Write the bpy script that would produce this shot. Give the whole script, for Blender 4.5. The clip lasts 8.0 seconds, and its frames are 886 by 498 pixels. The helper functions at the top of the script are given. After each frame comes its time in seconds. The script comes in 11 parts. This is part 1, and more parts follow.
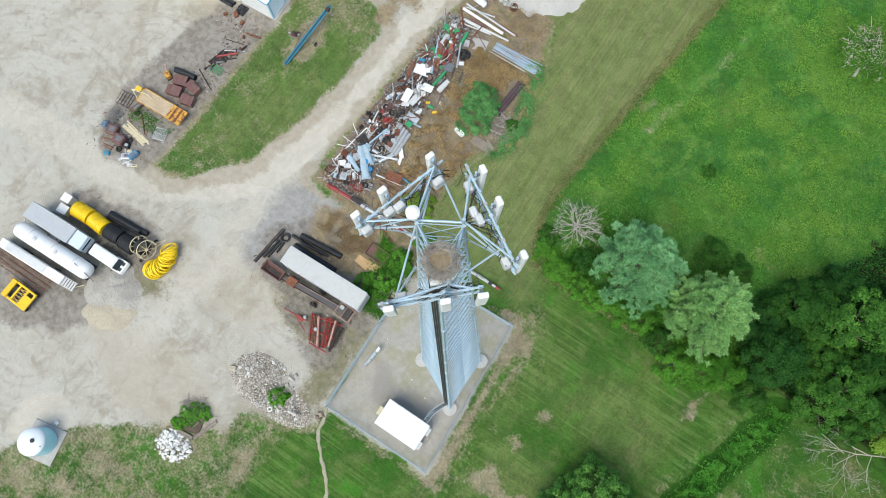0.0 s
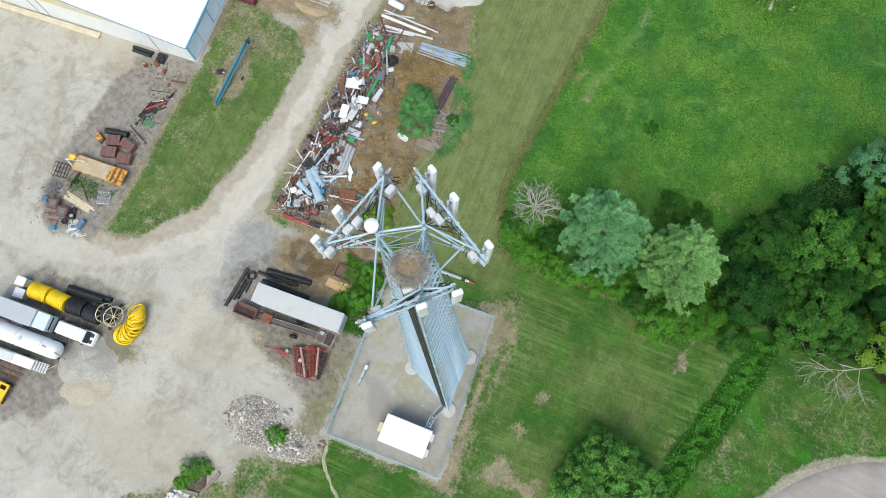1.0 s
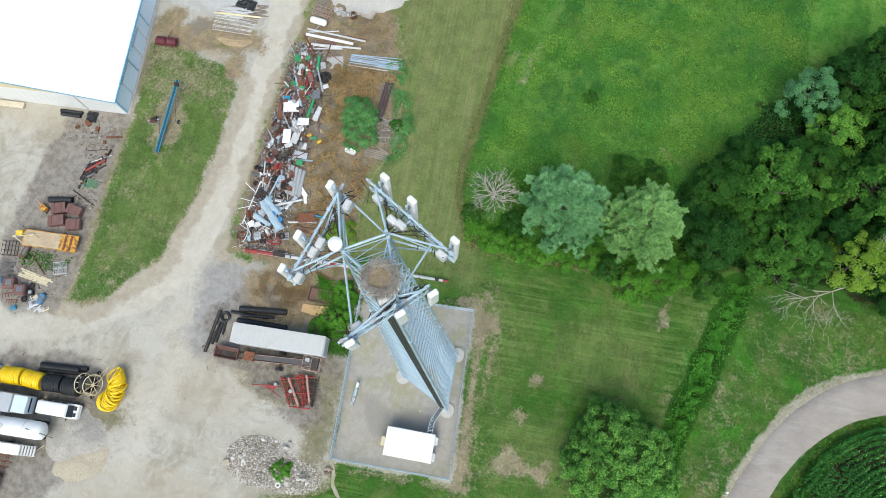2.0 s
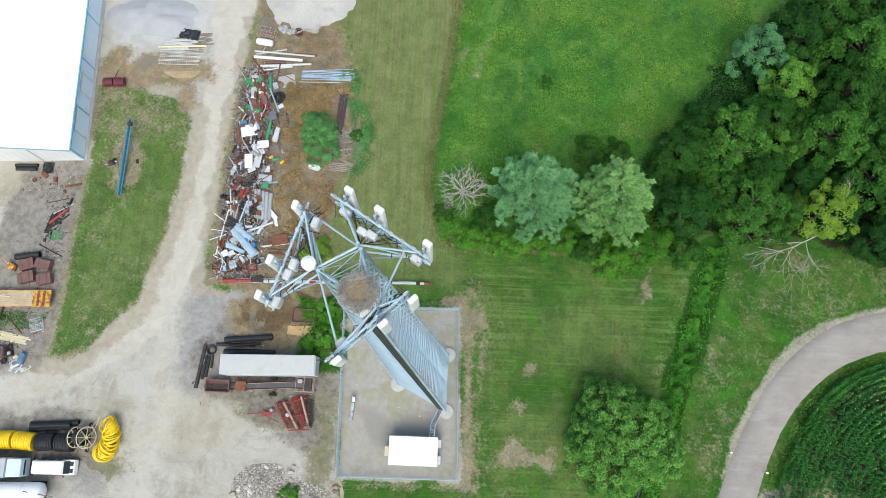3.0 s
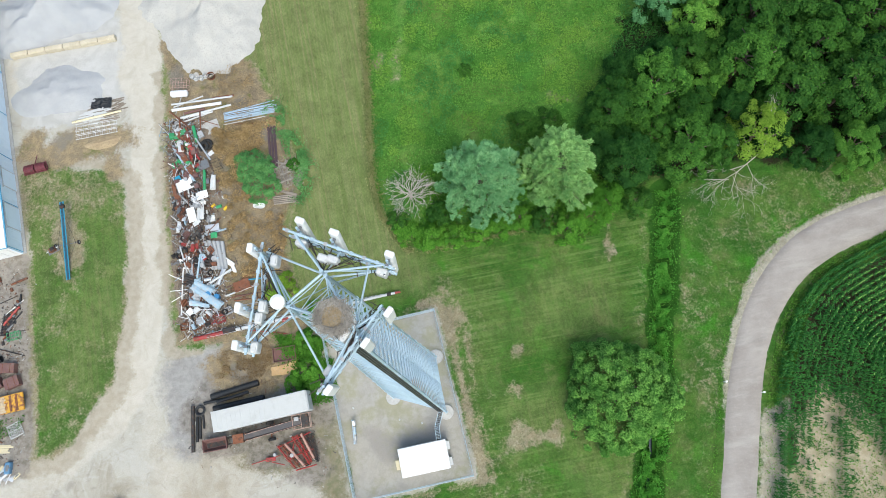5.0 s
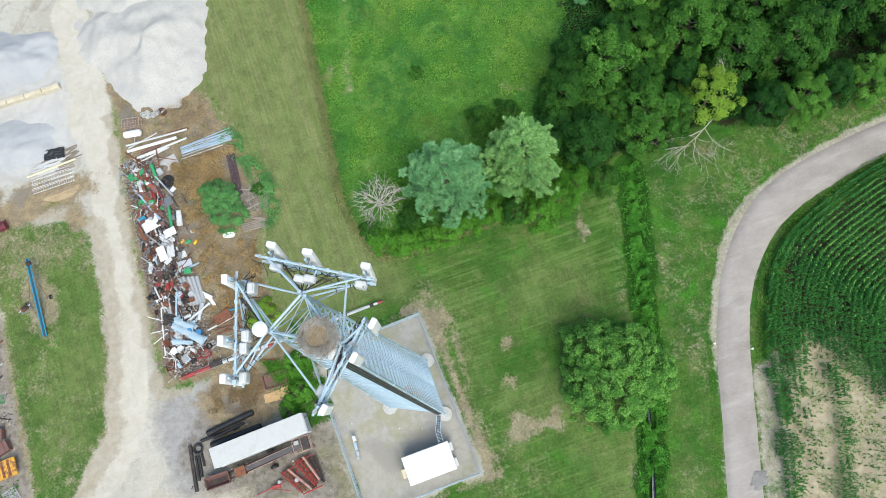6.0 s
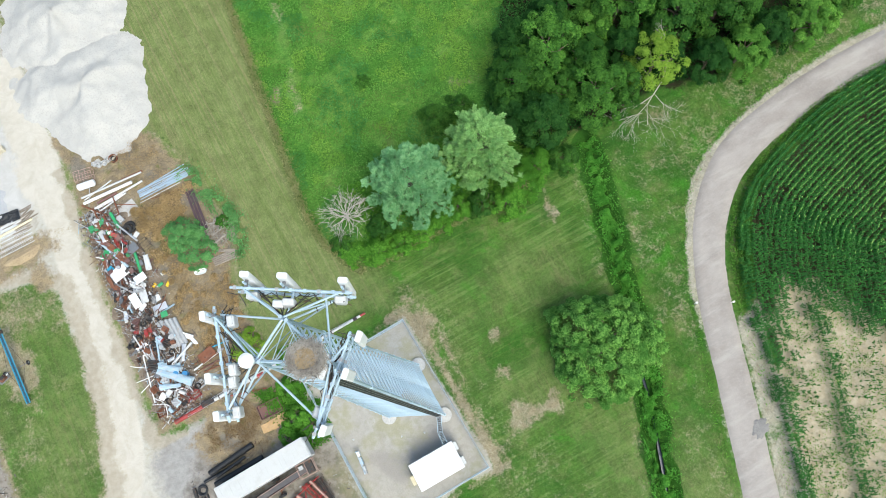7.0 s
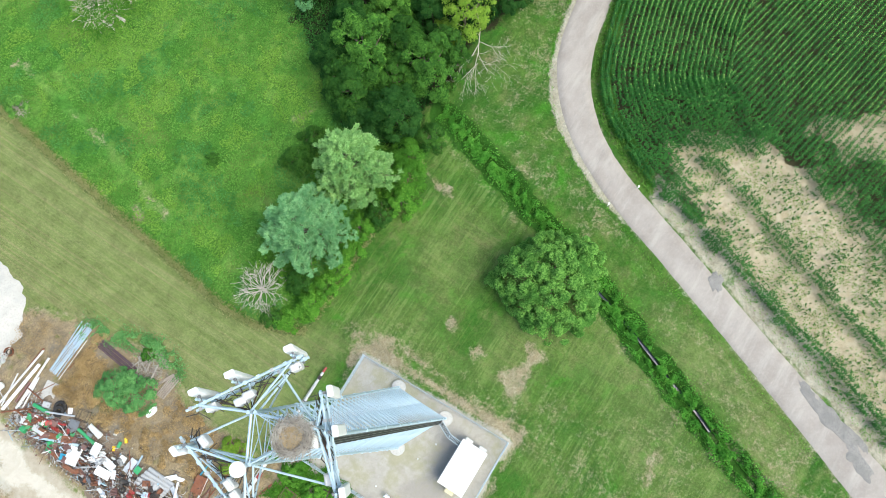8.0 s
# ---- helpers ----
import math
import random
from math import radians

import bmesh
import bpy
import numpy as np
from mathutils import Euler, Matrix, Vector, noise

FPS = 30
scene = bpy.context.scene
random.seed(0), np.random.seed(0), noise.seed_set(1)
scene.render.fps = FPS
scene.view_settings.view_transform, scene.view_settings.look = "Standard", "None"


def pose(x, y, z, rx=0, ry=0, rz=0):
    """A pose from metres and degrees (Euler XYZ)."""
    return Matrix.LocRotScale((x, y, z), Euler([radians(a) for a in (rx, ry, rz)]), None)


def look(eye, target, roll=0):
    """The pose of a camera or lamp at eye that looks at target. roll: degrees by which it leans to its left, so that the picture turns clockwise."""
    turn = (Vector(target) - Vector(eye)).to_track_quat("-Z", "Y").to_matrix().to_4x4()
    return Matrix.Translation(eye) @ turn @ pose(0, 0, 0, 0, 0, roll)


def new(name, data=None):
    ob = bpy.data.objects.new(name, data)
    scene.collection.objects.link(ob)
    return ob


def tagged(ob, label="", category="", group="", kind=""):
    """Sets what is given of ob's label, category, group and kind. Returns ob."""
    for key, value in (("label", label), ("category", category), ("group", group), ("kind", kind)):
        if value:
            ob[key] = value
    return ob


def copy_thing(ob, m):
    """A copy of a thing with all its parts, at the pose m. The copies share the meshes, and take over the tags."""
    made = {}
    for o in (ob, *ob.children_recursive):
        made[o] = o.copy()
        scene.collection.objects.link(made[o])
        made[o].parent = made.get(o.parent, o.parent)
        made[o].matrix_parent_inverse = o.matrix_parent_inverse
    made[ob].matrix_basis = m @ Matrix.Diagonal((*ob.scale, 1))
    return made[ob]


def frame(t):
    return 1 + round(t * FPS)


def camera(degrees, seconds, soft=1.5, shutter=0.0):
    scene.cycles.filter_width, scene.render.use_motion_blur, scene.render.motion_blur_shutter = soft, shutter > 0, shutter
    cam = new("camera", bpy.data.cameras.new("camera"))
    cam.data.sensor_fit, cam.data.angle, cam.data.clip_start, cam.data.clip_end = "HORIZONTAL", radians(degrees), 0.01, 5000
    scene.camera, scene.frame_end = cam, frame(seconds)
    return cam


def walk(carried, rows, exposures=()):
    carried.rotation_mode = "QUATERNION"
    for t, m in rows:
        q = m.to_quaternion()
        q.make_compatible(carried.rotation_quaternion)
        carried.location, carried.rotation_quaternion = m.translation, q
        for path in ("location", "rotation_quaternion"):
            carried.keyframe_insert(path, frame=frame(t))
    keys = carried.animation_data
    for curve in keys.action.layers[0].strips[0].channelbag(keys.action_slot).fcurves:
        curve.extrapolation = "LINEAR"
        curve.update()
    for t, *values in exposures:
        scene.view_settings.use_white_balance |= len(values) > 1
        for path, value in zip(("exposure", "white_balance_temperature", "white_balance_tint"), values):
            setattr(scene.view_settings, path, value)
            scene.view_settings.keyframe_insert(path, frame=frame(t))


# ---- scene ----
# The drone hovers above the compound and turns on the spot.
cam = camera(63.89, 8.0, soft=0.3, shutter=0.12)
FLIGHT = [
    (0, 3.36, -4.21, 93.99, 13.43, 0.90, 33.91),
    (0.1, 3.37, -4.21, 93.99, 13.43, 0.90, 33.93),
    (0.2, 3.37, -4.21, 93.99, 13.44, 0.91, 33.90),
    (0.3, 3.37, -4.21, 93.99, 13.45, 0.91, 33.76),
    (0.4, 3.37, -4.21, 94.00, 13.45, 0.91, 33.38),
    (0.5, 3.38, -4.21, 94.00, 13.46, 0.91, 32.59),
    (0.6, 3.38, -4.20, 94.00, 13.47, 0.93, 30.67),
    (0.7, 3.39, -4.20, 93.99, 13.47, 0.95, 28.35),
    (0.8, 3.39, -4.19, 93.99, 13.47, 0.96, 26.03),
    (0.9, 3.40, -4.19, 93.99, 13.47, 0.97, 23.81),
    (1, 3.41, -4.18, 93.98, 13.46, 1.00, 22.08),
    (1.1, 3.41, -4.18, 93.98, 13.47, 1.01, 20.78),
    (1.2, 3.42, -4.18, 93.98, 13.46, 1.00, 19.72),
    (1.3, 3.42, -4.18, 93.98, 13.47, 1.01, 18.56),
    (1.4, 3.43, -4.18, 93.98, 13.46, 1.02, 17.46),
    (1.5, 3.44, -4.18, 93.98, 13.46, 1.03, 16.35),
    (1.7, 3.43, -4.19, 93.97, 13.43, 1.02, 14.32),
    (2.8, 3.50, -4.12, 94.02, 13.34, 1.06, 3.52),
    (2.9, 3.53, -4.12, 94.00, 13.34, 1.07, 3.26),
    (3, 3.56, -4.12, 93.98, 13.34, 1.09, 2.84),
    (3.1, 3.56, -4.12, 93.99, 13.33, 1.09, 2.34),
    (3.2, 3.56, -4.12, 93.99, 13.32, 1.09, 1.83),
    (3.3, 3.57, -4.11, 94.00, 13.31, 1.09, 1.33),
    (3.4, 3.57, -4.11, 94.01, 13.31, 1.09, 0.77),
    (3.5, 3.57, -4.11, 94.02, 13.30, 1.09, 0.02),
    (3.6, 3.57, -4.11, 94.03, 13.28, 1.10, -1.04),
    (3.7, 3.57, -4.11, 94.04, 13.28, 1.10, -2.19),
    (3.8, 3.57, -4.11, 94.05, 13.27, 1.10, -3.24),
    (3.9, 3.57, -4.11, 94.06, 13.26, 1.10, -4.19),
    (4, 3.57, -4.11, 94.07, 13.25, 1.10, -5.22),
    (4.2, 3.51, -4.13, 94.07, 13.19, 1.19, -7.34),
    (5.3, 3.55, -4.09, 94.06, 13.15, 1.14, -11.98),
    (5.4, 3.55, -4.09, 94.06, 13.15, 1.13, -12.29),
    (5.5, 3.56, -4.09, 94.06, 13.14, 1.13, -12.80),
    (5.6, 3.56, -4.09, 94.05, 13.14, 1.14, -14.22),
    (5.7, 3.56, -4.09, 94.05, 13.14, 1.13, -15.63),
    (5.8, 3.57, -4.09, 94.05, 13.14, 1.13, -17.00),
    (5.9, 3.57, -4.09, 94.05, 13.14, 1.13, -18.22),
    (6, 3.58, -4.09, 94.04, 13.14, 1.13, -19.38),
    (6.1, 3.58, -4.09, 94.03, 13.12, 1.13, -20.44),
    (6.2, 3.57, -4.09, 94.02, 13.12, 1.13, -21.29),
    (6.4, 3.57, -4.09, 93.99, 13.10, 1.12, -23.08),
    (6.5, 3.57, -4.09, 93.98, 13.09, 1.12, -24.02),
    (6.6, 3.57, -4.09, 93.97, 13.08, 1.11, -24.97),
    (6.8, 3.57, -4.09, 93.96, 13.06, 1.10, -26.56),
    (6.9, 3.57, -4.08, 93.96, 13.05, 1.10, -27.45),
    (7, 3.57, -4.08, 93.95, 13.04, 1.09, -28.55),
    (7.1, 3.58, -4.07, 93.94, 13.01, 1.09, -30.05),
    (7.2, 3.59, -4.06, 93.93, 12.97, 1.08, -32.55),
    (7.3, 3.60, -4.05, 93.92, 12.94, 1.08, -36.15),
    (7.4, 3.61, -4.04, 93.92, 12.90, 1.07, -40.75),
    (7.5, 3.61, -4.03, 93.91, 12.87, 1.07, -46.25),
    (7.6, 3.61, -4.06, 93.91, 12.87, 1.07, -50.53),
    (7.7, 3.60, -4.08, 93.92, 12.88, 1.05, -53.81),
    (7.8, 3.59, -4.10, 93.92, 12.89, 1.04, -55.98),
    (7.9, 3.58, -4.12, 93.93, 12.89, 1.03, -56.86),
    (8, 3.58, -4.14, 93.94, 12.90, 1.02, -57.08),
]
walk(cam, [(t, pose(x, y, z, rx, ry, rz)) for t, x, y, z, rx, ry, rz in FLIGHT], exposures=[(0.0, 0.73, 6550, 3), (1.5, 0.70, 6550, 3), (3.0, 0.73, 6550, 3), (3.5, 0.73, 6550, 3), (5.5, 0.90, 6550, 3), (6.0, 0.92, 6550, 3), (6.5, 1.00, 6580, 3), (7.5, 1.12, 6650, 2), (8.0, 1.24, 6700, 2)])

# ---- light: a bright, thinly veiled sky with a soft sun from the south ----
SUN_EL, SUN_AZ = radians(60), radians(172)
world = bpy.data.worlds.new("sky")
scene.world = world
world.use_nodes = True
wn = world.node_tree.nodes
sky = wn.new("ShaderNodeTexSky")
sky.sky_type = "NISHITA"
sky.sun_disc = False
sky.sun_elevation, sky.sun_rotation = SUN_EL, SUN_AZ
sky.dust_density, sky.air_density, sky.ozone_density = 2.4, 1.0, 1.0
world.node_tree.links.new(sky.outputs["Color"], wn["Background"].inputs["Color"])
wn["Background"].inputs["Strength"].default_value = 0.142
sun = new("sun", bpy.data.lights.new("sun", "SUN"))
sun.data.energy, sun.data.angle, sun.data.color = 1.45, radians(42), (1.0, 0.96, 0.89)
sun.matrix_world = look((60 * math.sin(SUN_AZ), 60 * math.cos(SUN_AZ), 60 * math.tan(SUN_EL)), (0, 0, 0))

# ---- helpers for building ----
RNG = random.Random(7)
NPR = np.random.RandomState(11)


def part(name, bm, material, parent=None, label=""):
    """Links a bmesh as one mesh object under a thing or a part."""
    me = bpy.data.meshes.new(name)
    bm.to_mesh(me)
    bm.free()
    return mesh_part(name, me, material, parent, label)


def mesh_part(name, me, material, parent=None, label="", m=None):
    if material is not None and not me.materials:
        me.materials.append(material)
    ob = new(name, me)
    if parent is not None:
        ob.parent = parent
    if m is not None:
        ob.matrix_basis = m
    if label:
        ob["label"] = label
    return ob


def thing(name, label, category, group="", m=None):
    ob = new(name)
    ob.empty_display_size = 0.3
    if m is not None:
        ob.matrix_basis = m
    return tagged(ob, label, category, group)


def add_box(bm, sx, sy, sz, m=None, bevel=0.0):
    """A box of that size, standing on z = 0 and centred in x and y."""
    r = bmesh.ops.create_cube(bm, size=1.0, matrix=Matrix.Translation((0, 0, sz / 2)) @ Matrix.Diagonal((sx, sy, sz, 1)))
    vs = r["verts"]
    if bevel > 0:
        es = list({e for v in vs for e in v.link_edges})
        out = bmesh.ops.bevel(bm, geom=es, offset=bevel, segments=2, affect="EDGES", profile=0.5)
        vs = list({v for f in out["faces"] for v in f.verts} | {v for v in vs if v.is_valid})
    if m is not None:
        bmesh.ops.transform(bm, matrix=m, verts=vs)
    return vs


def add_cyl(bm, r1, r2, h, m=None, n=12, caps=True):
    """A cone piece from z = 0 to h."""
    r = bmesh.ops.create_cone(bm, cap_ends=caps, segments=n, radius1=r1, radius2=r2, depth=h, matrix=Matrix.Translation((0, 0, h / 2)))
    if m is not None:
        bmesh.ops.transform(bm, matrix=m, verts=r["verts"])
    return r["verts"]


def add_tube(bm, r, wall, h, m=None, n=14):
    """An open pipe with a wall, from z = 0 to h."""
    rings = []
    for rad, z in ((r, 0), (r, h), (r - wall, h), (r - wall, 0)):
        rings.append([bm.verts.new((rad * math.cos(2 * math.pi * i / n), rad * math.sin(2 * math.pi * i / n), z)) for i in range(n)])
    for k in range(4):
        a, b = rings[k], rings[(k + 1) % 4]
        for i in range(n):
            bm.faces.new((a[i], a[(i + 1) % n], b[(i + 1) % n], b[i]))
    vs = [v for ring in rings for v in ring]
    if m is not None:
        bmesh.ops.transform(bm, matrix=m, verts=vs)
    return vs


def add_torus(bm, R, r, m=None, n=20, k=8):
    rings = []
    for i in range(n):
        a = 2 * math.pi * i / n
        rings.append([bm.verts.new(((R + r * math.cos(2 * math.pi * j / k)) * math.cos(a), (R + r * math.cos(2 * math.pi * j / k)) * math.sin(a), r * math.sin(2 * math.pi * j / k))) for j in range(k)])
    for i in range(n):
        for j in range(k):
            bm.faces.new((rings[i][j], rings[(i + 1) % n][j], rings[(i + 1) % n][(j + 1) % k], rings[i][(j + 1) % k]))
    vs = [v for ring in rings for v in ring]
    if m is not None:
        bmesh.ops.transform(bm, matrix=m, verts=vs)
    return vs


def along(p, q):
    """The pose whose z axis runs from p to q, and the distance."""
    p, q = Vector(p), Vector(q)
    d = q - p
    up = "Y" if abs(d.normalized().z) > 0.99 else "X"
    return Matrix.Translation(p) @ d.to_track_quat("Z", up).to_matrix().to_4x4(), d.length


UNIT = {}


def unit_rod(material, n=8):
    """A shared rod, 1 m long with radius 1, for bars of any size."""
    key = (material.name, n)
    if key not in UNIT:
        bm = bmesh.new()
        add_cyl(bm, 1, 1, 1, n=n)
        me = bpy.data.meshes.new("rod")
        bm.to_mesh(me)
        bm.free()
        me.materials.append(material)
        UNIT[key] = me
    return UNIT[key]


def bar(name, p, q, r, material, parent=None, n=8, r2=None, label=""):
    m, d = along(p, q)
    return mesh_part(name, unit_rod(material, n), None, parent, label, m @ Matrix.Diagonal((r, r if r2 is None else r2, d, 1)))


def unit_box(material):
    key = (material.name, "box")
    if key not in UNIT:
        bm = bmesh.new()
        add_box(bm, 1, 1, 1, bevel=0.02)
        me = bpy.data.meshes.new("block")
        bm.to_mesh(me)
        bm.free()
        me.materials.append(material)
        UNIT[key] = me
    return UNIT[key]


def block(name, size, m, material, parent=None, label=""):
    """A slightly rounded block standing on its pose."""
    return mesh_part(name, unit_box(material), None, parent, label, m @ Matrix.Diagonal((*size, 1)))


def shaped(name, size, m, material, parent=None, label="", bevel=0.03):
    bm = bmesh.new()
    add_box(bm, *size, bevel=bevel)
    ob = part(name, bm, material, parent, label)
    ob.matrix_basis = m
    return ob


def quads_mesh(name, verts, faces, material, smooth=False):
    """A mesh from numpy arrays of corners and of quads or triangles."""
    me = bpy.data.meshes.new(name)
    verts, faces = np.asarray(verts, np.float32), np.asarray(faces, np.int32)
    k = faces.shape[1]
    me.vertices.add(len(verts))
    me.vertices.foreach_set("co", verts.ravel())
    me.loops.add(faces.size)
    me.loops.foreach_set("vertex_index", faces.ravel())
    me.polygons.add(len(faces))
    me.polygons.foreach_set("loop_start", np.arange(0, faces.size, k, dtype=np.int32))
    me.update(calc_edges=True)
    me.validate()
    if smooth:
        me.polygons.foreach_set("use_smooth", np.ones(len(faces), bool))
    if material is not None:
        me.materials.append(material)
    return me


# ---- materials ----
class Nodes:
    def __init__(self, name):
        self.mat = bpy.data.materials.new(name)
        self.mat.use_nodes = True
        self.tree = self.mat.node_tree
        self.shader = self.tree.nodes["Principled BSDF"]
        self.place = self.tree.nodes.new("ShaderNodeNewGeometry").outputs["Position"]

    def put(self, socket, value):
        if isinstance(value, bpy.types.NodeSocket):
            self.tree.links.new(value, socket)
        elif isinstance(value, tuple) and len(value) == 3 and socket.type == "RGBA":
            socket.default_value = (*value, 1)
        else:
            socket.default_value = value

    def noise(self, scale, detail=4.0, rough=0.55, stretch=None, warp=0.0):
        n = self.tree.nodes.new("ShaderNodeTexNoise")
        n.inputs["Scale"].default_value, n.inputs["Detail"].default_value = scale, detail
        n.inputs["Roughness"].default_value, n.inputs["Distortion"].default_value = rough, warp
        # turned out of the axes, so that no flat surface lies along the noise's own grid
        mp = self.tree.nodes.new("ShaderNodeMapping")
        mp.inputs["Scale"].default_value = stretch[:3] if stretch else (1, 1, 1)
        mp.inputs["Rotation"].default_value = (0.62, 0.47, stretch[3] if stretch and len(stretch) > 3 else 0.3)
        mp.inputs["Location"].default_value = (3.1, 7.7, 1.3)
        self.tree.links.new(self.place, mp.inputs["Vector"])
        self.tree.links.new(mp.outputs["Vector"], n.inputs["Vector"])
        return n.outputs["Fac"]

    def voronoi(self, scale, out="Color", feature="F1"):
        n = self.tree.nodes.new("ShaderNodeTexVoronoi")
        n.feature = feature
        n.inputs["Scale"].default_value = scale
        self.tree.links.new(self.place, n.inputs["Vector"])
        return n.outputs[out]

    def ramp(self, fac, lo, hi, a=0.0, b=1.0):
        n = self.tree.nodes.new("ShaderNodeMapRange")
        n.interpolation_type = "SMOOTHSTEP"
        for key, v in (("Value", fac), ("From Min", lo), ("From Max", hi), ("To Min", a), ("To Max", b)):
            self.put(n.inputs[key], v)
        return n.outputs["Result"]

    def math(self, op, a, b=0.0):
        n = self.tree.nodes.new("ShaderNodeMath")
        n.operation = op
        self.put(n.inputs[0], a)
        self.put(n.inputs[1], b)
        return n.outputs[0]

    def mix(self, fac, a, b, kind="MIX"):
        n = self.tree.nodes.new("ShaderNodeMix")
        n.data_type, n.blend_type = "RGBA", kind
        self.put(n.inputs["Factor"], fac)
        self.put(n.inputs[6], a)
        self.put(n.inputs[7], b)
        return n.outputs[2]

    def attr(self, name):
        n = self.tree.nodes.new("ShaderNodeAttribute")
        n.attribute_name = name
        return n.outputs["Fac"]

    def chance(self):
        return self.tree.nodes.new("ShaderNodeObjectInfo").outputs["Random"]

    def island(self):
        return self.tree.nodes.new("ShaderNodeNewGeometry").outputs["Random Per Island"]

    def bump(self, height, strength, distance=0.02):
        n = self.tree.nodes.new("ShaderNodeBump")
        n.inputs["Strength"].default_value, n.inputs["Distance"].default_value = strength, distance
        self.tree.links.new(height, n.inputs["Height"])
        self.tree.links.new(n.outputs["Normal"], self.shader.inputs["Normal"])

    def done(self, colour, rough=0.8, metal=0.0):
        self.put(self.shader.inputs["Base Color"], colour)
        self.put(self.shader.inputs["Roughness"], rough)
        self.shader.inputs["Metallic"].default_value = metal
        return self.mat


def shade(c, k):
    return tuple(min(1.0, v * k) for v in c)


def paint(name, colour, rough=0.5, metal=0.0, worn=None, wear=0.35, dirt=0.25, vary=0.15):
    """A painted, plastic or metal surface with grime at two scales and, where given, worn patches of another colour."""
    n = Nodes(name)
    c = n.mix(n.math("MULTIPLY", n.chance(), vary * 2), colour, shade(colour, 0.62))
    c = n.mix(n.ramp(n.noise(1.1, 5), 0.45, 0.8, 0, dirt), c, (0.22, 0.19, 0.15))
    c = n.mix(n.ramp(n.noise(9.0, 4), 0.5, 0.75, 0, dirt * 0.8), c, shade(colour, 0.5))
    if worn:
        edge = n.noise(2.3, 6, 0.65)
        c = n.mix(n.ramp(edge, 0.62 - wear * 0.35, 0.72 - wear * 0.3), c, n.mix(n.noise(14, 3), worn, shade(worn, 0.5)))
    n.bump(n.noise(25, 4), 0.15)
    return n.done(c, n.ramp(n.noise(5, 3), 0.3, 0.7, rough * 0.8, min(1, rough * 1.25)), metal)


def loose(name, a, b, c2, rough=0.95, s1=0.6, s2=9.0, bump=0.5):
    """Loose ground or stone: three colours mixed by broad and fine noise."""
    n = Nodes(name)
    c = n.mix(n.ramp(n.noise(s1, 5, 0.6), 0.35, 0.65), a, b)
    c = n.mix(n.ramp(n.noise(s2, 5, 0.7), 0.45, 0.7), c, c2)
    n.bump(n.noise(s2 * 2, 5, 0.7), bump, 0.06)
    n.shader.inputs["Specular IOR Level"].default_value = 0.12
    return n.done(c, rough)


def leafy(name, a, b, c2, rough=0.6, through_light=0.25, gloss=0.10):
    """Leaves: each one differs a little, crowns differ from tree to tree."""
    n = Nodes(name)
    c = n.mix(n.island(), a, b)
    c = n.mix(n.ramp(n.noise(0.35, 3), 0.4, 0.7, 0, 0.7), c, c2)
    c = n.mix(n.math("MULTIPLY", n.chance(), 0.55), c, shade(a, 0.7))
    n.done(c, rough)
    n.shader.inputs["Specular IOR Level"].default_value = gloss
    tr = n.tree.nodes.new("ShaderNodeBsdfTranslucent")
    n.tree.links.new(c, tr.inputs["Color"])
    mx = n.tree.nodes.new("ShaderNodeMixShader")
    mx.inputs[0].default_value = through_light
    n.tree.links.new(n.shader.outputs[0], mx.inputs[1])
    n.tree.links.new(tr.outputs[0], mx.inputs[2])
    n.tree.links.new(mx.outputs[0], n.tree.nodes["Material Output"].inputs["Surface"])
    return n.mat


def island_material(name, colours, rough=0.85):
    n = Nodes(name)
    i = n.island()
    ramp = n.tree.nodes.new("ShaderNodeValToRGB")
    ramp.color_ramp.interpolation = "CONSTANT"
    els = ramp.color_ramp.elements
    while len(els) < len(colours):
        els.new(0.5)
    for k, c in enumerate(colours):
        els[k].position = k / len(colours)
        els[k].color = (*c, 1)
    n.tree.links.new(i, ramp.inputs["Fac"])
    c = n.mix(n.ramp(n.noise(8, 4), 0.4, 0.7, 0, 0.5), ramp.outputs["Color"], (0.14, 0.12, 0.10))
    return n.done(c, rough)


STEEL = paint("galvanised_steel", (0.44, 0.57, 0.66), 0.45, 0.25, dirt=0.15, vary=0.2)
STEEL_DARK = paint("dull_steel", (0.20, 0.21, 0.22), 0.5, 0.5, worn=(0.16, 0.09, 0.05), wear=0.1)
ALUMINIUM = paint("mill_aluminium", (0.62, 0.64, 0.66), 0.4, 0.6, dirt=0.2)
WHITE = paint("white_paint", (0.75, 0.75, 0.74), 0.45, dirt=0.10, vary=0.08)
WHITE_WORN = paint("weathered_white", (0.56, 0.57, 0.57), 0.6, dirt=0.3)
PALE_BLUE = paint("pale_blue_cladding", (0.68, 0.78, 0.86), 0.5, dirt=0.08, vary=0.05)
RUST = paint("rust", (0.20, 0.075, 0.038), 0.9, 0.1, worn=(0.10, 0.05, 0.035), wear=0.3)
BROWN = paint("brown_primer", (0.15, 0.075, 0.068), 0.7, worn=(0.24, 0.11, 0.06), wear=0.2)
RED = paint("faded_red_paint", (0.33, 0.032, 0.03), 0.5, worn=(0.16, 0.06, 0.035), wear=0.3)
BLUE = paint("blue_paint", (0.02, 0.25, 0.39), 0.5, worn=(0.10, 0.16, 0.2), wear=0.1)
LIGHT_BLUE = paint("light_blue_paint", (0.36, 0.49, 0.58), 0.5, worn=(0.55, 0.58, 0.6), wear=0.3)
GREEN = paint("green_paint", (0.03, 0.30, 0.11), 0.5, worn=(0.12, 0.2, 0.1), wear=0.2)
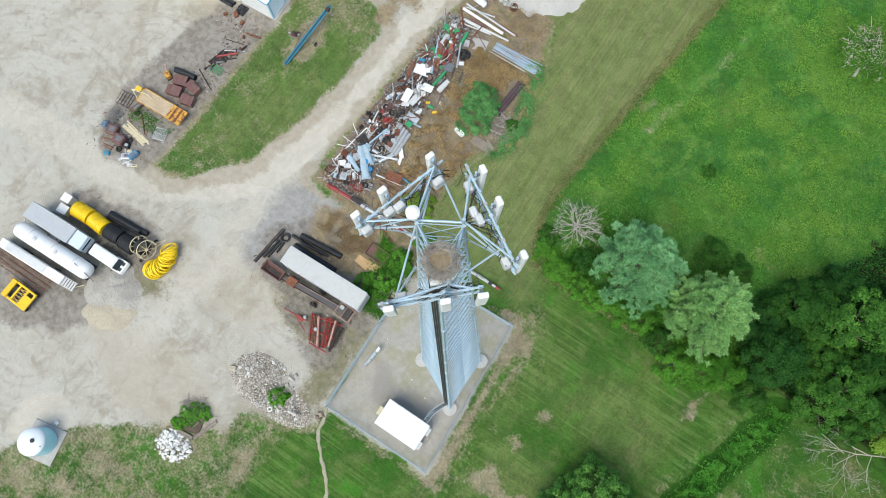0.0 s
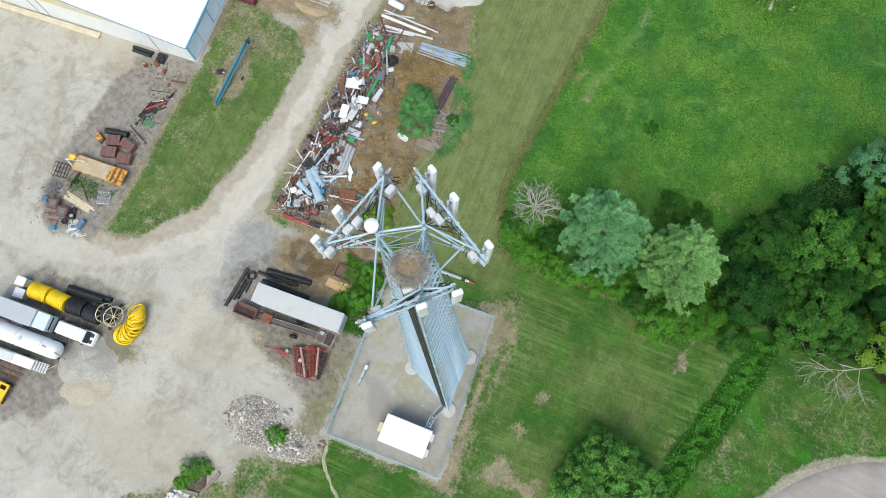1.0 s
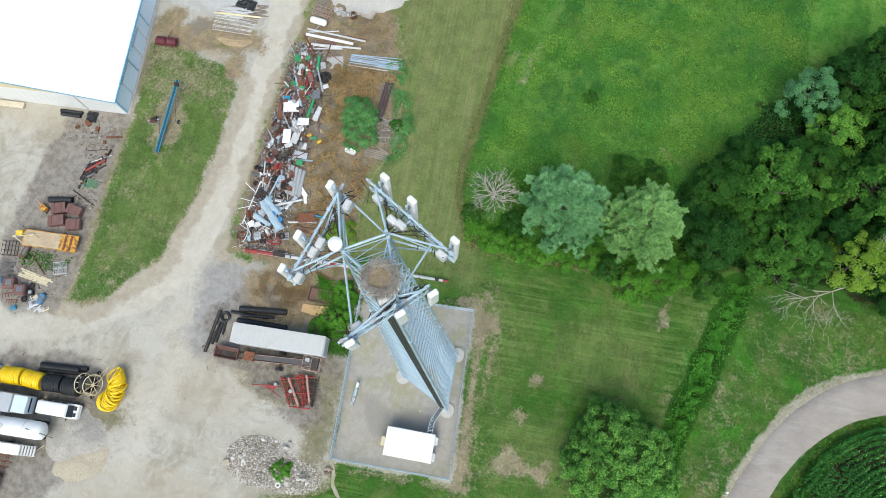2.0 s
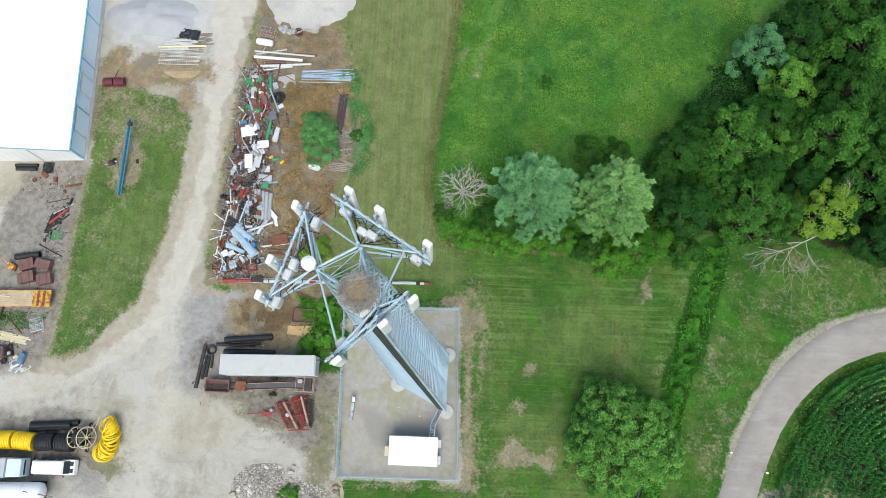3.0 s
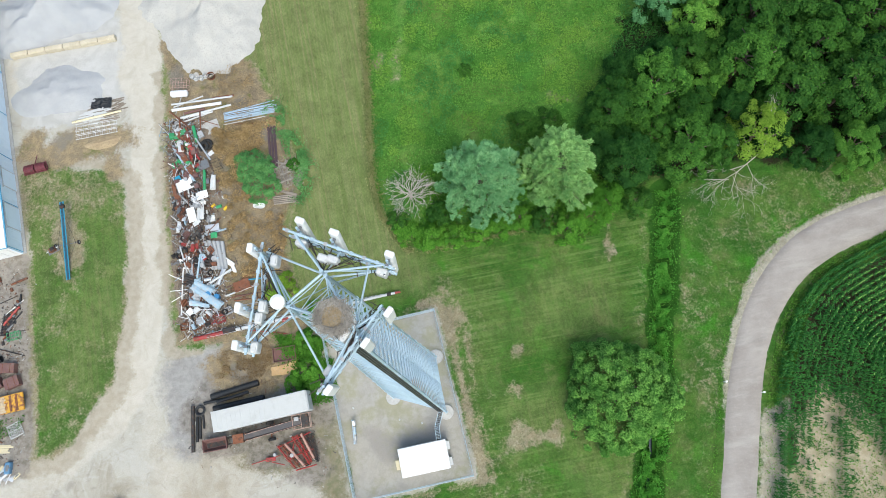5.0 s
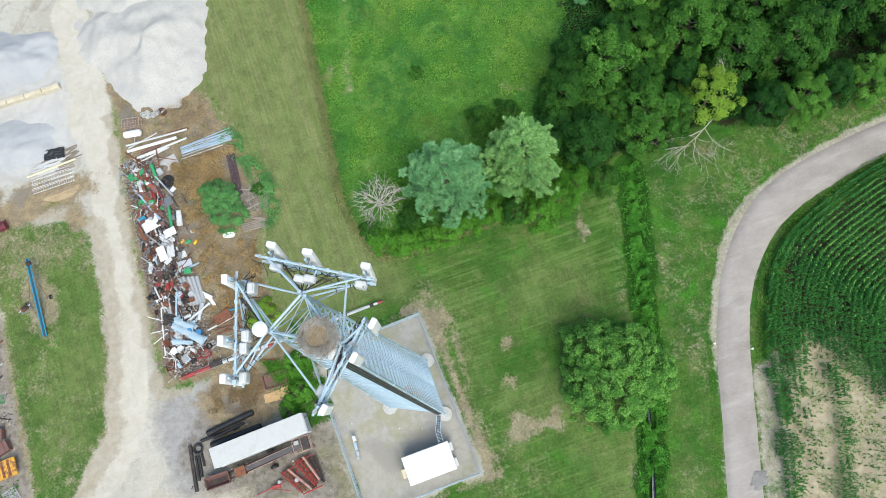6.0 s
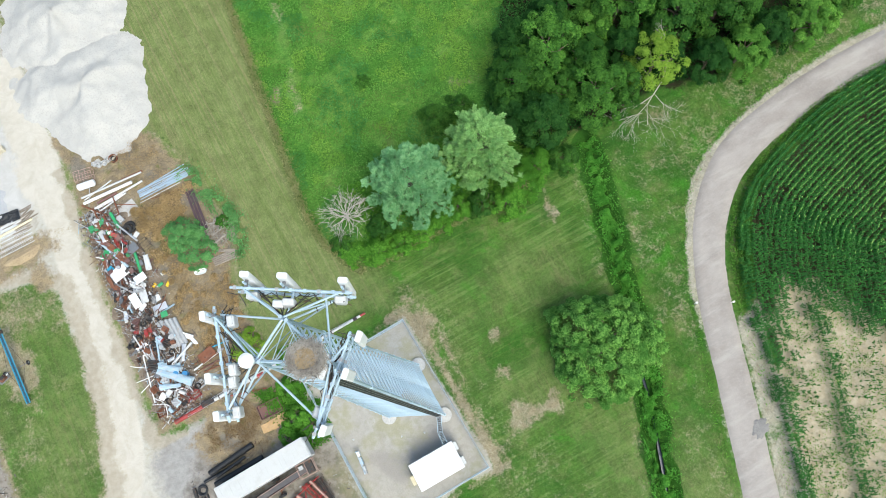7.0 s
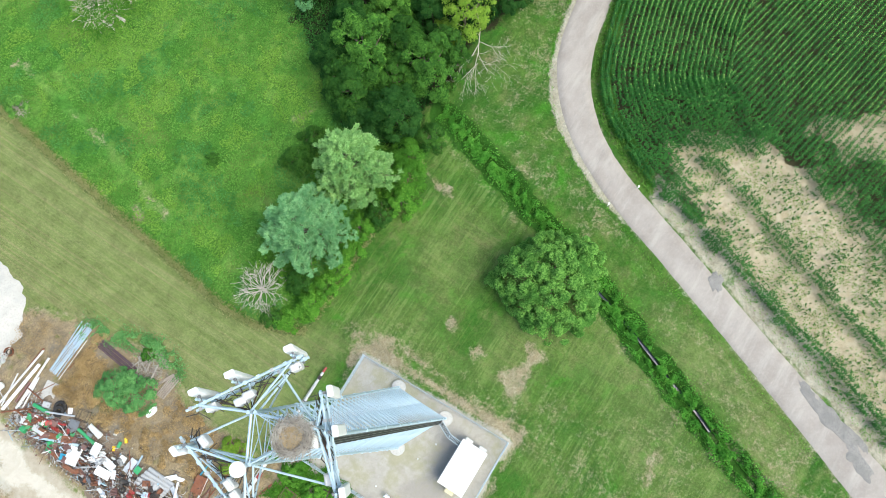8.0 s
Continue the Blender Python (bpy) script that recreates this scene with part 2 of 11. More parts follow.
YELLOW = paint("yellow_paint", (0.80, 0.50, 0.015), 0.5, worn=(0.4, 0.3, 0.1), wear=0.05, dirt=0.12)
YELLOW_OLD = paint("faded_yellow_paint", (0.62, 0.33, 0.03), 0.6, worn=(0.30, 0.12, 0.05), wear=0.45)
YELLOW_HOSE = paint("yellow_plastic", (0.85, 0.58, 0.01), 0.4, dirt=0.1, vary=0.1)
CREAM = paint("cream_paint", (0.66, 0.58, 0.38), 0.55, worn=(0.4, 0.3, 0.15), wear=0.05)
BLACK = paint("black_plastic", (0.014, 0.016, 0.019), 0.6, dirt=0.04)
RUBBER = paint("rubber", (0.016, 0.016, 0.017), 0.85, dirt=0.1)
DARK_IRON = paint("dark_iron", (0.038, 0.036, 0.036), 0.65, 0.3, worn=(0.13, 0.06, 0.035), wear=0.3)
GREY = paint("grey_paint", (0.38, 0.39, 0.40), 0.6, dirt=0.25)
CONCRETE = loose("concrete", (0.42, 0.41, 0.39), (0.36, 0.35, 0.33), (0.30, 0.29, 0.27), 0.9, 0.8, 6, 0.2)
TIMBER = loose("weathered_timber", (0.26, 0.22, 0.18), (0.18, 0.15, 0.12), (0.32, 0.29, 0.25), 0.9, 0.5, 7, 0.4)
TIMBER_NEW = loose("bare_plywood", (0.55, 0.38, 0.20), (0.48, 0.31, 0.15), (0.42, 0.3, 0.18), 0.8, 0.7, 5, 0.2)
STICKS = loose("dry_sticks", (0.29, 0.262, 0.228), (0.40, 0.368, 0.325), (0.15, 0.132, 0.112), 0.95, 2.0, 9, 0.3)
BARK = loose("bark", (0.13, 0.10, 0.075), (0.19, 0.16, 0.13), (0.08, 0.06, 0.045), 0.95, 1.5, 12, 0.6)
DEADWOOD = loose("bleached_wood", (0.50, 0.465, 0.415), (0.41, 0.375, 0.33), (0.30, 0.265, 0.225), 0.9, 1.5, 10, 0.4)
GLASS_DARK = paint("tinted_glass", (0.012, 0.016, 0.02), 0.08, dirt=0.02, vary=0.0)

# ---- ground: one sheet; masks say what grows or lies where ----
YARD = [(-28.4, 120), (-28.4, 56), (-29.5, 45), (-30.4, 35.6), (-30.9, 27), (-31.1, 18), (-31.2, 11.5), (-13.5, 10.3), (-11.9, 9), (-11.2, -12.6), (-11.6, -14.6), (-20.2, -19.3),
        (-20.0, -22.3), (-27.5, -25.9), (-36, -32.3), (-43, -40), (-60, -52), (-140, -52), (-140, 120)]
ISLAND = [(-50.6, 41), (-50.0, 28.2), (-50.4, 22.4), (-50.7, 6), (-51.2, 1.0), (-48.8, 0.9), (-45.9, 2.4), (-40.3, 9), (-38.0, 17.5), (-36.6, 27.2), (-35.9, 35.5), (-38.5, 38.5), (-44, 40.2)]
PAD = [(-12.2, 8.9), (-11.5, 9.6), (3.4, 10.2), (4.5, -12.1), (-11.2, -12.6)]
JUNK = [(-28.7, 57.0), (-28.6, 50.0), (-29.0, 43.5), (-29.9, 39), (-30.3, 34), (-30.6, 25), (-31.1, 18), (-31.2, 12), (-27, 11.2), (-20, 11.5), (-15.3, 14), (-15.2, 22), (-14.3, 26.5), (-12.6, 30), (-12.8, 36), (-13.4, 44), (-16.3, 50.6), (-19, 57)]
MEADOW = [(10, 120), (6.2, 92), (3.2, 70), (1.4, 56), (0.1, 45), (-1.0, 36), (-1.8, 29.5), (-1.4, 24), (0.6, 19.6), (4, 18.4), (9, 18.2), (18, 18.2), (30, 19.6), (44, 25), (60, 28), (120, 60), (120, 120)]
ROAD = [(140, 9), (95, 11.2), (84, 11.6), (77, 11.75), (70, 11.45), (63, 10.4), (57, 9.2), (52.6, 7.4), (49.2, 5.0), (45.9, 1.7), (43.4, -1.9), (41.3, -6), (39.7, -10), (38.2, -14.2), (34.8, -23.6), (31.3, -33), (27.8, -42.4), (24.3, -51.8), (12, -84)]
ROAD_WIDTH = [(-84, 6.2), (-52, 5.7), (-44, 5.0), (-33, 4.6), (-10, 4.4), (-2, 4.3), (5, 4.7), (8, 5.1), (10.4, 4.9), (11.4, 4.5), (14, 4.4)]
FIELD = [(170, 8), (90, 8.9), (78, 9.2), (74, 8.9), (68, 8.3), (63, 7.0), (57.2, 5.3), (53.4, 3.7), (50.2, 1.2), (47.6, -2.2), (45.3, -6.4), (43.3, -11), (42.0, -14.6), (40.7, -19), (38.9, -24), (36.9, -29.5), (34.6, -36), (31, -46), (22, -72), (170, -75)]
BARE_PATCH = [(10.4, -6.2), (11.9, -6.7), (12.8, -7.8), (14.6, -8.1), (15.9, -8.3), (16.2, -9.4), (15.1, -10.3), (13.1, -9.6), (11.0, -10.2), (9.6, -9.0)]
GREY_GRAVEL = [(-31.0, 10.4), (-24, 11.0), (-20.5, 9.2), (-25.6, 6.7), (-27.9, 3.0), (-30.6, -2.4), (-33.6, -0.6), (-34.4, 4.5), (-33.0, 8.2)]
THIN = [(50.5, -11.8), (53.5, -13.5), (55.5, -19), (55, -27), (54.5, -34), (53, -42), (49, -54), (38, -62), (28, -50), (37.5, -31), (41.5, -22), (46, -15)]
WOODS = [(29, 21), (29, 33), (34, 38), (38, 46), (46, 53), (56, 60), (75, 66), (120, 72), (120, 40), (90, 25), (70, 19.5), (58, 20), (46, 22)]
APRON = [(-50.6, 62), (-50.4, 47.2), (-47.5, 46.3), (-42.3, 46.1), (-36.8, 47.4), (-34.8, 47.4), (-35.2, 52.5), (-34.6, 62)]
TYRE_LINES = ([(1.3, 10.8), (3.6, 10.9), (4.4, 9.6), (4.7, 3.4), (4.9, -2.8), (5.1, -9.9), (5.2, -12.5)], [(4.5, 12.6), (6.2, 10.4), (6.6, 5.7), (6.3, -0.8), (6.2, -8.4), (6.4, -13)])
SMEAR = [(10.8, 76.5), (9.2, 65.7), (6.3, 52.0), (4.0, 43.5)]
DITCH = [(37.4, 20.0), (37.2, 18.2), (35.2, 12.1), (33.3, 5.9), (31.3, -0.3), (26.9, -13.2), (23.7, -20.5), (21.3, -26.9), (18.5, -33.6), (16.2, -40), (10, -58)]


def inside_by(pts, X, Y):
    """Metres by which points lie inside an outline (negative: outside)."""
    p = np.array(pts, float)
    q = np.roll(p, -1, 0)
    best, odd = np.full(X.shape, 1e9), np.zeros(X.shape, bool)
    for (ax, ay), (bx, by) in zip(p, q):
        dx, dy = bx - ax, by - ay
        t = np.clip(((X - ax) * dx + (Y - ay) * dy) / (dx * dx + dy * dy + 1e-9), 0, 1)
        best = np.minimum(best, np.hypot(X - ax - t * dx, Y - ay - t * dy))
        with np.errstate(divide="ignore", invalid="ignore"):
            odd ^= ((ay > Y) != (by > Y)) & (X < ax + (Y - ay) * dx / (dy if dy else 1e-9))
    return np.where(odd, best, -best)


def line_gap(pts, X, Y):
    p = np.array(pts, float)
    best = np.full(X.shape, 1e9)
    for (ax, ay), (bx, by) in zip(p[:-1], p[1:]):
        dx, dy = bx - ax, by - ay
        t = np.clip(((X - ax) * dx + (Y - ay) * dy) / (dx * dx + dy * dy + 1e-9), 0, 1)
        best = np.minimum(best, np.hypot(X - ax - t * dx, Y - ay - t * dy))
    return best


def blob(X, Y, x, y, rx, ry=None, turn=0.0):
    """Metres inside a rough oval."""
    ry = rx if ry is None else ry
    c, s = math.cos(radians(turn)), math.sin(radians(turn))
    u, v = (X - x) * c + (Y - y) * s, -(X - x) * s + (Y - y) * c
    return (1 - np.hypot(u / rx, v / ry)) * min(rx, ry)


def smooth(d, soft):
    t = np.clip(d / (2 * soft) + 0.5, 0, 1)
    return t * t * (3 - 2 * t)


def rough_noise(X, Y, scale, seed):
    """Cheap value noise on a grid, about -1 to 1."""
    rs = np.random.RandomState(seed)
    tab = rs.rand(64, 64)
    u, v = X / scale, Y / scale
    i, j = np.floor(u).astype(int), np.floor(v).astype(int)
    fu, fv = u - i, v - j
    fu, fv = fu * fu * (3 - 2 * fu), fv * fv * (3 - 2 * fv)
    g = lambda a, b: tab[a % 64, b % 64]
    return 2 * ((g(i, j) * (1 - fu) + g(i + 1, j) * fu) * (1 - fv) + (g(i, j + 1) * (1 - fu) + g(i + 1, j + 1) * fu) * fv) - 1


GX0, GX1, GY0, GY1, GSTEP = -94.0, 94.0, -62.0, 92.0, 0.54


def ground_height(X, Y):
    z = 0.05 * rough_noise(X, Y, 6, 5)
    z = z - 0.55 * smooth(1.1 - line_gap(DITCH, X, Y), 0.9)
    near = np.maximum(inside_by(PAD, X, Y), inside_by(YARD, X, Y))
    return np.where(near > -1.5, z * np.clip(-near / 1.5, 0, 1), z) * np.clip((line_gap(ROAD, X, Y) - 3.2) / 2, 0, 1)


def build_ground():
    xs, ys = np.arange(GX0, GX1 + 0.01, GSTEP), np.arange(GY0, GY1 + 0.01, GSTEP)
    X, Y = np.meshgrid(xs, ys)
    ny, nx = X.shape
    idx = np.arange(nx * ny).reshape(ny, nx)
    faces = np.stack([idx[:-1, :-1], idx[:-1, 1:], idx[1:, 1:], idx[1:, :-1]], -1).reshape(-1, 4)
    Z = ground_height(X, Y)
    verts = np.stack([X, Y, Z], -1).reshape(-1, 3)
    far = 2600.0
    edge = np.concatenate([idx[0, :-1], idx[:-1, -1], idx[-1, :0:-1], idx[:0:-1, 0]])
    out = verts[edge].copy()
    mid = np.array([(GX0 + GX1) / 2, (GY0 + GY1) / 2, 0])
    d = out - mid
    out = mid + d / np.abs(d[:, :2]).max(1, keepdims=True) * far
    out[:, 2] = 0
    k = np.arange(len(edge))
    ring = np.stack([edge, edge[(k + 1) % len(edge)] * 0 + np.roll(edge, -1), len(verts) + np.roll(k, -1), len(verts) + k], -1)
    verts = np.concatenate([verts, out])
    faces = np.concatenate([faces, ring[:, ::-1]])
    me = quads_mesh("ground", verts, faces, GROUND_MAT, smooth=True)
    X, Y = verts[:, 0].astype(float), verts[:, 1].astype(float)
    w = 0.8 * rough_noise(X, Y, 3.1, 1) + 0.45 * rough_noise(X, Y, 1.3, 2)
    wide = rough_noise(X, Y, 14, 3)
    yard, isle = inside_by(YARD, X, Y), inside_by(ISLAND, X, Y)
    gravel = smooth(yard + 0.6 * w, 1.2) * (1 - smooth(isle + 0.5 * w, 0.8))
    pad = inside_by(PAD, X, Y)
    road_gap = line_gap(ROAD, X, Y)
    gravel = np.maximum(gravel, smooth(pad + 0.25 * w, 0.4))
    in_field = inside_by(FIELD, X, Y)
    half = np.interp(Y, [q[0] for q in ROAD_WIDTH], [q[1] for q in ROAD_WIDTH]) / 2
    outer = (in_field < -3.2) & (road_gap < 6)
    bend = smooth(Y + 8, 5)
    shoulder = np.where(outer, (0.55 + 0.40 * bend) * smooth(half + 0.30 + 0.65 * bend - road_gap + 0.30 * w, 0.5), 0.55 * smooth(half + 0.15 - road_gap + 0.2 * w, 0.3))
    south = smooth(-10.5 - Y + 1.5 * w, 1.5)
    shoulder = np.maximum(shoulder, np.where(in_field > -4, 1.0, 0.0) * south * (0.95 + 0.4 * rough_noise(X, Y, 3.2, 29)) * smooth(np.minimum(road_gap - half, 2.3 - in_field) + 0.5 * w, 0.8))
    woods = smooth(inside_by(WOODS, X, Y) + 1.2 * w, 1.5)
    pale_soil = smooth(np.maximum.reduce([inside_by(THIN, X, Y) + 2.2, blob(X, Y, 65.5, -32.5, 3.4, 7.0, 25), blob(X, Y, 73, -37, 3.2, 5.6, 20)]) + 2.5 * w, 2.5)
    junk = smooth(inside_by(JUNK, X, Y) + 0.7 * w, 0.9)
    scrub = np.maximum.reduce([blob(X, Y, -42.6, 42.6, 7.8, 2.8, 2) + 0.2, blob(X, Y, -37.6, 39.5, 2.0, 3.4, 10) - 0.2, blob(X, Y, -48.2, 44, 2.5, 3), blob(X, Y, -22.3, 7.0, 5.2, 3.6) + 0.8, blob(X, Y, -16, 11.0, 6, 3.0)])
    straw = np.maximum(junk, 0.95 * smooth(scrub + 1.0 * w, 1.4))
    bare = np.maximum.reduce([inside_by(BARE_PATCH, X, Y) + 0.55, blob(X, Y, 12.7, 2.3, 2.4, 2.6) - 1.5, blob(X, Y, 11.6, -2.2, 2.0, 2.1) - 1.3, blob(X, Y, 9.2, -28.9, 2.6, 0.7, 15), blob(X, Y, 5.6, 8.0, 1.3, 3.0, 20), blob(X, Y, 5.4, 0, 0.7, 11) - 0.25,
                              blob(X, Y, 28.2, 14.8, 5.5, 2.2, 75) - 1.15, blob(X, Y, -44.6, 29, 3.2, 6.8, -3) - 0.3, blob(X, Y, -42.0, 42.0, 7.4, 2.4, 4), blob(X, Y, 1.8, 46.5, 0.8, 2.2),
                              blob(X, Y, -20.5, -21.5, 0.8, 4.0, 25), blob(X, Y, -46.5, 41.5, 5, 1.6), blob(X, Y, 27.5, 36.0, 3.5, 1.5, -20) - 0.5, blob(X, Y, -51.6, 8, 1.3, 12) - 0.2])
    rim = np.maximum.reduce([0.55 - np.abs(isle + 0.2), 0.55 - np.abs(pad + 0.5), 0.45 - np.abs(inside_by(JUNK, X, Y) + 0.3), np.where(X < -5, 0.8 - np.abs(yard + 0.6), -1)])
    w2 = rough_noise(X, Y, 0.75, 6)
    dirt = np.maximum(0.85 * smooth(bare - 0.2 + 0.8 * w + 0.5 * w2, 1.1), 0.62 * smooth(rim + 0.45 * w + 0.3 * w2, 0.5))
    worn = 0.72 * smooth(np.minimum(-13.5 - X, -18.5 - Y) + 2.5 * wide, 2.5) * (0.85 + 0.35 * rough_noise(X, Y, 2.6, 12))
    worn = np.maximum(worn, (0.24 + 0.22 * rough_noise(X, Y, 2.4, 13) + 0.10 * rough_noise(X, Y, 6.0, 35) + 0.22 * smooth(Y - 33, 4)) * smooth(isle + 0.5, 0.8))
    worn = np.maximum(worn, np.where(X > 4, 0.36, 0) * smooth(8.5 - X + 1.6 * w, 2.0) * smooth(Y + 30, 4) * smooth(16 - Y, 1))
    worn = np.maximum(worn, (1.0 + 0.3 * rough_noise(X, Y, 2.2, 43)) * smooth(0.75 - line_gap(TYRE_LINES[0], X, Y) + 0.35 * w, 0.5))
    worn = np.maximum(worn, (0.72 + 0.35 * rough_noise(X, Y, 1.8, 44)) * smooth(0.45 - line_gap(TYRE_LINES[1], X, Y) + 0.3 * w, 0.5))
    worn = np.maximum(worn, (0.30 + 0.14 * rough_noise(X, Y, 3.5, 19)) * smooth(-10.5 - Y + 3 * w, 4) * smooth(X - 1, 2) * smooth(22 - X, 3))
    west_bank = np.interp(Y, [q[1] for q in DITCH[::-1]], [q[0] for q in DITCH[::-1]]) - X
    worn = np.maximum(worn, 0.34 * smooth(0.9 - np.abs(west_bank - 2.9) + 0.7 * w, 0.8) * (Y < 19))
    worn = np.maximum(worn, (0.34 + 0.16 * rough_noise(X, Y, 3.0, 45)) * smooth(np.minimum(-west_bank - 2.5, road_gap - 3.0) + 0.8 * w, 1.0) * (Y < 19) * (in_field < 0))
    worn = np.maximum(worn, 0.80 * smooth(1.1 - np.abs(isle + 0.5) + 0.3 * w, 0.6) * (X < -47))
    worn = np.maximum(worn, (0.40 + 0.22 * rough_noise(X, Y, 2.0, 36)) * smooth(0.9 - line_gap(SMEAR, X, Y) + 0.8 * w, 0.9))
    dirt = np.maximum(dirt, worn)
    path = 0.5 * smooth(0.1 - line_gap([(-10.9, -12.6), (-10.4, -15.3), (-7.6, -18.1), (-4.8, -20.4), (-2, -26)], X, Y) + 0.12 * w, 0.2)
    meadow = smooth(inside_by(MEADOW, X, Y) + 0.5 * w, 0.5)
    field = smooth(inside_by(FIELD, X, Y) - 1.9 + 0.5 * w, 0.7)
    dry = smooth(np.minimum(1.5 - X, Y - 14.5) + 2.6 * wide + 1.2 * w, 3.2) * (1 - meadow)
    dry = np.where(isle > -2, 0.42 + 0.35 * rough_noise(X, Y, 5.0, 33), dry)
    dry = np.maximum(dry, 0.5 * smooth(np.minimum(X - 3.5, 30 - X) + 3 * wide, 3) * smooth(12 - Y, 4) * (0.55 + 0.6 * rough_noise(X, Y, 6.5, 34)) * (Y > -45))
    dry = np.clip(dry, 0, 1)
    ash = smooth(inside_by(GREY_GRAVEL, X, Y) + 1.6 * w + 0.8 * wide, 2.0)
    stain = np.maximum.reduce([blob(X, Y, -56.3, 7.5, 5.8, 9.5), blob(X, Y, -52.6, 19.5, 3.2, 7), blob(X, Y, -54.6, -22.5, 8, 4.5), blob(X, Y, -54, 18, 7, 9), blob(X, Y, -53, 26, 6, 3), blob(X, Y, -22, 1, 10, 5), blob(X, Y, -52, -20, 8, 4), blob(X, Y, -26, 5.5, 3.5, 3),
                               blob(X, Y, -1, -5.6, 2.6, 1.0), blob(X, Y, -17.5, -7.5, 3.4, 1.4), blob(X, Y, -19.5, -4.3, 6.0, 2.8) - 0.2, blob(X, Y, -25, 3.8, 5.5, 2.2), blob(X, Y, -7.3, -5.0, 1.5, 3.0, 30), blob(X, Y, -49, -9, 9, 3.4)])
    tan = np.maximum.reduce([blob(X, Y, -43.5, -17.6, 4.0, 3.2), blob(X, Y, -62, 27, 8, 3), blob(X, Y, -30, -6, 9, 4), blob(X, Y, -8, -6.5, 4.0, 4.5), blob(X, Y, -33, -22, 10, 5)])
    # weeds and brown soil; round the conveyor also painted shade under the machines
    weedy_shade = 0.85 * smooth(np.maximum.reduce([blob(X, Y, -19, -3.0, 7.5, 5.0), blob(X, Y, -48, -17.8, 8, 1.6), blob(X, Y, -13.6, -8, 2.2, 5.5), blob(X, Y, -23, -1.0, 7, 2.4), blob(X, Y, -47.5, -12, 9, 2.6), blob(X, Y, -15.6, 3, 3.0, 6)]) + 0.9 * w, 1.6)
    wheel = line_gap([(-31.5, 70), (-31.5, 44), (-32.3, 38.5), (-33.2, 30), (-34.0, 22), (-36.2, 12.5), (-40.5, 4.5), (-52, -2.5), (-75, -4)], X, Y)
    branch = line_gap([(-36, 11), (-35.2, 2), (-34.5, -6), (-37, -18)], X, Y)
    track = np.maximum.reduce([(0.55 + 0.45 * smooth(Y - 5, 6)) * smooth(2.65 - wheel + 0.5 * w * smooth(8 - Y, 4) + 0.15 * w, 0.6), 0.5 * smooth(2.4 - branch + 1.1 * w, 2.2), 0.9 * smooth(blob(X, Y, -42, 54.5, 11.5, 7.5) + 1.2 * w, 1.5), 0.8 * smooth(blob(X, Y, -24, 58, 11, 8) + 1.2 * w, 1.5), 0.8 * smooth(blob(X, Y, -40, -34.5, 5.0, 4.0) + 1.2 * w, 1.5)])
    near_edge = np.maximum(smooth(1.4 - np.abs(isle + 0.9) + 0.8 * w, 1.0), np.where((X < -28) & (Y > 10) & (Y < 52), 1.0, 0.0) * smooth(1.1 - np.abs(inside_by(JUNK, X, Y) + 0.7) + 0.8 * w, 0.8))
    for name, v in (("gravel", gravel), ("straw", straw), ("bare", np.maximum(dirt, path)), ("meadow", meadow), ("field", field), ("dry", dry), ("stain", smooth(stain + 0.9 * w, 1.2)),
                    ("tan", smooth(tan + 1.0 * w, 1.2)), ("track", track), ("shoulder", shoulder), ("woods", woods), ("weedy_shade", weedy_shade), ("pale_soil", pale_soil), ("margin", near_edge), ("ash", ash), ("apron", smooth(inside_by(APRON, X, Y) + 1.0 * w + 0.4 * wide, 1.1)), ("mown", np.where((isle < -1) & (X > -14), smooth(west_bank - 2.2 + 0.5 * w, 1.0), 0.0)), ("padlike", smooth(pad + 0.1 * w, 0.3)), ("lush", np.maximum(smooth(2.0 - line_gap(DITCH, X, Y) + 0.7 * w, 0.7), np.where(X > -18, 0.42, 0) * smooth(0.8 - np.abs(inside_by(JUNK, X, Y) + 0.9) + 0.5 * w, 0.5)))):
        a = me.attributes.new(name, "FLOAT", "POINT")
        a.data.foreach_set("value", v.astype(np.float32))
    tagged(new("ground", me), "flat ground of mown grass, meadow, bare earth and pale gravel", "ground", kind="structure")


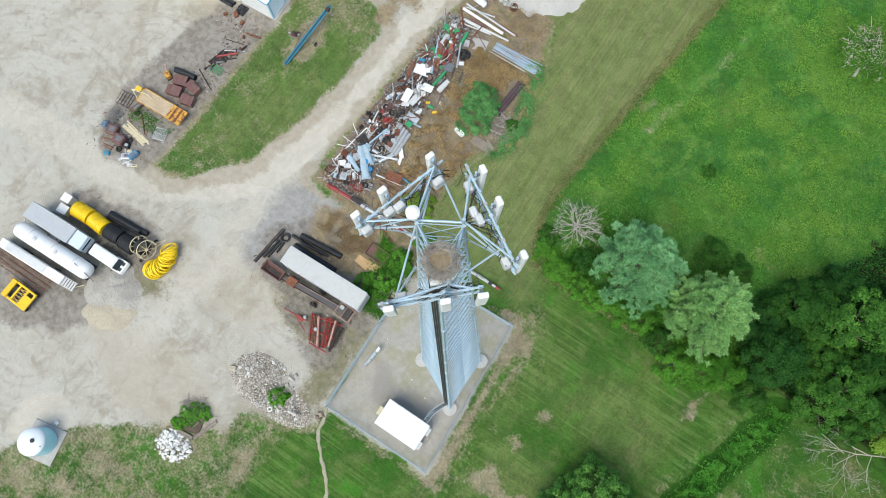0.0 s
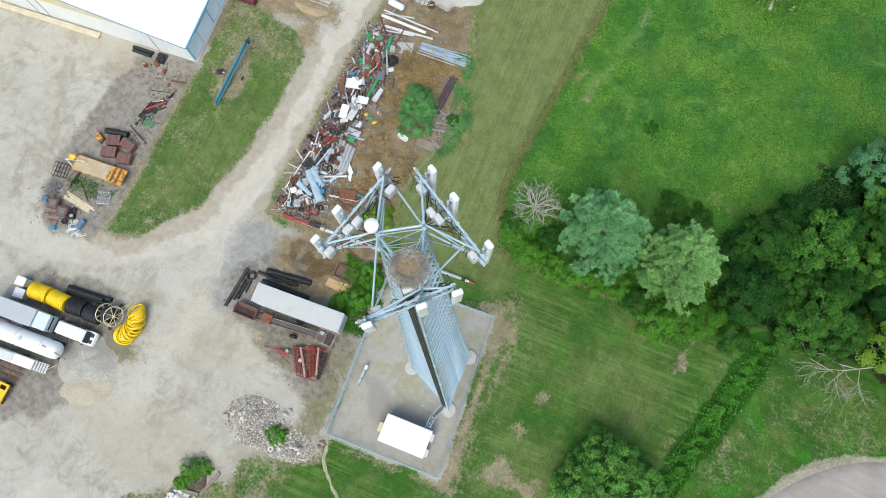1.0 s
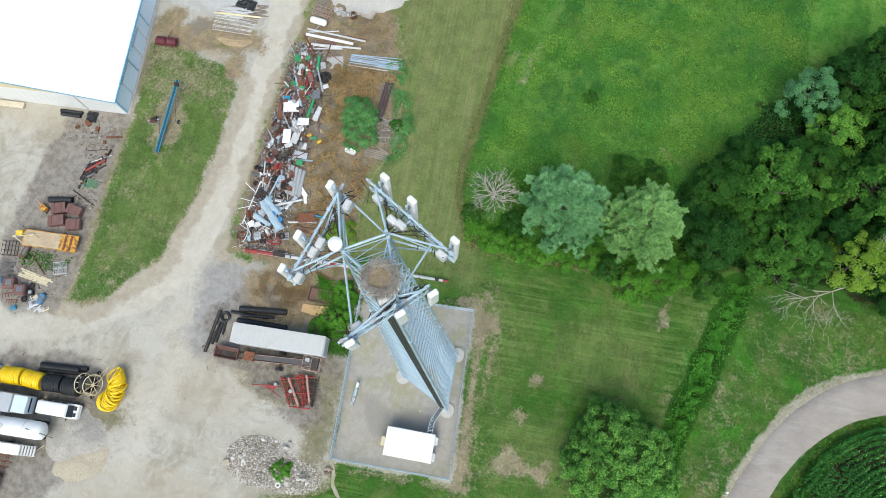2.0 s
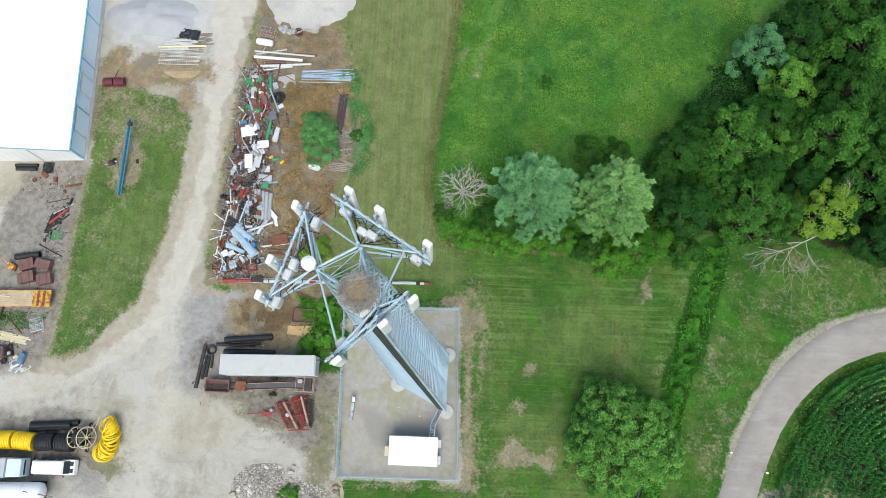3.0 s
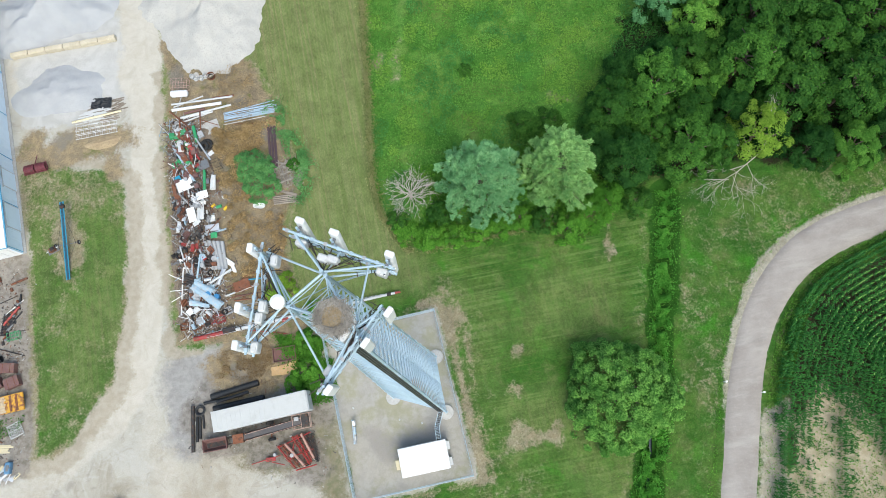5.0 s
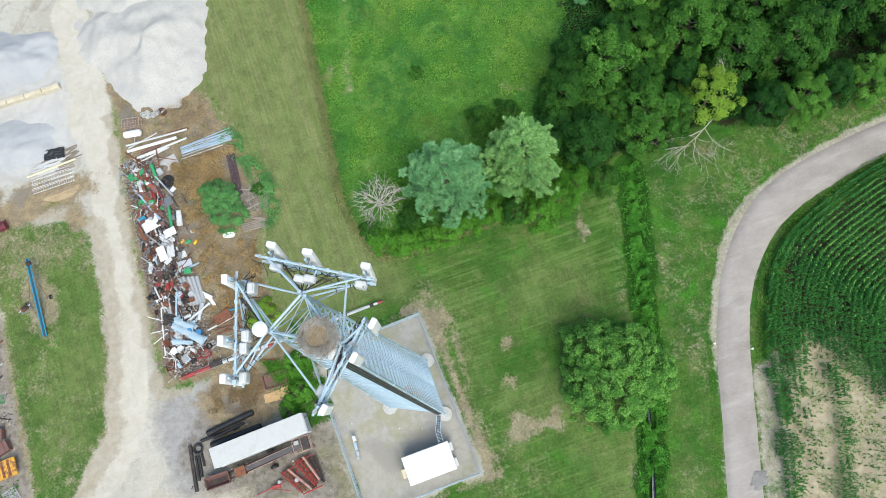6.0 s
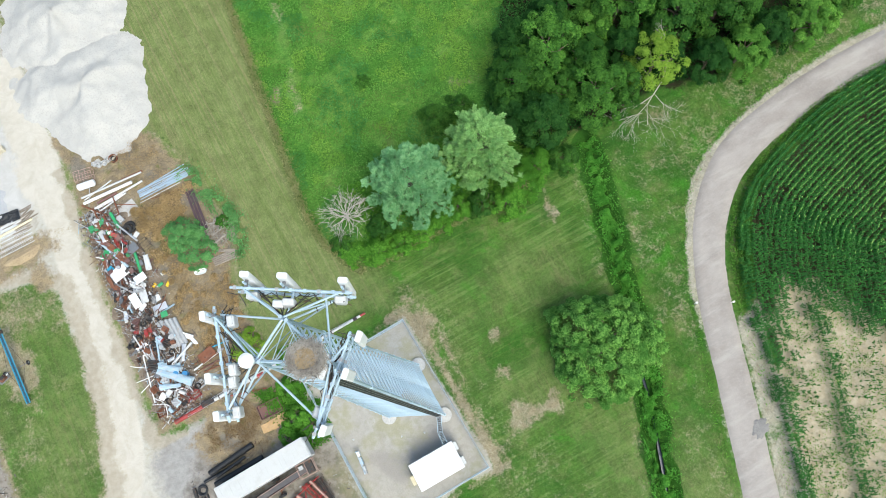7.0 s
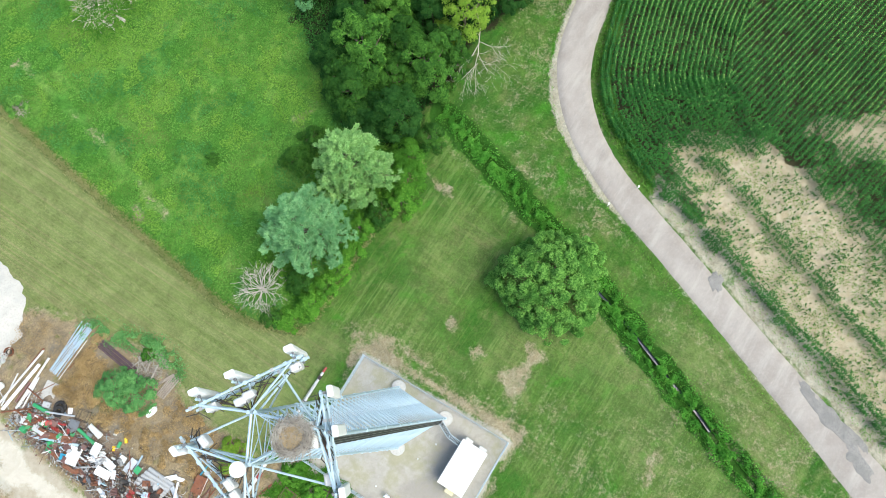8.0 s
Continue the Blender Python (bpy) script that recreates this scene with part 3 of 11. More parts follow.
def ground_material():
    n = Nodes("ground_cover")
    f_fine, f_mid, f_wide = n.noise(7.0, 6, 0.7), n.noise(1.2, 5, 0.65), n.noise(0.16, 4)
    speck = n.noise(22, 3, 0.7)
    ragged = n.math("SUBTRACT", n.noise(2.2, 6, 0.75), 0.5)
    torn = n.math("MULTIPLY", 1.5, n.math("SUBTRACT", n.math("ADD", n.noise(3.2, 7, 0.75), n.noise(0.85, 5, 0.7)), 1.0))

    def mask(name, k=0.9, lo=0.38, hi=0.62, ragged=ragged):
        a = n.attr(name)
        fringe = n.math("MULTIPLY", n.math("MULTIPLY", a, n.math("SUBTRACT", 1.0, a)), 4 * k)
        return n.ramp(n.math("ADD", a, n.math("MULTIPLY", fringe, ragged)), lo, hi)

    # mown lawn
    lawn = n.mix(n.ramp(f_wide, 0.35, 0.65), (0.056, 0.150, 0.024), (0.098, 0.190, 0.036))
    lawn = n.mix(n.ramp(f_mid, 0.42, 0.66, 0, 0.55), lawn, (0.034, 0.132, 0.018))
    lawn = n.mix(n.ramp(n.noise(0.36, 6, 0.7, None, 0.5), 0.48, 0.70, 0, 0.75), lawn, n.mix(f_fine, (0.14, 0.195, 0.06), (0.20, 0.205, 0.09)))
    lawn = n.mix(n.ramp(f_fine, 0.5, 0.72, 0, 0.45), lawn, (0.13, 0.225, 0.055))
    stripes = n.noise(0.5, 4, 0.6, (0.08, 1.5, 1.0, 0.10))
    lawn = n.mix(n.math("MULTIPLY", n.ramp(stripes, 0.50, 0.60, 0, 0.6), n.ramp(n.noise(0.11, 3), 0.42, 0.60)), lawn, (0.030, 0.106, 0.017))
    lawn = n.mix(n.math("MULTIPLY", n.attr("mown"), n.ramp(n.noise(1.5, 4, 0.6, (0.05, 1.6, 1.0, 0.16)), 0.55, 0.66, 0, 0.4)), lawn, (0.15, 0.235, 0.055))
    mown = n.math("MULTIPLY", n.ramp(n.noise(1.0, 3, 0.55, (0.040, 2.4, 1.0, 0.13)), 0.50, 0.58, 0, 0.72), n.math("MULTIPLY", n.attr("mown"), n.ramp(n.noise(0.15, 4, 0.6), 0.40, 0.56)))
    lawn = n.mix(mown, lawn, n.mix(f_fine, (0.125, 0.225, 0.052), (0.170, 0.245, 0.078)))
    lawn = n.mix(n.ramp(n.noise(0.24, 5, 0.6, None, 0.6), 0.54, 0.68, 0, 0.7), lawn, (0.062, 0.225, 0.022))
    olive = n.mix(n.ramp(n.noise(1.5, 6, 0.7, (1.7, 0.06, 1, 0.03)), 0.36, 0.68), (0.185, 0.240, 0.078), (0.250, 0.280, 0.116))
    olive = n.mix(n.ramp(f_fine, 0.45, 0.7, 0, 0.6), olive, (0.116, 0.188, 0.042))
    olive = n.mix(n.ramp(n.noise(1.0, 4, 0.6, (2.3, 0.018, 1, 0.03)), 0.52, 0.62, 0, 0.55), olive, n.mix(f_fine, (0.30, 0.285, 0.145), (0.25, 0.235, 0.11)))
    lawn = n.mix(n.attr("dry"), lawn, olive)
    # meadow of broad-leaved weeds
    mead = n.mix(n.ramp(f_wide, 0.35, 0.65), (0.094, 0.265, 0.042), (0.178, 0.335, 0.066))
    mead = n.mix(n.ramp(f_mid, 0.45, 0.7, 0, 0.7), mead, (0.048, 0.165, 0.026))
    mead = n.mix(n.ramp(f_fine, 0.48, 0.68, 0, 0.8), mead, (0.030, 0.105, 0.020))
    mead = n.mix(n.ramp(n.noise(0.13, 5, 0.6, None, 0.7), 0.52, 0.70, 0, 0.6), mead, n.mix(f_fine, (0.19, 0.225, 0.075), (0.15, 0.25, 0.06)))
    c = n.mix(mask("meadow", 0.5), lawn, mead)
    # ground below rank weeds; the shade between the plants is in its dark green
    c = n.mix(mask("lush"), c, n.mix(f_fine, (0.020, 0.080, 0.012), (0.050, 0.150, 0.020)))
    # field soil, pale in thin crop; under full rows their shade is painted in
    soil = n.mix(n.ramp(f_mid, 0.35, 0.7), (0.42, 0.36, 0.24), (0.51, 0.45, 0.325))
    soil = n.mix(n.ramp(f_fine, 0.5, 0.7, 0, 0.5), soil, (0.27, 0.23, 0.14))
    soil = n.mix(mask("pale_soil"), n.mix(f_mid, (0.070, 0.066, 0.036), (0.045, 0.046, 0.024)), soil)
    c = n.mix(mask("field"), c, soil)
    # bare earth
    earth = n.mix(n.ramp(f_mid, 0.35, 0.65), (0.36, 0.295, 0.195), (0.43, 0.37, 0.265))
    earth = n.mix(n.ramp(f_fine, 0.5, 0.68, 0, 0.6), earth, (0.13, 0.12, 0.05))
    c = n.mix(n.math("MULTIPLY", mask("bare", 1.0, 0.25, 0.95, torn), 0.9), c, earth)
    verge = n.mix(n.ramp(f_mid, 0.35, 0.65), (0.43, 0.385, 0.295), (0.52, 0.48, 0.395))
    c = n.mix(n.math("MULTIPLY", mask("shoulder", 1.0, 0.25, 0.95, torn), 0.9), c, verge)
    # near-black woodland floor: the shade in the gaps between crowns is painted in
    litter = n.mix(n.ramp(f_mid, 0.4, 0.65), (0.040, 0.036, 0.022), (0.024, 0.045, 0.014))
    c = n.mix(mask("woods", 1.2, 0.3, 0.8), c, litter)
    # gravel yard, with the arcs that turning wheels leave
    def arcs(cx, cy, r1, r2):
        dist = n.tree.nodes.new("ShaderNodeVectorMath")
        dist.operation = "DISTANCE"
        n.tree.links.new(n.place, dist.inputs[0])
        dist.inputs[1].default_value = (cx, cy, 0)
        d = n.math("ADD", dist.outputs["Value"], n.math("MULTIPLY", n.noise(0.12, 3), 2.4))
        rings = n.ramp(n.math("SINE", n.math("MULTIPLY", d, 4.6)), 0.1, 0.95)
        band = n.math("MULTIPLY", n.ramp(d, r1 + 0.4, r1 + 2.4), n.ramp(d, r2 + 1.2, r2 - 0.8))
        return n.math("MULTIPLY", n.math("MULTIPLY", rings, band), n.ramp(n.noise(0.30, 4, 0.6), 0.46, 0.62))

    grav = n.mix(n.ramp(f_wide, 0.38, 0.62), (0.485, 0.456, 0.385), (0.540, 0.515, 0.450))
    grav = n.mix(n.ramp(n.noise(0.20, 6, 0.62, None, 1.0), 0.47, 0.66, 0, 0.65), grav, (0.335, 0.293, 0.212))
    grav = n.mix(n.ramp(n.noise(0.28, 5, 0.6, None, 0.4), 0.48, 0.70, 0, 0.65), grav, (0.575, 0.552, 0.485))
    grav = n.mix(n.ramp(n.noise(0.75, 6, 0.7, None, 0.6), 0.54, 0.72, 0, 0.4), grav, (0.33, 0.29, 0.22))
    grav = n.mix(n.ramp(n.noise(0.42, 6, 0.62, None, 2.2), 0.50, 0.66, 0, 0.45), grav, (0.59, 0.57, 0.52))
    grav = n.mix(n.ramp(n.noise(0.31, 6, 0.66, None, 1.8), 0.53, 0.68, 0, 0.60), grav, (0.345, 0.315, 0.258))
    for spot in ((-62, 13, 3, 11), (-33, -13, 4, 12), (-50, -26, 3, 12), (-27, -30, 5, 12), (-72, -8, 6, 22), (-21, -2, 4, 11)):
        k_arc = arcs(*spot)
        grav = n.mix(n.math("MULTIPLY", k_arc, 0.34), grav, (0.36, 0.325, 0.265))
    grav = n.mix(n.ramp(f_mid, 0.5, 0.72, 0, 0.3), grav, (0.57, 0.55, 0.50))
    grav = n.mix(n.math("MULTIPLY", mask("tan", 1.0, 0.2, 0.9, torn), 0.4), grav, (0.485, 0.425, 0.325))
    weedy_shade = n.mix(n.ramp(f_mid, 0.35, 0.65), (0.150, 0.152, 0.066), (0.235, 0.205, 0.120))
    grav = n.mix(n.math("MULTIPLY", mask("weedy_shade", 0.9, 0.22, 0.90, torn), 0.85), grav, weedy_shade)
    grav = n.mix(n.math("MULTIPLY", mask("ash", 1.0, 0.2, 0.8, torn), 0.85), grav, n.mix(n.ramp(f_mid, 0.35, 0.65), (0.290, 0.282, 0.272), (0.390, 0.378, 0.360)))
    grav = n.mix(n.math("MULTIPLY", mask("track", 0.8, 0.2, 0.8), 0.8), grav, n.mix(n.ramp(n.noise(0.5, 6, 0.65, None, 0.8), 0.35, 0.65), (0.665, 0.625, 0.540), (0.585, 0.535, 0.445)))
    grav = n.mix(n.math("MULTIPLY", mask("apron", 1.0, 0.2, 0.8, torn), 0.85), grav, n.mix(n.ramp(n.noise(0.35, 6, 0.65, None, 0.8), 0.35, 0.65), (0.60, 0.595, 0.575), (0.50, 0.49, 0.465)))
    grav = n.mix(n.math("MULTIPLY", mask("margin", 1.0, 0.25, 0.9, torn), 0.7), grav, n.mix(n.ramp(f_mid, 0.35, 0.65), (0.36, 0.305, 0.215), (0.45, 0.395, 0.30)))
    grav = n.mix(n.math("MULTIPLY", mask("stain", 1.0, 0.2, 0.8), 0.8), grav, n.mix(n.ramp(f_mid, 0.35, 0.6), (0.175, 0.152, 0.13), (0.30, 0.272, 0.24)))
    grav = n.mix(n.math("MULTIPLY", n.attr("padlike"), 0.6), grav, n.mix(n.ramp(f_mid, 0.4, 0.65), (0.43, 0.41, 0.375), (0.36, 0.345, 0.325)))
    grav = n.mix(n.math("MULTIPLY", n.attr("padlike"), n.ramp(n.noise(0.30, 5, 0.65), 0.44, 0.64, 0, 0.75)), grav, n.mix(f_mid, (0.43, 0.405, 0.29), (0.34, 0.335, 0.20)))
    grav = n.mix(n.ramp(speck, 0.60, 0.72, 0, 0.16), grav, (0.23, 0.21, 0.19))
    c = n.mix(mask("gravel", 0.9, 0.22, 0.85, torn), c, grav)
    # dead weeds
    hay = n.mix(n.ramp(f_mid, 0.38, 0.62), (0.40, 0.315, 0.190), (0.29, 0.235, 0.160))
    hay = n.mix(n.ramp(f_fine, 0.46, 0.66, 0, 0.8), hay, (0.19, 0.145, 0.09))
    hay = n.mix(n.ramp(n.noise(0.45, 5, 0.6), 0.55, 0.70, 0, 0.7), hay, n.mix(f_fine, (0.11, 0.155, 0.035), (0.19, 0.19, 0.06)))
    hay = n.mix(n.ramp(n.noise(0.33, 4), 0.52, 0.68, 0, 0.8), hay, n.mix(f_fine, (0.30, 0.275, 0.235), (0.20, 0.18, 0.15)))
    c = n.mix(mask("straw", 0.9, 0.25, 0.85, torn), c, hay)
    n.bump(n.math("ADD", f_fine, n.math("MULTIPLY", speck, 0.4)), 0.6, 0.12)
    grain = n.math("ADD", n.ramp(n.noise(3.2, 7, 0.75), 0.34, 0.66, -0.13, 0.13), n.ramp(n.noise(11.0, 5, 0.75), 0.36, 0.64, -0.17, 0.17))
    grain = n.math("ADD", grain, n.ramp(n.noise(24.0, 3, 0.7), 0.36, 0.64, -0.10, 0.10))
    grain = n.math("ADD", grain, n.ramp(n.noise(0.5, 4, 0.6), 0.36, 0.64, -0.09, 0.09))
    green = n.math("SUBTRACT", 1.0, n.math("MAXIMUM", n.attr("gravel"), n.attr("field")))
    amount = n.math("ADD", 0.11, n.math("MULTIPLY", green, 1.05))
    k = n.math("MULTIPLY", n.math("SUBTRACT", 0.80, n.math("MULTIPLY", green, 0.11)), n.math("ADD", 1.0, n.math("MULTIPLY", grain, amount)))
    c = n.mix(1.0, c, k, "MULTIPLY")
    n.shader.inputs["Specular IOR Level"].default_value = 0.05
    return n.done(c, 0.95)


GROUND_MAT = ground_material()
build_ground()


def ribbon(name, pts, width, z, material, label, category, ragged=0.0, seed=1, step=1.0, crown=0.05):
    """A strip along a bent line, slightly crowned, with uneven edges."""
    p = np.array(pts, float)
    for _ in range(3):
        q = np.empty((2 * len(p) - 2, 2))
        q[0::2], q[1::2] = 0.75 * p[:-1] + 0.25 * p[1:], 0.25 * p[:-1] + 0.75 * p[1:]
        p = np.concatenate([p[:1], q, p[-1:]])
    s = np.r_[0, np.cumsum(np.hypot(*np.diff(p, axis=0).T))]
    u = np.arange(0, s[-1], step)
    c = np.stack([np.interp(u, s, p[:, 0]), np.interp(u, s, p[:, 1])], 1)
    t = np.gradient(c, axis=0)
    t /= np.hypot(*t.T)[:, None]
    nrm = np.stack([-t[:, 1], t[:, 0]], 1)
    if not isinstance(width, float):
        width = np.convolve(np.pad(np.interp(c[:, 1], [q[0] for q in width], [q[1] for q in width]), 4, "edge"), np.ones(9) / 9, "valid")
    rs = np.random.RandomState(seed)
    rows = []
    torn_edge = {side: ragged * np.convolve(rs.rand(len(c)) - 0.5, np.ones(3) / 3, "same") for side in (-1, 1)}
    for f in (-1, -0.97, -0.5, 0, 0.5, 0.97, 1):
        wob = torn_edge[1 if f > 0 else -1] if abs(f) > 0.9 else 0
        xy = c + nrm * (f * width / 2 + wob * np.sign(f) + np.zeros(len(c)))[:, None]
        zz = np.full(len(c), z + crown * (1 - f * f)) if abs(f) < 1 else np.full(len(c), -0.05)
        rows.append(np.c_[xy, zz])
    v = np.stack(rows, 1)
    n, k = v.shape[:2]
    idx = np.arange(n * k).reshape(n, k)
    faces = np.stack([idx[:-1, :-1], idx[:-1, 1:], idx[1:, 1:], idx[1:, :-1]], -1).reshape(-1, 4)[:, ::-1]
    return tagged(new(name, quads_mesh(name, v.reshape(-1, 3), faces, material, True)), label, category, kind="structure")


def road_material():
    n = Nodes("old_chip_seal")
    c = n.mix(n.ramp(n.noise(0.22, 5, 0.6), 0.35, 0.65), (0.258, 0.228, 0.205), (0.322, 0.290, 0.262))
    c = n.mix(n.ramp(n.noise(0.8, 5, 0.65, (0.16, 1, 1, 1.15)), 0.48, 0.70, 0, 0.6), c, (0.385, 0.358, 0.322))
    c = n.mix(n.ramp(n.noise(0.55, 5, 0.7, (0.2, 1, 1, 1.2)), 0.55, 0.72, 0, 0.5), c, (0.215, 0.200, 0.186))
    c = n.mix(n.ramp(n.noise(3.5, 6, 0.75), 0.45, 0.70, 0, 0.35), c, (0.40, 0.375, 0.335))
    c = n.mix(n.ramp(n.noise(18, 4, 0.7), 0.5, 0.7, 0, 0.4), c, (0.17, 0.16, 0.15))
    n.bump(n.noise(30, 4), 0.4, 0.02)
    return n.done(c, 0.9)


ROAD_MAT = road_material()
ribbon("road", ROAD, ROAD_WIDTH, 0.03, ROAD_MAT, "narrow grey chip-sealed country lane with a wide bend", "road", 0.13, 4, 0.5)


def asphalt_patch(x, y, rx, ry, turn, seed):
    """A thin skin of newer asphalt that follows the road's crown."""
    rs = np.random.RandomState(seed)
    a = np.linspace(0, 2 * math.pi, 48, endpoint=False)
    edge = 1 + 0.16 * np.sin(2 * a + seed) + 0.12 * np.sin(5 * a + 1) + 0.08 * np.sin(9 * a + 2) + 0.16 * (rs.rand(48) - 0.5)
    c, s = math.cos(math.radians(turn)), math.sin(math.radians(turn))
    rings = []
    for q in (0.02, 0.35, 0.7, 0.98, 1.0):
        u, v = rx * q * edge * np.cos(a), ry * q * edge * np.sin(a)
        X, Y = x + u * c - v * s, y + u * s + v * c
        f = np.clip(line_gap(ROAD, X, Y) / 2.2, 0, 0.98)
        rings.append(np.c_[X, Y, 0.03 + 0.05 * (1 - f * f) + (0.008 + 0.004 * (seed % 3) if q < 1 else -0.01)])
    idx = np.arange(5 * 48).reshape(5, 48)
    nxt = np.roll(idx, -1, 1)
    faces = np.stack([idx[:-1], idx[1:], nxt[1:], nxt[:-1]], -1).reshape(-1, 4)
    mat = loose("newer_asphalt", (0.195, 0.188, 0.180), (0.250, 0.240, 0.225), (0.155, 0.150, 0.146), 0.9, 0.8, 6)
    return tagged(new("road_patch", quads_mesh("road_patch", np.concatenate(rings), faces, mat, True)), "dark grey asphalt repair patch on the lane", "road patch", kind="structure")


asphalt_patch(36.6, -24.1, 1.5, 0.85, 25, 5)
asphalt_patch(28.6, -45.2, 4.2, 1.25, 75, 8)
asphalt_patch(26.6, -49.6, 2.8, 1.5, 60, 9)
asphalt_patch(30.3, -40.6, 1.5, 0.6, 70, 10)

PATH_DIRT = loose("path_dirt", (0.37, 0.34, 0.265), (0.31, 0.285, 0.20), (0.22, 0.235, 0.12), 0.95, 0.8, 8, 0.3)
ribbon("footpath", [(-11.2, -12.2), (-10.5, -14.0), (-10.3, -15.6), (-7.8, -18.0), (-5.6, -19.8), (-4.2, -22), (-2.5, -27)], 0.42, 0.06, PATH_DIRT, "narrow trodden earth path through the grass", "path", 0.4, 8, 0.25, 0.0)

# ---- radio tower ----
PIER = loose("pier_concrete", (0.50, 0.49, 0.465), (0.44, 0.43, 0.405), (0.36, 0.35, 0.33), 0.9, 0.9, 6, 0.2)
TOP = 73.0
FEET = [(2.13, -3.46), (2.14, 3.77), (-4.27, -0.31)]
HEADS = [(0.42, -0.72), (0.42, 0.72), (-0.83, 0.0)]


def leg_at(i, z):
    k = z / TOP
    return Vector((FEET[i][0] + (HEADS[i][0] - FEET[i][0]) * k, FEET[i][1] + (HEADS[i][1] - FEET[i][1]) * k, z))


def build_tower():
    tower = thing("radio_tower", "tall three-legged galvanised steel lattice radio tower on concrete piers", "tower")
    levels = [0.35]
    while levels[-1] < TOP - 1.0:
        levels.append(levels[-1] + 2.75 - 1.45 * levels[-1] / TOP)
    levels[-1] = TOP
    for i in range(3):
        bm = bmesh.new()
        add_cyl(bm, 0.95, 0.92, 0.38, n=28)
        pier = part("concrete_pier", bm, PIER, tower, "round concrete pier")
        pier.location = (*FEET[i], 0)
        for a, b in zip(range(0, 12), range(1, 13)):
            za, zb = 0.38 + (TOP - 0.38) * a / 12, 0.38 + (TOP - 0.38) * b / 12
            r = 0.125 - 0.075 * a / 12
            bar("leg", leg_at(i, za), leg_at(i, zb + 0.02), r, STEEL, tower, 10)
            bm = bmesh.new()
            add_cyl(bm, r * 1.6, r * 1.6, 0.06, n=14)
            fl = part("flange", bm, STEEL, tower)
            fl.matrix_basis = along(leg_at(i, za), leg_at(i, zb))[0]
    for j, (za, zb) in enumerate(zip(levels[:-1], levels[1:])):
        r = 0.034 - 0.016 * za / TOP
        for i in range(3):
            k = (i + 1) % 3
            bar("brace", leg_at(i, za), leg_at(k, zb), r, STEEL, tower, 6)
            bar("brace", leg_at(k, za), leg_at(i, zb), r, STEEL, tower, 6)
            bar("girt", leg_at(i, zb), leg_at(k, zb), r, STEEL, tower, 6)
    # ladder and feed lines beside the southern leg
    a, b = leg_at(0, 0.6), leg_at(0, TOP - 0.5)
    inward = Vector((-0.55, 0.18, 0))
    for k in range(2):
        o = inward * (0.45 + 0.62 * k)
        bar("ladder_rail", a + o, b + o * 0.35, 0.035, STEEL, tower, 6)
    bm = bmesh.new()
    steps = 150
    for s in range(steps):
        f = s / steps
        c = a.lerp(b, f)
        o = inward * (1 - 0.65 * f)
        m, d = along(c + o * 0.45, c + o * 1.07)
        add_cyl(bm, 0.018, 0.018, d, m, 5)
    rungs = part("ladder_rungs", bm, STEEL, tower)
    rungs["kind"] = "stuff"
    for k in range(12):
        o = Vector((-0.26 - 0.062 * k, 0.02 + 0.014 * k, 0.03 * (k % 2)))
        bar("feed_line", leg_at(0, 2.6) + o, leg_at(0, TOP - 1) + o * 0.55, 0.024, BLACK if k % 4 else STEEL_DARK, tower, 6, label="black feed line on the leg")
    return tower


TOWER = build_tower()


def add_panel(parent, at, face, height, width=0.30, depth=0.16, lean=0.0, label=""):
    """A panel antenna: a rounded upright shell with a plug end, facing an angle in degrees."""
    bm = bmesh.new()
    add_box(bm, depth, width, height, Matrix.Translation((0, 0, -height / 2)), bevel=0.05)
    ob = part("antenna_panel", bm, WHITE, parent, label)
    ob.matrix_basis = pose(*at, 0, lean, face)
    for k in (-0.3, 0.3):
        bracket = bmesh.new()
        add_box(bracket, 0.22, 0.08, 0.09, Matrix.Translation((-depth / 2 - 0.1, 0, k * height)))
        part("bracket", bracket, STEEL_DARK, ob)
    plug = bmesh.new()
    for y in (-0.08, 0.0, 0.08):
        add_cyl(plug, 0.022, 0.022, 0.12, pose(0, y, -height / 2 - 0.11), 6)
    part("connector", plug, BLACK, ob)
    return ob


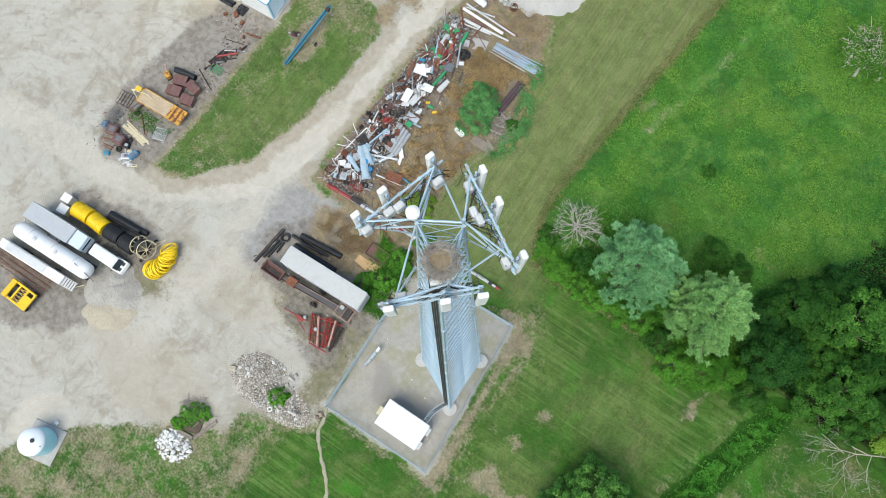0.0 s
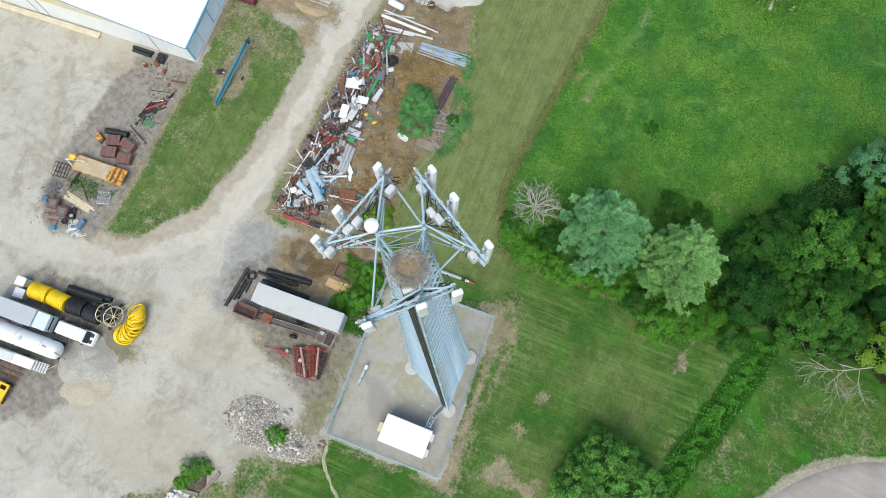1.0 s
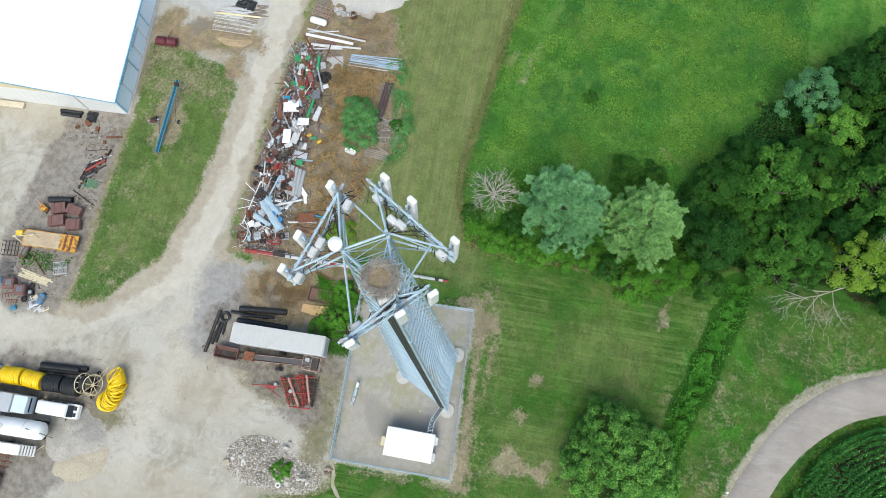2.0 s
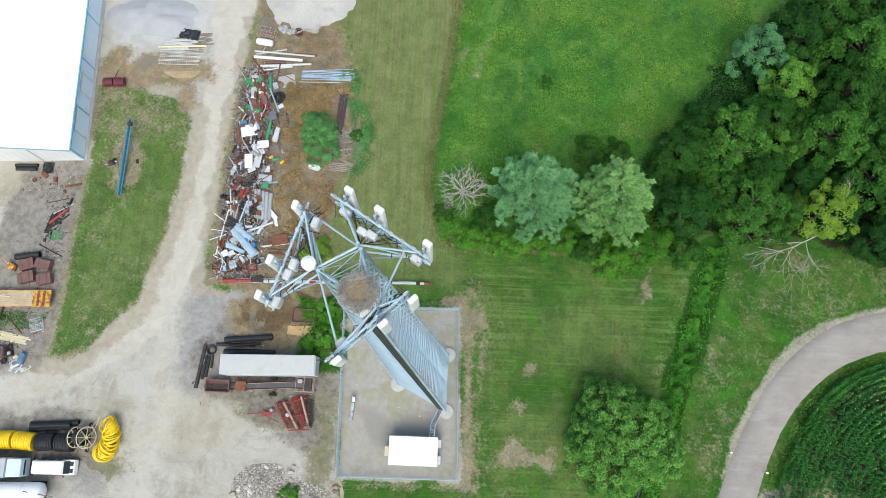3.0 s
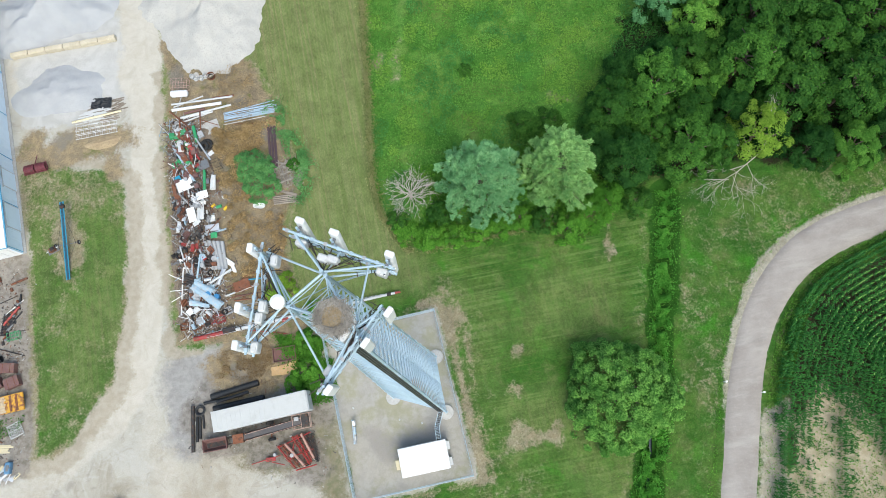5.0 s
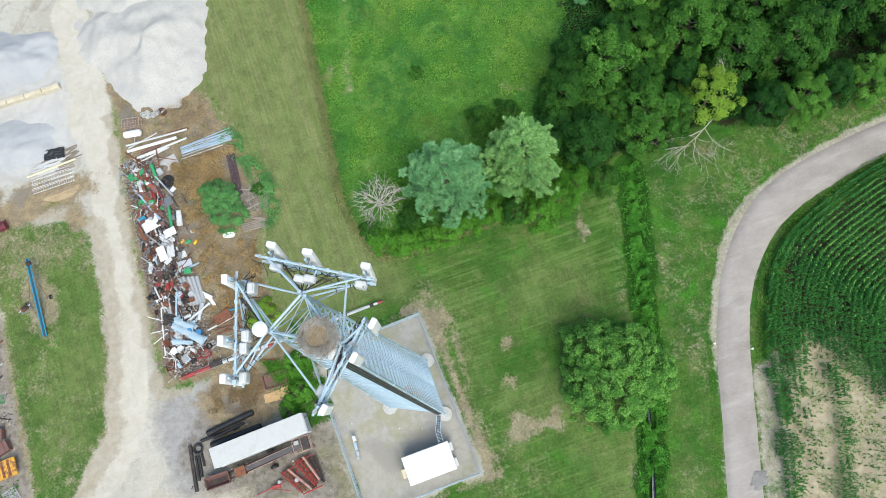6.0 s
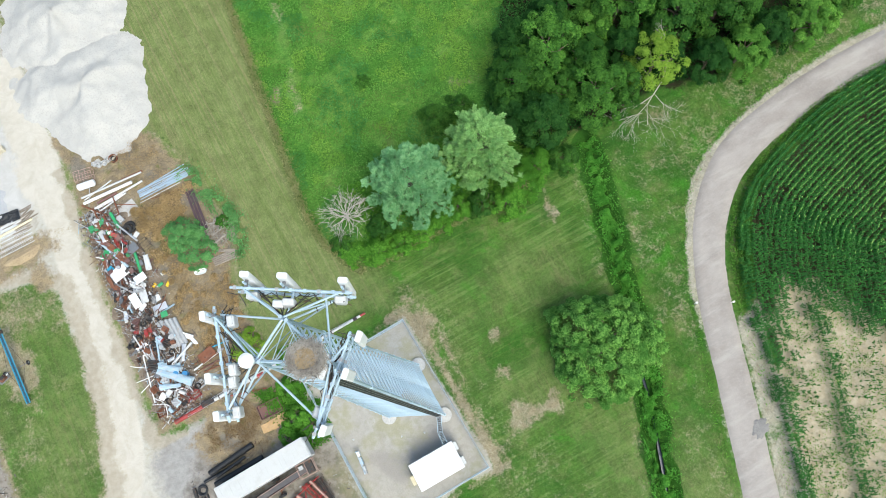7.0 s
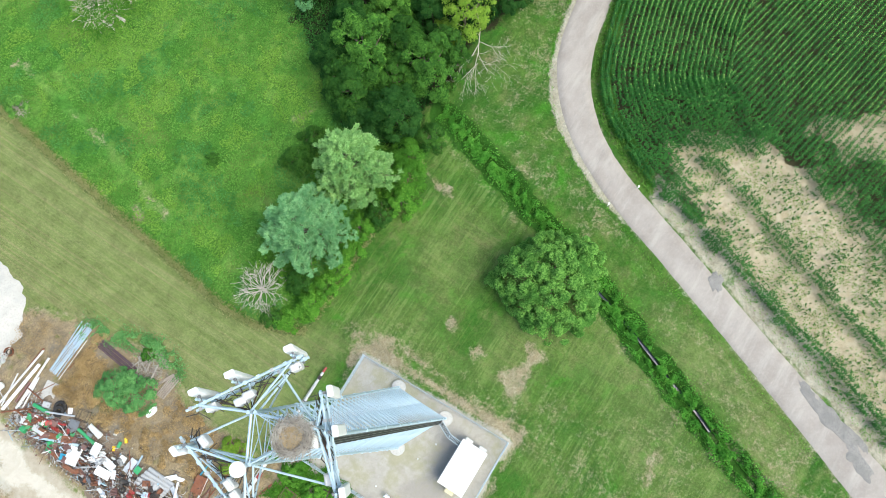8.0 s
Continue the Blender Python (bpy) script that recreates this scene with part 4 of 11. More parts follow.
def sector(hub, ra, rb, z, panels, radios, text):
    """A mount hung on a tower corner: two face rails, V arms, mast pipes, panels and radio units. Panels and radios: metres along the rail and out of it."""
    root = thing("antenna_mount", text, "antenna mount", "antenna mounts on the tower")
    a, b, hub = Vector((*ra, z)), Vector((*rb, z)), Vector((*hub, z))
    c, half = (a + b) / 2, (b - a).length / 2
    s = (b - a).normalized()
    f = Vector((s.y, -s.x, 0))
    if f.dot(c - hub) < 0:
        f = -f
    face = math.degrees(math.atan2(f.y, f.x))
    lift = Vector((0, 0, 0.42))
    for dz in (-1, 1):
        bar("face_rail", a + lift * dz, b + lift * dz, 0.042, STEEL, root, 10)
        for k in (-1, 1):
            bar("arm", hub + lift * dz, c + s * half * 0.80 * k + lift * dz, 0.036, STEEL, root, 10)
    for k in range(9):
        at = c + s * half * (-0.92 + 0.23 * k)
        for dz in (-1, 1):
            block("clamp", (0.11, 0.10, 0.11), Matrix.Translation(at + lift * dz - Vector((0, 0, 0.055))) @ Matrix.Rotation(radians(face), 4, "Z"), STEEL if k % 3 else GREY, root)
    bar("hub_post", hub - lift * 2.4, hub + lift * 1.6, 0.06, STEEL, root, 10)
    for k in (-1, 1):
        end = c + s * half * 0.80 * k
        bar("upright", end - lift * 1.2, end + lift * 1.2, 0.035, STEEL, root, 8)
        bar("lacing", hub.lerp(end, 0.15) + lift, hub.lerp(end, 0.95) - lift, 0.025, STEEL, root, 6)
        bar("brace", hub - lift * 3.6, hub.lerp(end, 0.75) - lift, 0.032, STEEL, root, 6)
        bar("lacing", end + lift, c + s * half * 0.1 * k - lift, 0.025, STEEL, root, 6)
    bar("stand_off", hub, c, 0.04, STEEL, root, 8)
    bm = bmesh.new()
    for k in range(34):
        q = RNG.uniform(-half, half)
        p = c + s * q - f * RNG.uniform(0.02, 0.25) + lift * RNG.uniform(-0.9, 0.9)
        e = p + s * RNG.uniform(-0.5, 0.5) - f * RNG.uniform(-0.1, 0.35) + lift * RNG.uniform(-1.4, 0.4)
        m, d = along(p, e)
        add_cyl(bm, 0.015, 0.015, d, m, 5)
    for k in range(10):
        m, d = along(hub + lift * RNG.uniform(-1, 1), c + s * RNG.uniform(-0.8, 0.8) * half + lift * RNG.uniform(-1, 1))
        add_cyl(bm, 0.014, 0.014, d, m, 5)
    cab = part("cabling", bm, DARK_IRON, root, "dark coaxial cable loops")
    cab["kind"] = "stuff"
    for u, off, h, wd in panels:
        at = c + s * u + f * off
        foot = c + s * u
        bar("mast_pipe", foot + f * 0.07 + Vector((0, 0, -h / 2 + 0.05)), foot + f * 0.07 + Vector((0, 0, h / 2 - 0.05)), 0.04, STEEL, root, 8)
        add_panel(root, at, face, h, wd, 0.19, 3.0, "white panel antenna")
    for u, off, dz in radios:
        rb_ = bmesh.new()
        add_box(rb_, 0.24, 0.36, 0.52, Matrix.Translation((0, 0, -0.27)), bevel=0.06)
        add_box(rb_, 0.16, 0.28, 0.05, Matrix.Translation((0, 0, 0.235)), bevel=0.02)
        ru = part("radio_unit", rb_, WHITE_WORN, root, "off-white radio unit")
        ru.matrix_basis = pose(*(c + s * u + f * off + Vector((0, 0, dz))), 0, 0, face)
    return root

Z_MOUNT = 72.5
HUBS = [(1.02, -1.02), (0.33, 0.86), (-0.95, 0.10)]
sector(HUBS[1], (-0.66, 2.45), (2.51, 0.51), Z_MOUNT, [(-1.28, 0.26, 2.2, 0.30), (-0.15, 0.26, 2.3, 0.32), (1.62, 0.24, 2.0, 0.30)], [(-0.35, -0.42, 0.2), (-0.05, -0.36, 0.25), (1.45, -0.16, -0.1), (-1.2, -0.2, 0.1)],
       "galvanised antenna mount with three white panel antennas facing northeast")
sector(HUBS[2], (-1.33, 2.15), (-2.32, -1.16), Z_MOUNT, [(-1.42, 0.18, 1.9, 0.30), (0.42, 0.22, 2.1, 0.32), (1.50, 0.20, 1.7, 0.30)], [(-1.2, -0.42, 0.2), (0.25, -0.30, 0.3), (0.6, -0.22, 0.2), (1.45, -0.1, -0.2)],
       "galvanised antenna mount with three white panel antennas facing west")
sector(HUBS[0], (-0.40, -2.72), (1.95, -0.50), Z_MOUNT, [(-1.30, 0.20, 1.6, 0.34), (0.40, 0.30, 2.3, 0.34), (1.52, 0.30, 2.0, 0.34)], [(0.62, -0.45, 0.4), (0.2, -0.40, 0.2), (-0.9, -0.2, -0.1)],
       "galvanised antenna mount with three white panel antennas facing southeast")
for p, q in (((0.33, 0.86), (-1.36, 1.95)), ((-0.95, 0.10), (-0.05, -2.45)), ((1.02, -0.9), (1.75, 0.95))):
    bar("tie_bar", (*p, Z_MOUNT), (*q, Z_MOUNT), 0.035, STEEL, TOWER, 8)
for i in range(3):
    a, b = HUBS[i], HUBS[(i + 1) % 3]
    bar("top_girt", (*a, Z_MOUNT + 0.3), (*b, Z_MOUNT + 0.3), 0.045, STEEL, TOWER, 8)
    bar("hub_strut", (*HEADS[i], TOP - 0.6), (*a, Z_MOUNT), 0.07, STEEL, TOWER, 8)


def build_dish():
    d = thing("shrouded_dish", "round white shrouded dish antenna on the tower top", "antenna")
    bm = bmesh.new()
    add_cyl(bm, 0.16, 0.22, 0.14, pose(0, 0, 0), 20)
    add_cyl(bm, 0.22, 0.22, 0.16, pose(0, 0, 0.14), 20)
    add_cyl(bm, 0.22, 0.12, 0.06, pose(0, 0, 0.30), 20)
    part("radome", bm, WHITE, d)
    bar("stub_mast", (0, 0, -0.55), (0, 0, 0.02), 0.04, STEEL, d)
    d.location = (-0.98, 0.06, 73.45)


build_dish()


def build_nest():
    """A large stick nest on the tower top: a shallow bowl of crossed sticks with finer straw inside."""
    nest = thing("bird_nest", "large round nest of dry sticks and straw on the tower top", "nest")
    rs = random.Random(3)
    bm = bmesh.new()
    for k in range(620):
        a = rs.uniform(0, 2 * math.pi)
        r = 0.33 + 0.27 * rs.random() ** 0.8
        z = 0.05 + 0.42 * rs.random() * (1.0 - abs(r - 0.5) * 1.2)
        p = Vector((r * math.cos(a), r * math.sin(a), z))
        turn = a + math.pi / 2 + rs.gauss(0, 0.55)
        L = rs.uniform(0.22, 0.62) if k % 9 else rs.uniform(0.6, 0.95)
        d = Vector((math.cos(turn), math.sin(turn), rs.gauss(0, 0.14))) * L / 2
        m, dist = along(p - d, p + d)
        w = rs.uniform(0.006, 0.013)
        add_cyl(bm, w, w * 0.6, dist, m, 4)
    ring = part("stick_ring", bm, STICKS, nest, "rim of crossed dry sticks")
    ring["kind"] = "stuff"
    bm = bmesh.new()
    add_cyl(bm, 0.30, 0.46, 0.30, pose(0, 0, -0.02), 20)
    part("bowl", bm, STICKS, nest)
    bm = bmesh.new()
    for k in range(420):
        a, r = rs.uniform(0, 2 * math.pi), 0.40 * rs.random() ** 0.5
        p = Vector((r * math.cos(a), r * math.sin(a), 0.285 + 0.05 * rs.random()))
        t = rs.uniform(0, math.pi)
        d = Vector((math.cos(t), math.sin(t), rs.gauss(0, 0.1))) * rs.uniform(0.05, 0.14)
        m, dist = along(p - d, p + d)
        add_cyl(bm, 0.005, 0.005, dist, m, 3)
    lining = part("straw_lining", bm, STRAW, nest, "pale straw lining")
    lining["kind"] = "stuff"
    nest.matrix_basis = pose(0.50, -0.66, 73.25) @ Matrix.Scale(0.90, 4)
    bar("nest_rail", (-0.1, -0.9, 73.2), (1.1, -0.4, 73.2), 0.04, STEEL, TOWER)
    bar("nest_rail", (0.2, -1.2, 73.2), (0.8, 0.0, 73.2), 0.04, STEEL, TOWER)


STRAW = loose("straw", (0.44, 0.35, 0.225), (0.36, 0.28, 0.175), (0.26, 0.20, 0.12), 0.95, 3, 15, 0.3)
build_nest()

# ---- fenced compound ----
FENCE = [(-11.85, 9.2), (3.1, 9.75), (3.95, -11.7), (-11.15, -12.0)]
MESH_WIRE = paint("fence_wire", (0.50, 0.60, 0.66), 0.5, 0.4, dirt=0.1)


def build_fence():
    fence = thing("chain_link_fence", "galvanised chain-link fence with round posts round the tower compound", "fence")
    high = 2.1
    for k in range(4):
        a, b = Vector((*FENCE[k], 0)), Vector((*FENCE[(k + 1) % 4], 0))
        n = round((b - a).length / 3.0)
        for i in range(n):
            p = a.lerp(b, i / n)
            bar("post", p, p + Vector((0, 0, high + (0.15 if i == 0 else 0.0))), 0.055 if i == 0 else 0.04, MESH_WIRE, fence, 8)
        up = Vector((0, 0, high))
        bar("top_rail", a + up, b + up, 0.032, MESH_WIRE, fence, 6)
        bar("bottom_wire", a + Vector((0, 0, 0.08)), b + Vector((0, 0, 0.08)), 0.012, MESH_WIRE, fence, 5)
        bm = bmesh.new()
        L = (b - a).length
        d = (b - a).normalized()
        q, step = -high, 0.16
        while q < L:
            for sgn in (0, 1):
                u0, u1 = max(q, 0), min(q + high, L)
                z0, z1 = u0 - q, u1 - q
                if sgn:
                    z0, z1 = high - z0, high - z1
                if u1 - u0 > 0.1:
                    m, dist = along(a + d * u0 + Vector((0, 0, z0)), a + d * u1 + Vector((0, 0, z1)))
                    add_cyl(bm, 0.006, 0.006, dist, m, 3, False)
            q += step
        fab = part("wire_fabric", bm, MESH_WIRE, fence)
        fab["kind"] = "stuff"
        for r in range(3):
            off = Vector((0, 0, high + 0.1 + 0.1 * r)) + Vector((-d.y, d.x, 0)) * (-0.1 * r)
            bar("barbed_wire", a + off, b + off, 0.008, MESH_WIRE, fence, 4)


build_fence()


def build_shelter():
    s = thing("equipment_shelter", "white-roofed prefabricated equipment shelter with wall-mounted air conditioners", "shelter")
    cx, cy, lx, ly, h = -1.65, -8.42, 5.9, 3.35, 2.9
    m = pose(cx, cy, 0, 0, 0, 0.6)
    base = shaped("plinth", (lx + 0.2, ly + 0.2, 0.15), m, CONCRETE, s)
    shaped("wall", (lx, ly, h - 0.15), m @ pose(0, 0, 0.15), WHITE_WORN, s, "off-white aggregate wall", 0.02)
    bm = bmesh.new()
    add_box(bm, lx + 0.16, ly + 0.16, 0.16, bevel=0.03)
    add_box(bm, lx - 0.1, ly - 0.1, 0.04, pose(0, 0, 0.155), bevel=0.01)
    roof = part("roof", bm, WHITE, s, "flat white roof slab")
    roof.matrix_basis = m @ pose(0, 0, h)
    for x, y, w, d, z0, hh in ((-lx / 2 - 0.32, -0.15, 0.62, 1.15, 0.7, 1.7), (lx / 2 + 0.24, 0.95, 0.44, 1.0, 0.7, 1.6), (lx / 2 + 0.24, -1.0, 0.44, 1.0, 0.7, 1.6)):
        ac = shaped("air_conditioner", (w, d, hh), m @ pose(x, y, z0), CREAM if x < 0 else WHITE_WORN, s, "wall-mounted air conditioner", 0.03)
        for q in range(6):
            shaped("louvre", (w * 0.9, 0.03, 0.05), pose(0, -d / 2 - 0.012, 0.25 + 0.15 * q), GREY, ac, "", 0.005)
    door = shaped("door", (0.95, 0.06, 2.05), m @ pose(1.4, -ly / 2 - 0.03, 0.2), GREY, s, "grey steel door", 0.01)
    bar("handle", (0.35, -0.06, 1.0), (0.35, -0.06, 1.14), 0.02, STEEL_DARK, door)
    for k in range(2):
        bar("vent_pipe", m @ Vector((-1.0 + 0.5 * k, ly / 2 + 0.1, 0.4)), m @ Vector((-1.0 + 0.5 * k, ly / 2 + 0.1, 3.3)), 0.04, STEEL, s)


build_shelter()


def build_ice_bridge():
    b = thing("cable_bridge", "dark grating cable bridge between the shelter and the tower leg", "cable bridge")
    pts = [Vector((0.55, -6.7, 2.75)), Vector((0.62, -5.1, 2.75)), Vector((1.45, -3.3, 2.75))]
    for p, q in zip(pts[:-1], pts[1:]):
        side = Vector((-(q - p).y, (q - p).x, 0)).normalized() * 0.28
        for k in (-1, 1):
            bar("rail", p + side * k, q + side * k, 0.03, STEEL, b, 6)
        n = 9
        for i in range(n):
            c = p.lerp(q, (i + 0.5) / n)
            bar("rung", c - side, c + side, 0.02, STEEL, b, 5)
        for k in range(6):
            o = side * (-0.7 + 0.28 * k)
            bar("feed_line", p + o + Vector((0, 0, -0.1)), q + o + Vector((0, 0, -0.1)), 0.03, BLACK, b, 6)
    for p in pts[:2]:
        bar("post", (p.x, p.y, 0), (p.x, p.y, 2.8), 0.05, STEEL, b, 8)


build_ice_bridge()


def build_utility_rack():
    r = thing("utility_rack", "steel rack with white and pale blue metal boxes inside the compound", "electrical rack")
    for y in (-1.4, 0.0, 1.4):
        bar("post", (0, y, 0), (0, y, 1.7), 0.05, STEEL, r, 8)
    for z in (0.7, 1.4):
        bar("strut", (0, -1.5, z), (0, 1.5, z), 0.03, STEEL, r, 6)
    shaped("meter_box", (0.34, 0.62, 0.9), pose(0.18, 1.05, 0.6), WHITE, r, "white meter box", 0.03)
    shaped("panel_box", (0.30, 0.95, 0.8), pose(0.16, 0.1, 0.6), LIGHT_BLUE, r, "pale blue panel box", 0.03)
    shaped("switch_box", (0.28, 0.5, 0.7), pose(0.15, -0.85, 0.6), WHITE_WORN, r, "white switch box", 0.03)
    shaped("base_box", (0.42, 0.5, 0.5), pose(-0.05, -1.35, 0), GREY, r, "", 0.03)
    r.matrix_basis = pose(-9.95, -3.55, 0, 0, 0, -3)


build_utility_rack()
for x, y in ((-9.6, -0.6), (-4.0, -3.2), (-1.2, -4.2), (-11.3, 3.4)):
    rock = bmesh.new()
    bmesh.ops.create_icosphere(rock, subdivisions=1, radius=0.16)
    for v in rock.verts:
        v.co *= RNG.uniform(0.7, 1.15)
    ob = tagged(part("stone", rock, WHITE_WORN), "small pale stone lying on the gravel", "stone")
    ob.location = (x, y, 0.08)


# ---- delineators by the lane ----
for x, y in ((38.0, -6.7), (42.3, -8.9)):
    d = thing("marker_post", "short white marker post beside the lane", "marker post", "marker posts")
    bar("stake", (0, 0, -0.1), (0, 0, 1.0), 0.05, WHITE, d, 8)
    shaped("cap", (0.30, 0.24, 0.16), pose(0, 0, 0.98), WHITE, d, "", 0.04)
    d.location = (x, y, 0)

# ---- metal shed building ----
def build_building():
    b = thing("metal_building", "large metal farm building with a white roof and pale blue walls", "building")
    b.matrix_basis = pose(-50.75, 28.65, 0, 0, 0, 3.1)
    wide, long, eave, ridge = 44.0, 70.0, 4.6, 8.4
    half = wide / 2
    # walls: x runs west as -x, y north
    bm = bmesh.new()
    add_box(bm, 0.2, long, eave, pose(-0.1, long / 2, 0))
    part("wall_east", bm, PALE_BLUE, b, "pale blue ribbed metal wall")
    bm = bmesh.new()
    add_box(bm, wide - 0.4, 0.2, eave, pose(-half, 0.1, 0))
    part("wall_south", bm, WHITE, b, "white ribbed metal wall")
    bm = bmesh.new()
    add_box(bm, wide - 0.4, 0.2, eave, pose(-half, long - 0.1, 0))
    part("wall_north", bm, WHITE, b)
    bm = bmesh.new()
    add_box(bm, 0.2, long, eave, pose(-wide + 0.1, long / 2, 0))
    part("wall_west", bm, PALE_BLUE, b)
    for y in (0.1, long - 0.1):
        bm = bmesh.new()
        tri = [bm.verts.new(p) for p in ((-0.2, y - 0.08, eave), (-wide + 0.2, y - 0.08, eave), (-half, y - 0.08, ridge - 0.05), (-0.2, y + 0.08, eave), (-wide + 0.2, y + 0.08, eave), (-half, y + 0.08, ridge - 0.05))]
        for f in ((0, 1, 2), (5, 4, 3), (0, 3, 4, 1), (1, 4, 5, 2), (2, 5, 3, 0)):
            bm.faces.new([tri[i] for i in f])
        part("gable", bm, CREAM, b, "tan gable end")
    # roof slopes with standing seams
    slope = math.atan2(ridge - eave, half)
    run = half / math.cos(slope) + 0.35
    for k in (0, 1):
        bm = bmesh.new()
        add_box(bm, run, long + 0.7, 0.10, pose(run / 2, 0, 0))
        roof = part("roof", bm, WHITE, b, "white standing-seam metal roof slope")
        base = Matrix.Translation((-half, long / 2, ridge))
        roof.matrix_basis = base @ (Matrix.Rotation(0 if k == 0 else math.pi, 4, "Z")) @ Matrix.Rotation(slope, 4, "Y")
        bm = bmesh.new()
        add_box(bm, run, 0.05, 0.045)
        seam = bpy.data.meshes.new("seam")
        bm.to_mesh(seam)
        bm.free()
        seam.materials.append(WHITE)
        for i in range(72):
            mesh_part("seam", seam, None, roof, "", pose(run / 2, -long / 2 + 0.5 + i * (long / 71.0) * 0.985, 0.10))
    for y in (-0.36, long + 0.36):
        for k in (0, 1):
            x1 = 0.38 if k == 0 else -wide - 0.38
            m, d = along((-half, y, ridge + 0.02), (x1, y, eave - 0.06))
            bm = bmesh.new()
            add_box(bm, 0.22, 0.05, d, m)
            part("verge_trim", bm, TRIM_BLUE, b, "blue verge trim")
    bm = bmesh.new()
    add_box(bm, 0.13, long + 0.6, 0.14, pose(0.44, long / 2, eave - 0.16))
    part("gutter", bm, TRIM_BLUE, b, "blue gutter")
    for y in (0.25, 6.8, 14.0, 21.0, 28.0):
        bar("downspout", (0.40, y, eave - 0.15), (0.05, y, eave - 0.55), 0.05, TRIM_BLUE, b, 8)
        bar("downspout", (0.06, y, eave - 0.5), (0.06, y, 0.15), 0.05, TRIM_BLUE, b, 8)
    for x in (-5.6, -23.4, -25.3):
        bar("downspout", (x, -0.07, eave - 0.1), (x, -0.07, 0.1), 0.05, GREY, b, 8)
    bm = bmesh.new()
    for i in range(60):
        add_box(bm, 0.035, 0.05, eave - 0.2, pose(0.017, 0.6 + i * 1.15, 0.05))
    r = part("wall_ribs", bm, PALE_BLUE, b)
    bm = bmesh.new()
    for i in range(40):
        add_box(bm, 0.05, 0.035, eave - 0.2, pose(-0.6 - i * 1.08, -0.017, 0.05))
    part("wall_ribs", bm, WHITE, b)
    for y0, w, h in ((3.2, 3.4, 3.3), (9.2, 2.6, 3.0), (32, 3.4, 3.3)):
        door = shaped("sliding_door", (0.08, w, h), pose(0.08, y0 + w / 2, 0.08), PALE_BLUE, b, "pale blue sliding door", 0.02)
        for s in (-1, 1):
            shaped("frame", (0.10, 0.10, h + 0.1), pose(0.01, s * w / 2, 0), WHITE_WORN, door, "", 0.01)
        shaped("track", (0.12, w + 0.6, 0.12), pose(0.02, 0, h + 0.02), WHITE_WORN, door, "", 0.01)
    bm = bmesh.new()
    add_box(bm, 0.5, long, 0.10, pose(0.22, long / 2, 0))
    part("foundation_strip", bm, CONCRETE, b)
    bm = bmesh.new()
    add_box(bm, 18.0, 0.9, 0.45, pose(-24.0, -0.75, 0), bevel=0.06)
    part("concrete_ledge", bm, CREAM_STONE, b, "cream concrete ledge")


TRIM_BLUE = paint("trim_blue", (0.10, 0.36, 0.55), 0.5, dirt=0.1)
CREAM_STONE = loose("cream_concrete", (0.58, 0.52, 0.40), (0.50, 0.44, 0.33), (0.42, 0.37, 0.28), 0.9, 0.8, 6, 0.3)
build_building()

# ---- plants ----
LEAF_FOREST = leafy("broad_leaves", (0.020, 0.082, 0.013), (0.076, 0.190, 0.028), (0.015, 0.062, 0.011), 0.6, 0.15, 0.06)
LEAF_TEAL = leafy("teal_leaves", (0.062, 0.190, 0.074), (0.150, 0.340, 0.140), (0.048, 0.150, 0.058), 0.7, 0.2, 0.05)
LEAF_OLIVE = leafy("olive_leaves", (0.042, 0.155, 0.022), (0.275, 0.540, 0.115), (0.036, 0.130, 0.020), 0.6, 0.18, 0.06)
LEAF_YELLOWISH = leafy("young_leaves", (0.150, 0.285, 0.030), (0.330, 0.500, 0.070), (0.115, 0.235, 0.026), 0.6, 0.25, 0.06)
LEAF_PINE = leafy("pine_needles", (0.165, 0.370, 0.115), (0.400, 0.640, 0.240), (0.135, 0.310, 0.100), 0.9, 0.28, 0.03)
LEAF_SPRUCE = leafy("blue_needles", (0.135, 0.355, 0.150), (0.335, 0.600, 0.285), (0.110, 0.295, 0.125), 0.9, 0.28, 0.03)
LEAF_WEED = leafy("weed_leaves", (0.055, 0.190, 0.020), (0.165, 0.380, 0.048), (0.029, 0.112, 0.011), 0.6, 0.25, 0.05)
LEAF_MEADOW = leafy("meadow_leaves", (0.073, 0.237, 0.032), (0.270, 0.502, 0.112), (0.060, 0.200, 0.028), 0.6, 0.25, 0.05)
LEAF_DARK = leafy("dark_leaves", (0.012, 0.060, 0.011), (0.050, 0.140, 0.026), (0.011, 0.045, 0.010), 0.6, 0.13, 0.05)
LEAF_DITCH = leafy("ditch_leaves", (0.052, 0.235, 0.026), (0.210, 0.520, 0.080), (0.034, 0.150, 0.018), 0.6, 0.25, 0.05)
LEAF_MIXED = leafy("mixed_leaves", (0.025, 0.098, 0.014), (0.110, 0.262, 0.038), (0.020, 0.076, 0.012), 0.6, 0.15, 0.06)
LEAF_BRIGHT = leafy("bright_leaves", (0.058, 0.182, 0.024), (0.195, 0.400, 0.064), (0.046, 0.142, 0.020), 0.6, 0.2, 0.06)
LEAF_YOUNG = leafy("young_grass", (0.100, 0.270, 0.035), (0.200, 0.380, 0.070), (0.070, 0.200, 0.025), 0.6, 0.25, 0.05)
LEAF_CORN = leafy("maize_leaves", (0.018, 0.108, 0.018), (0.095, 0.320, 0.056), (0.018, 0.100, 0.018), 0.40, 0.2, 0.16)
LEAF_BUSH = leafy("bush_leaves", (0.066, 0.215, 0.062), (0.215, 0.450, 0.150), (0.050, 0.165, 0.046), 0.7, 0.2, 0.05)
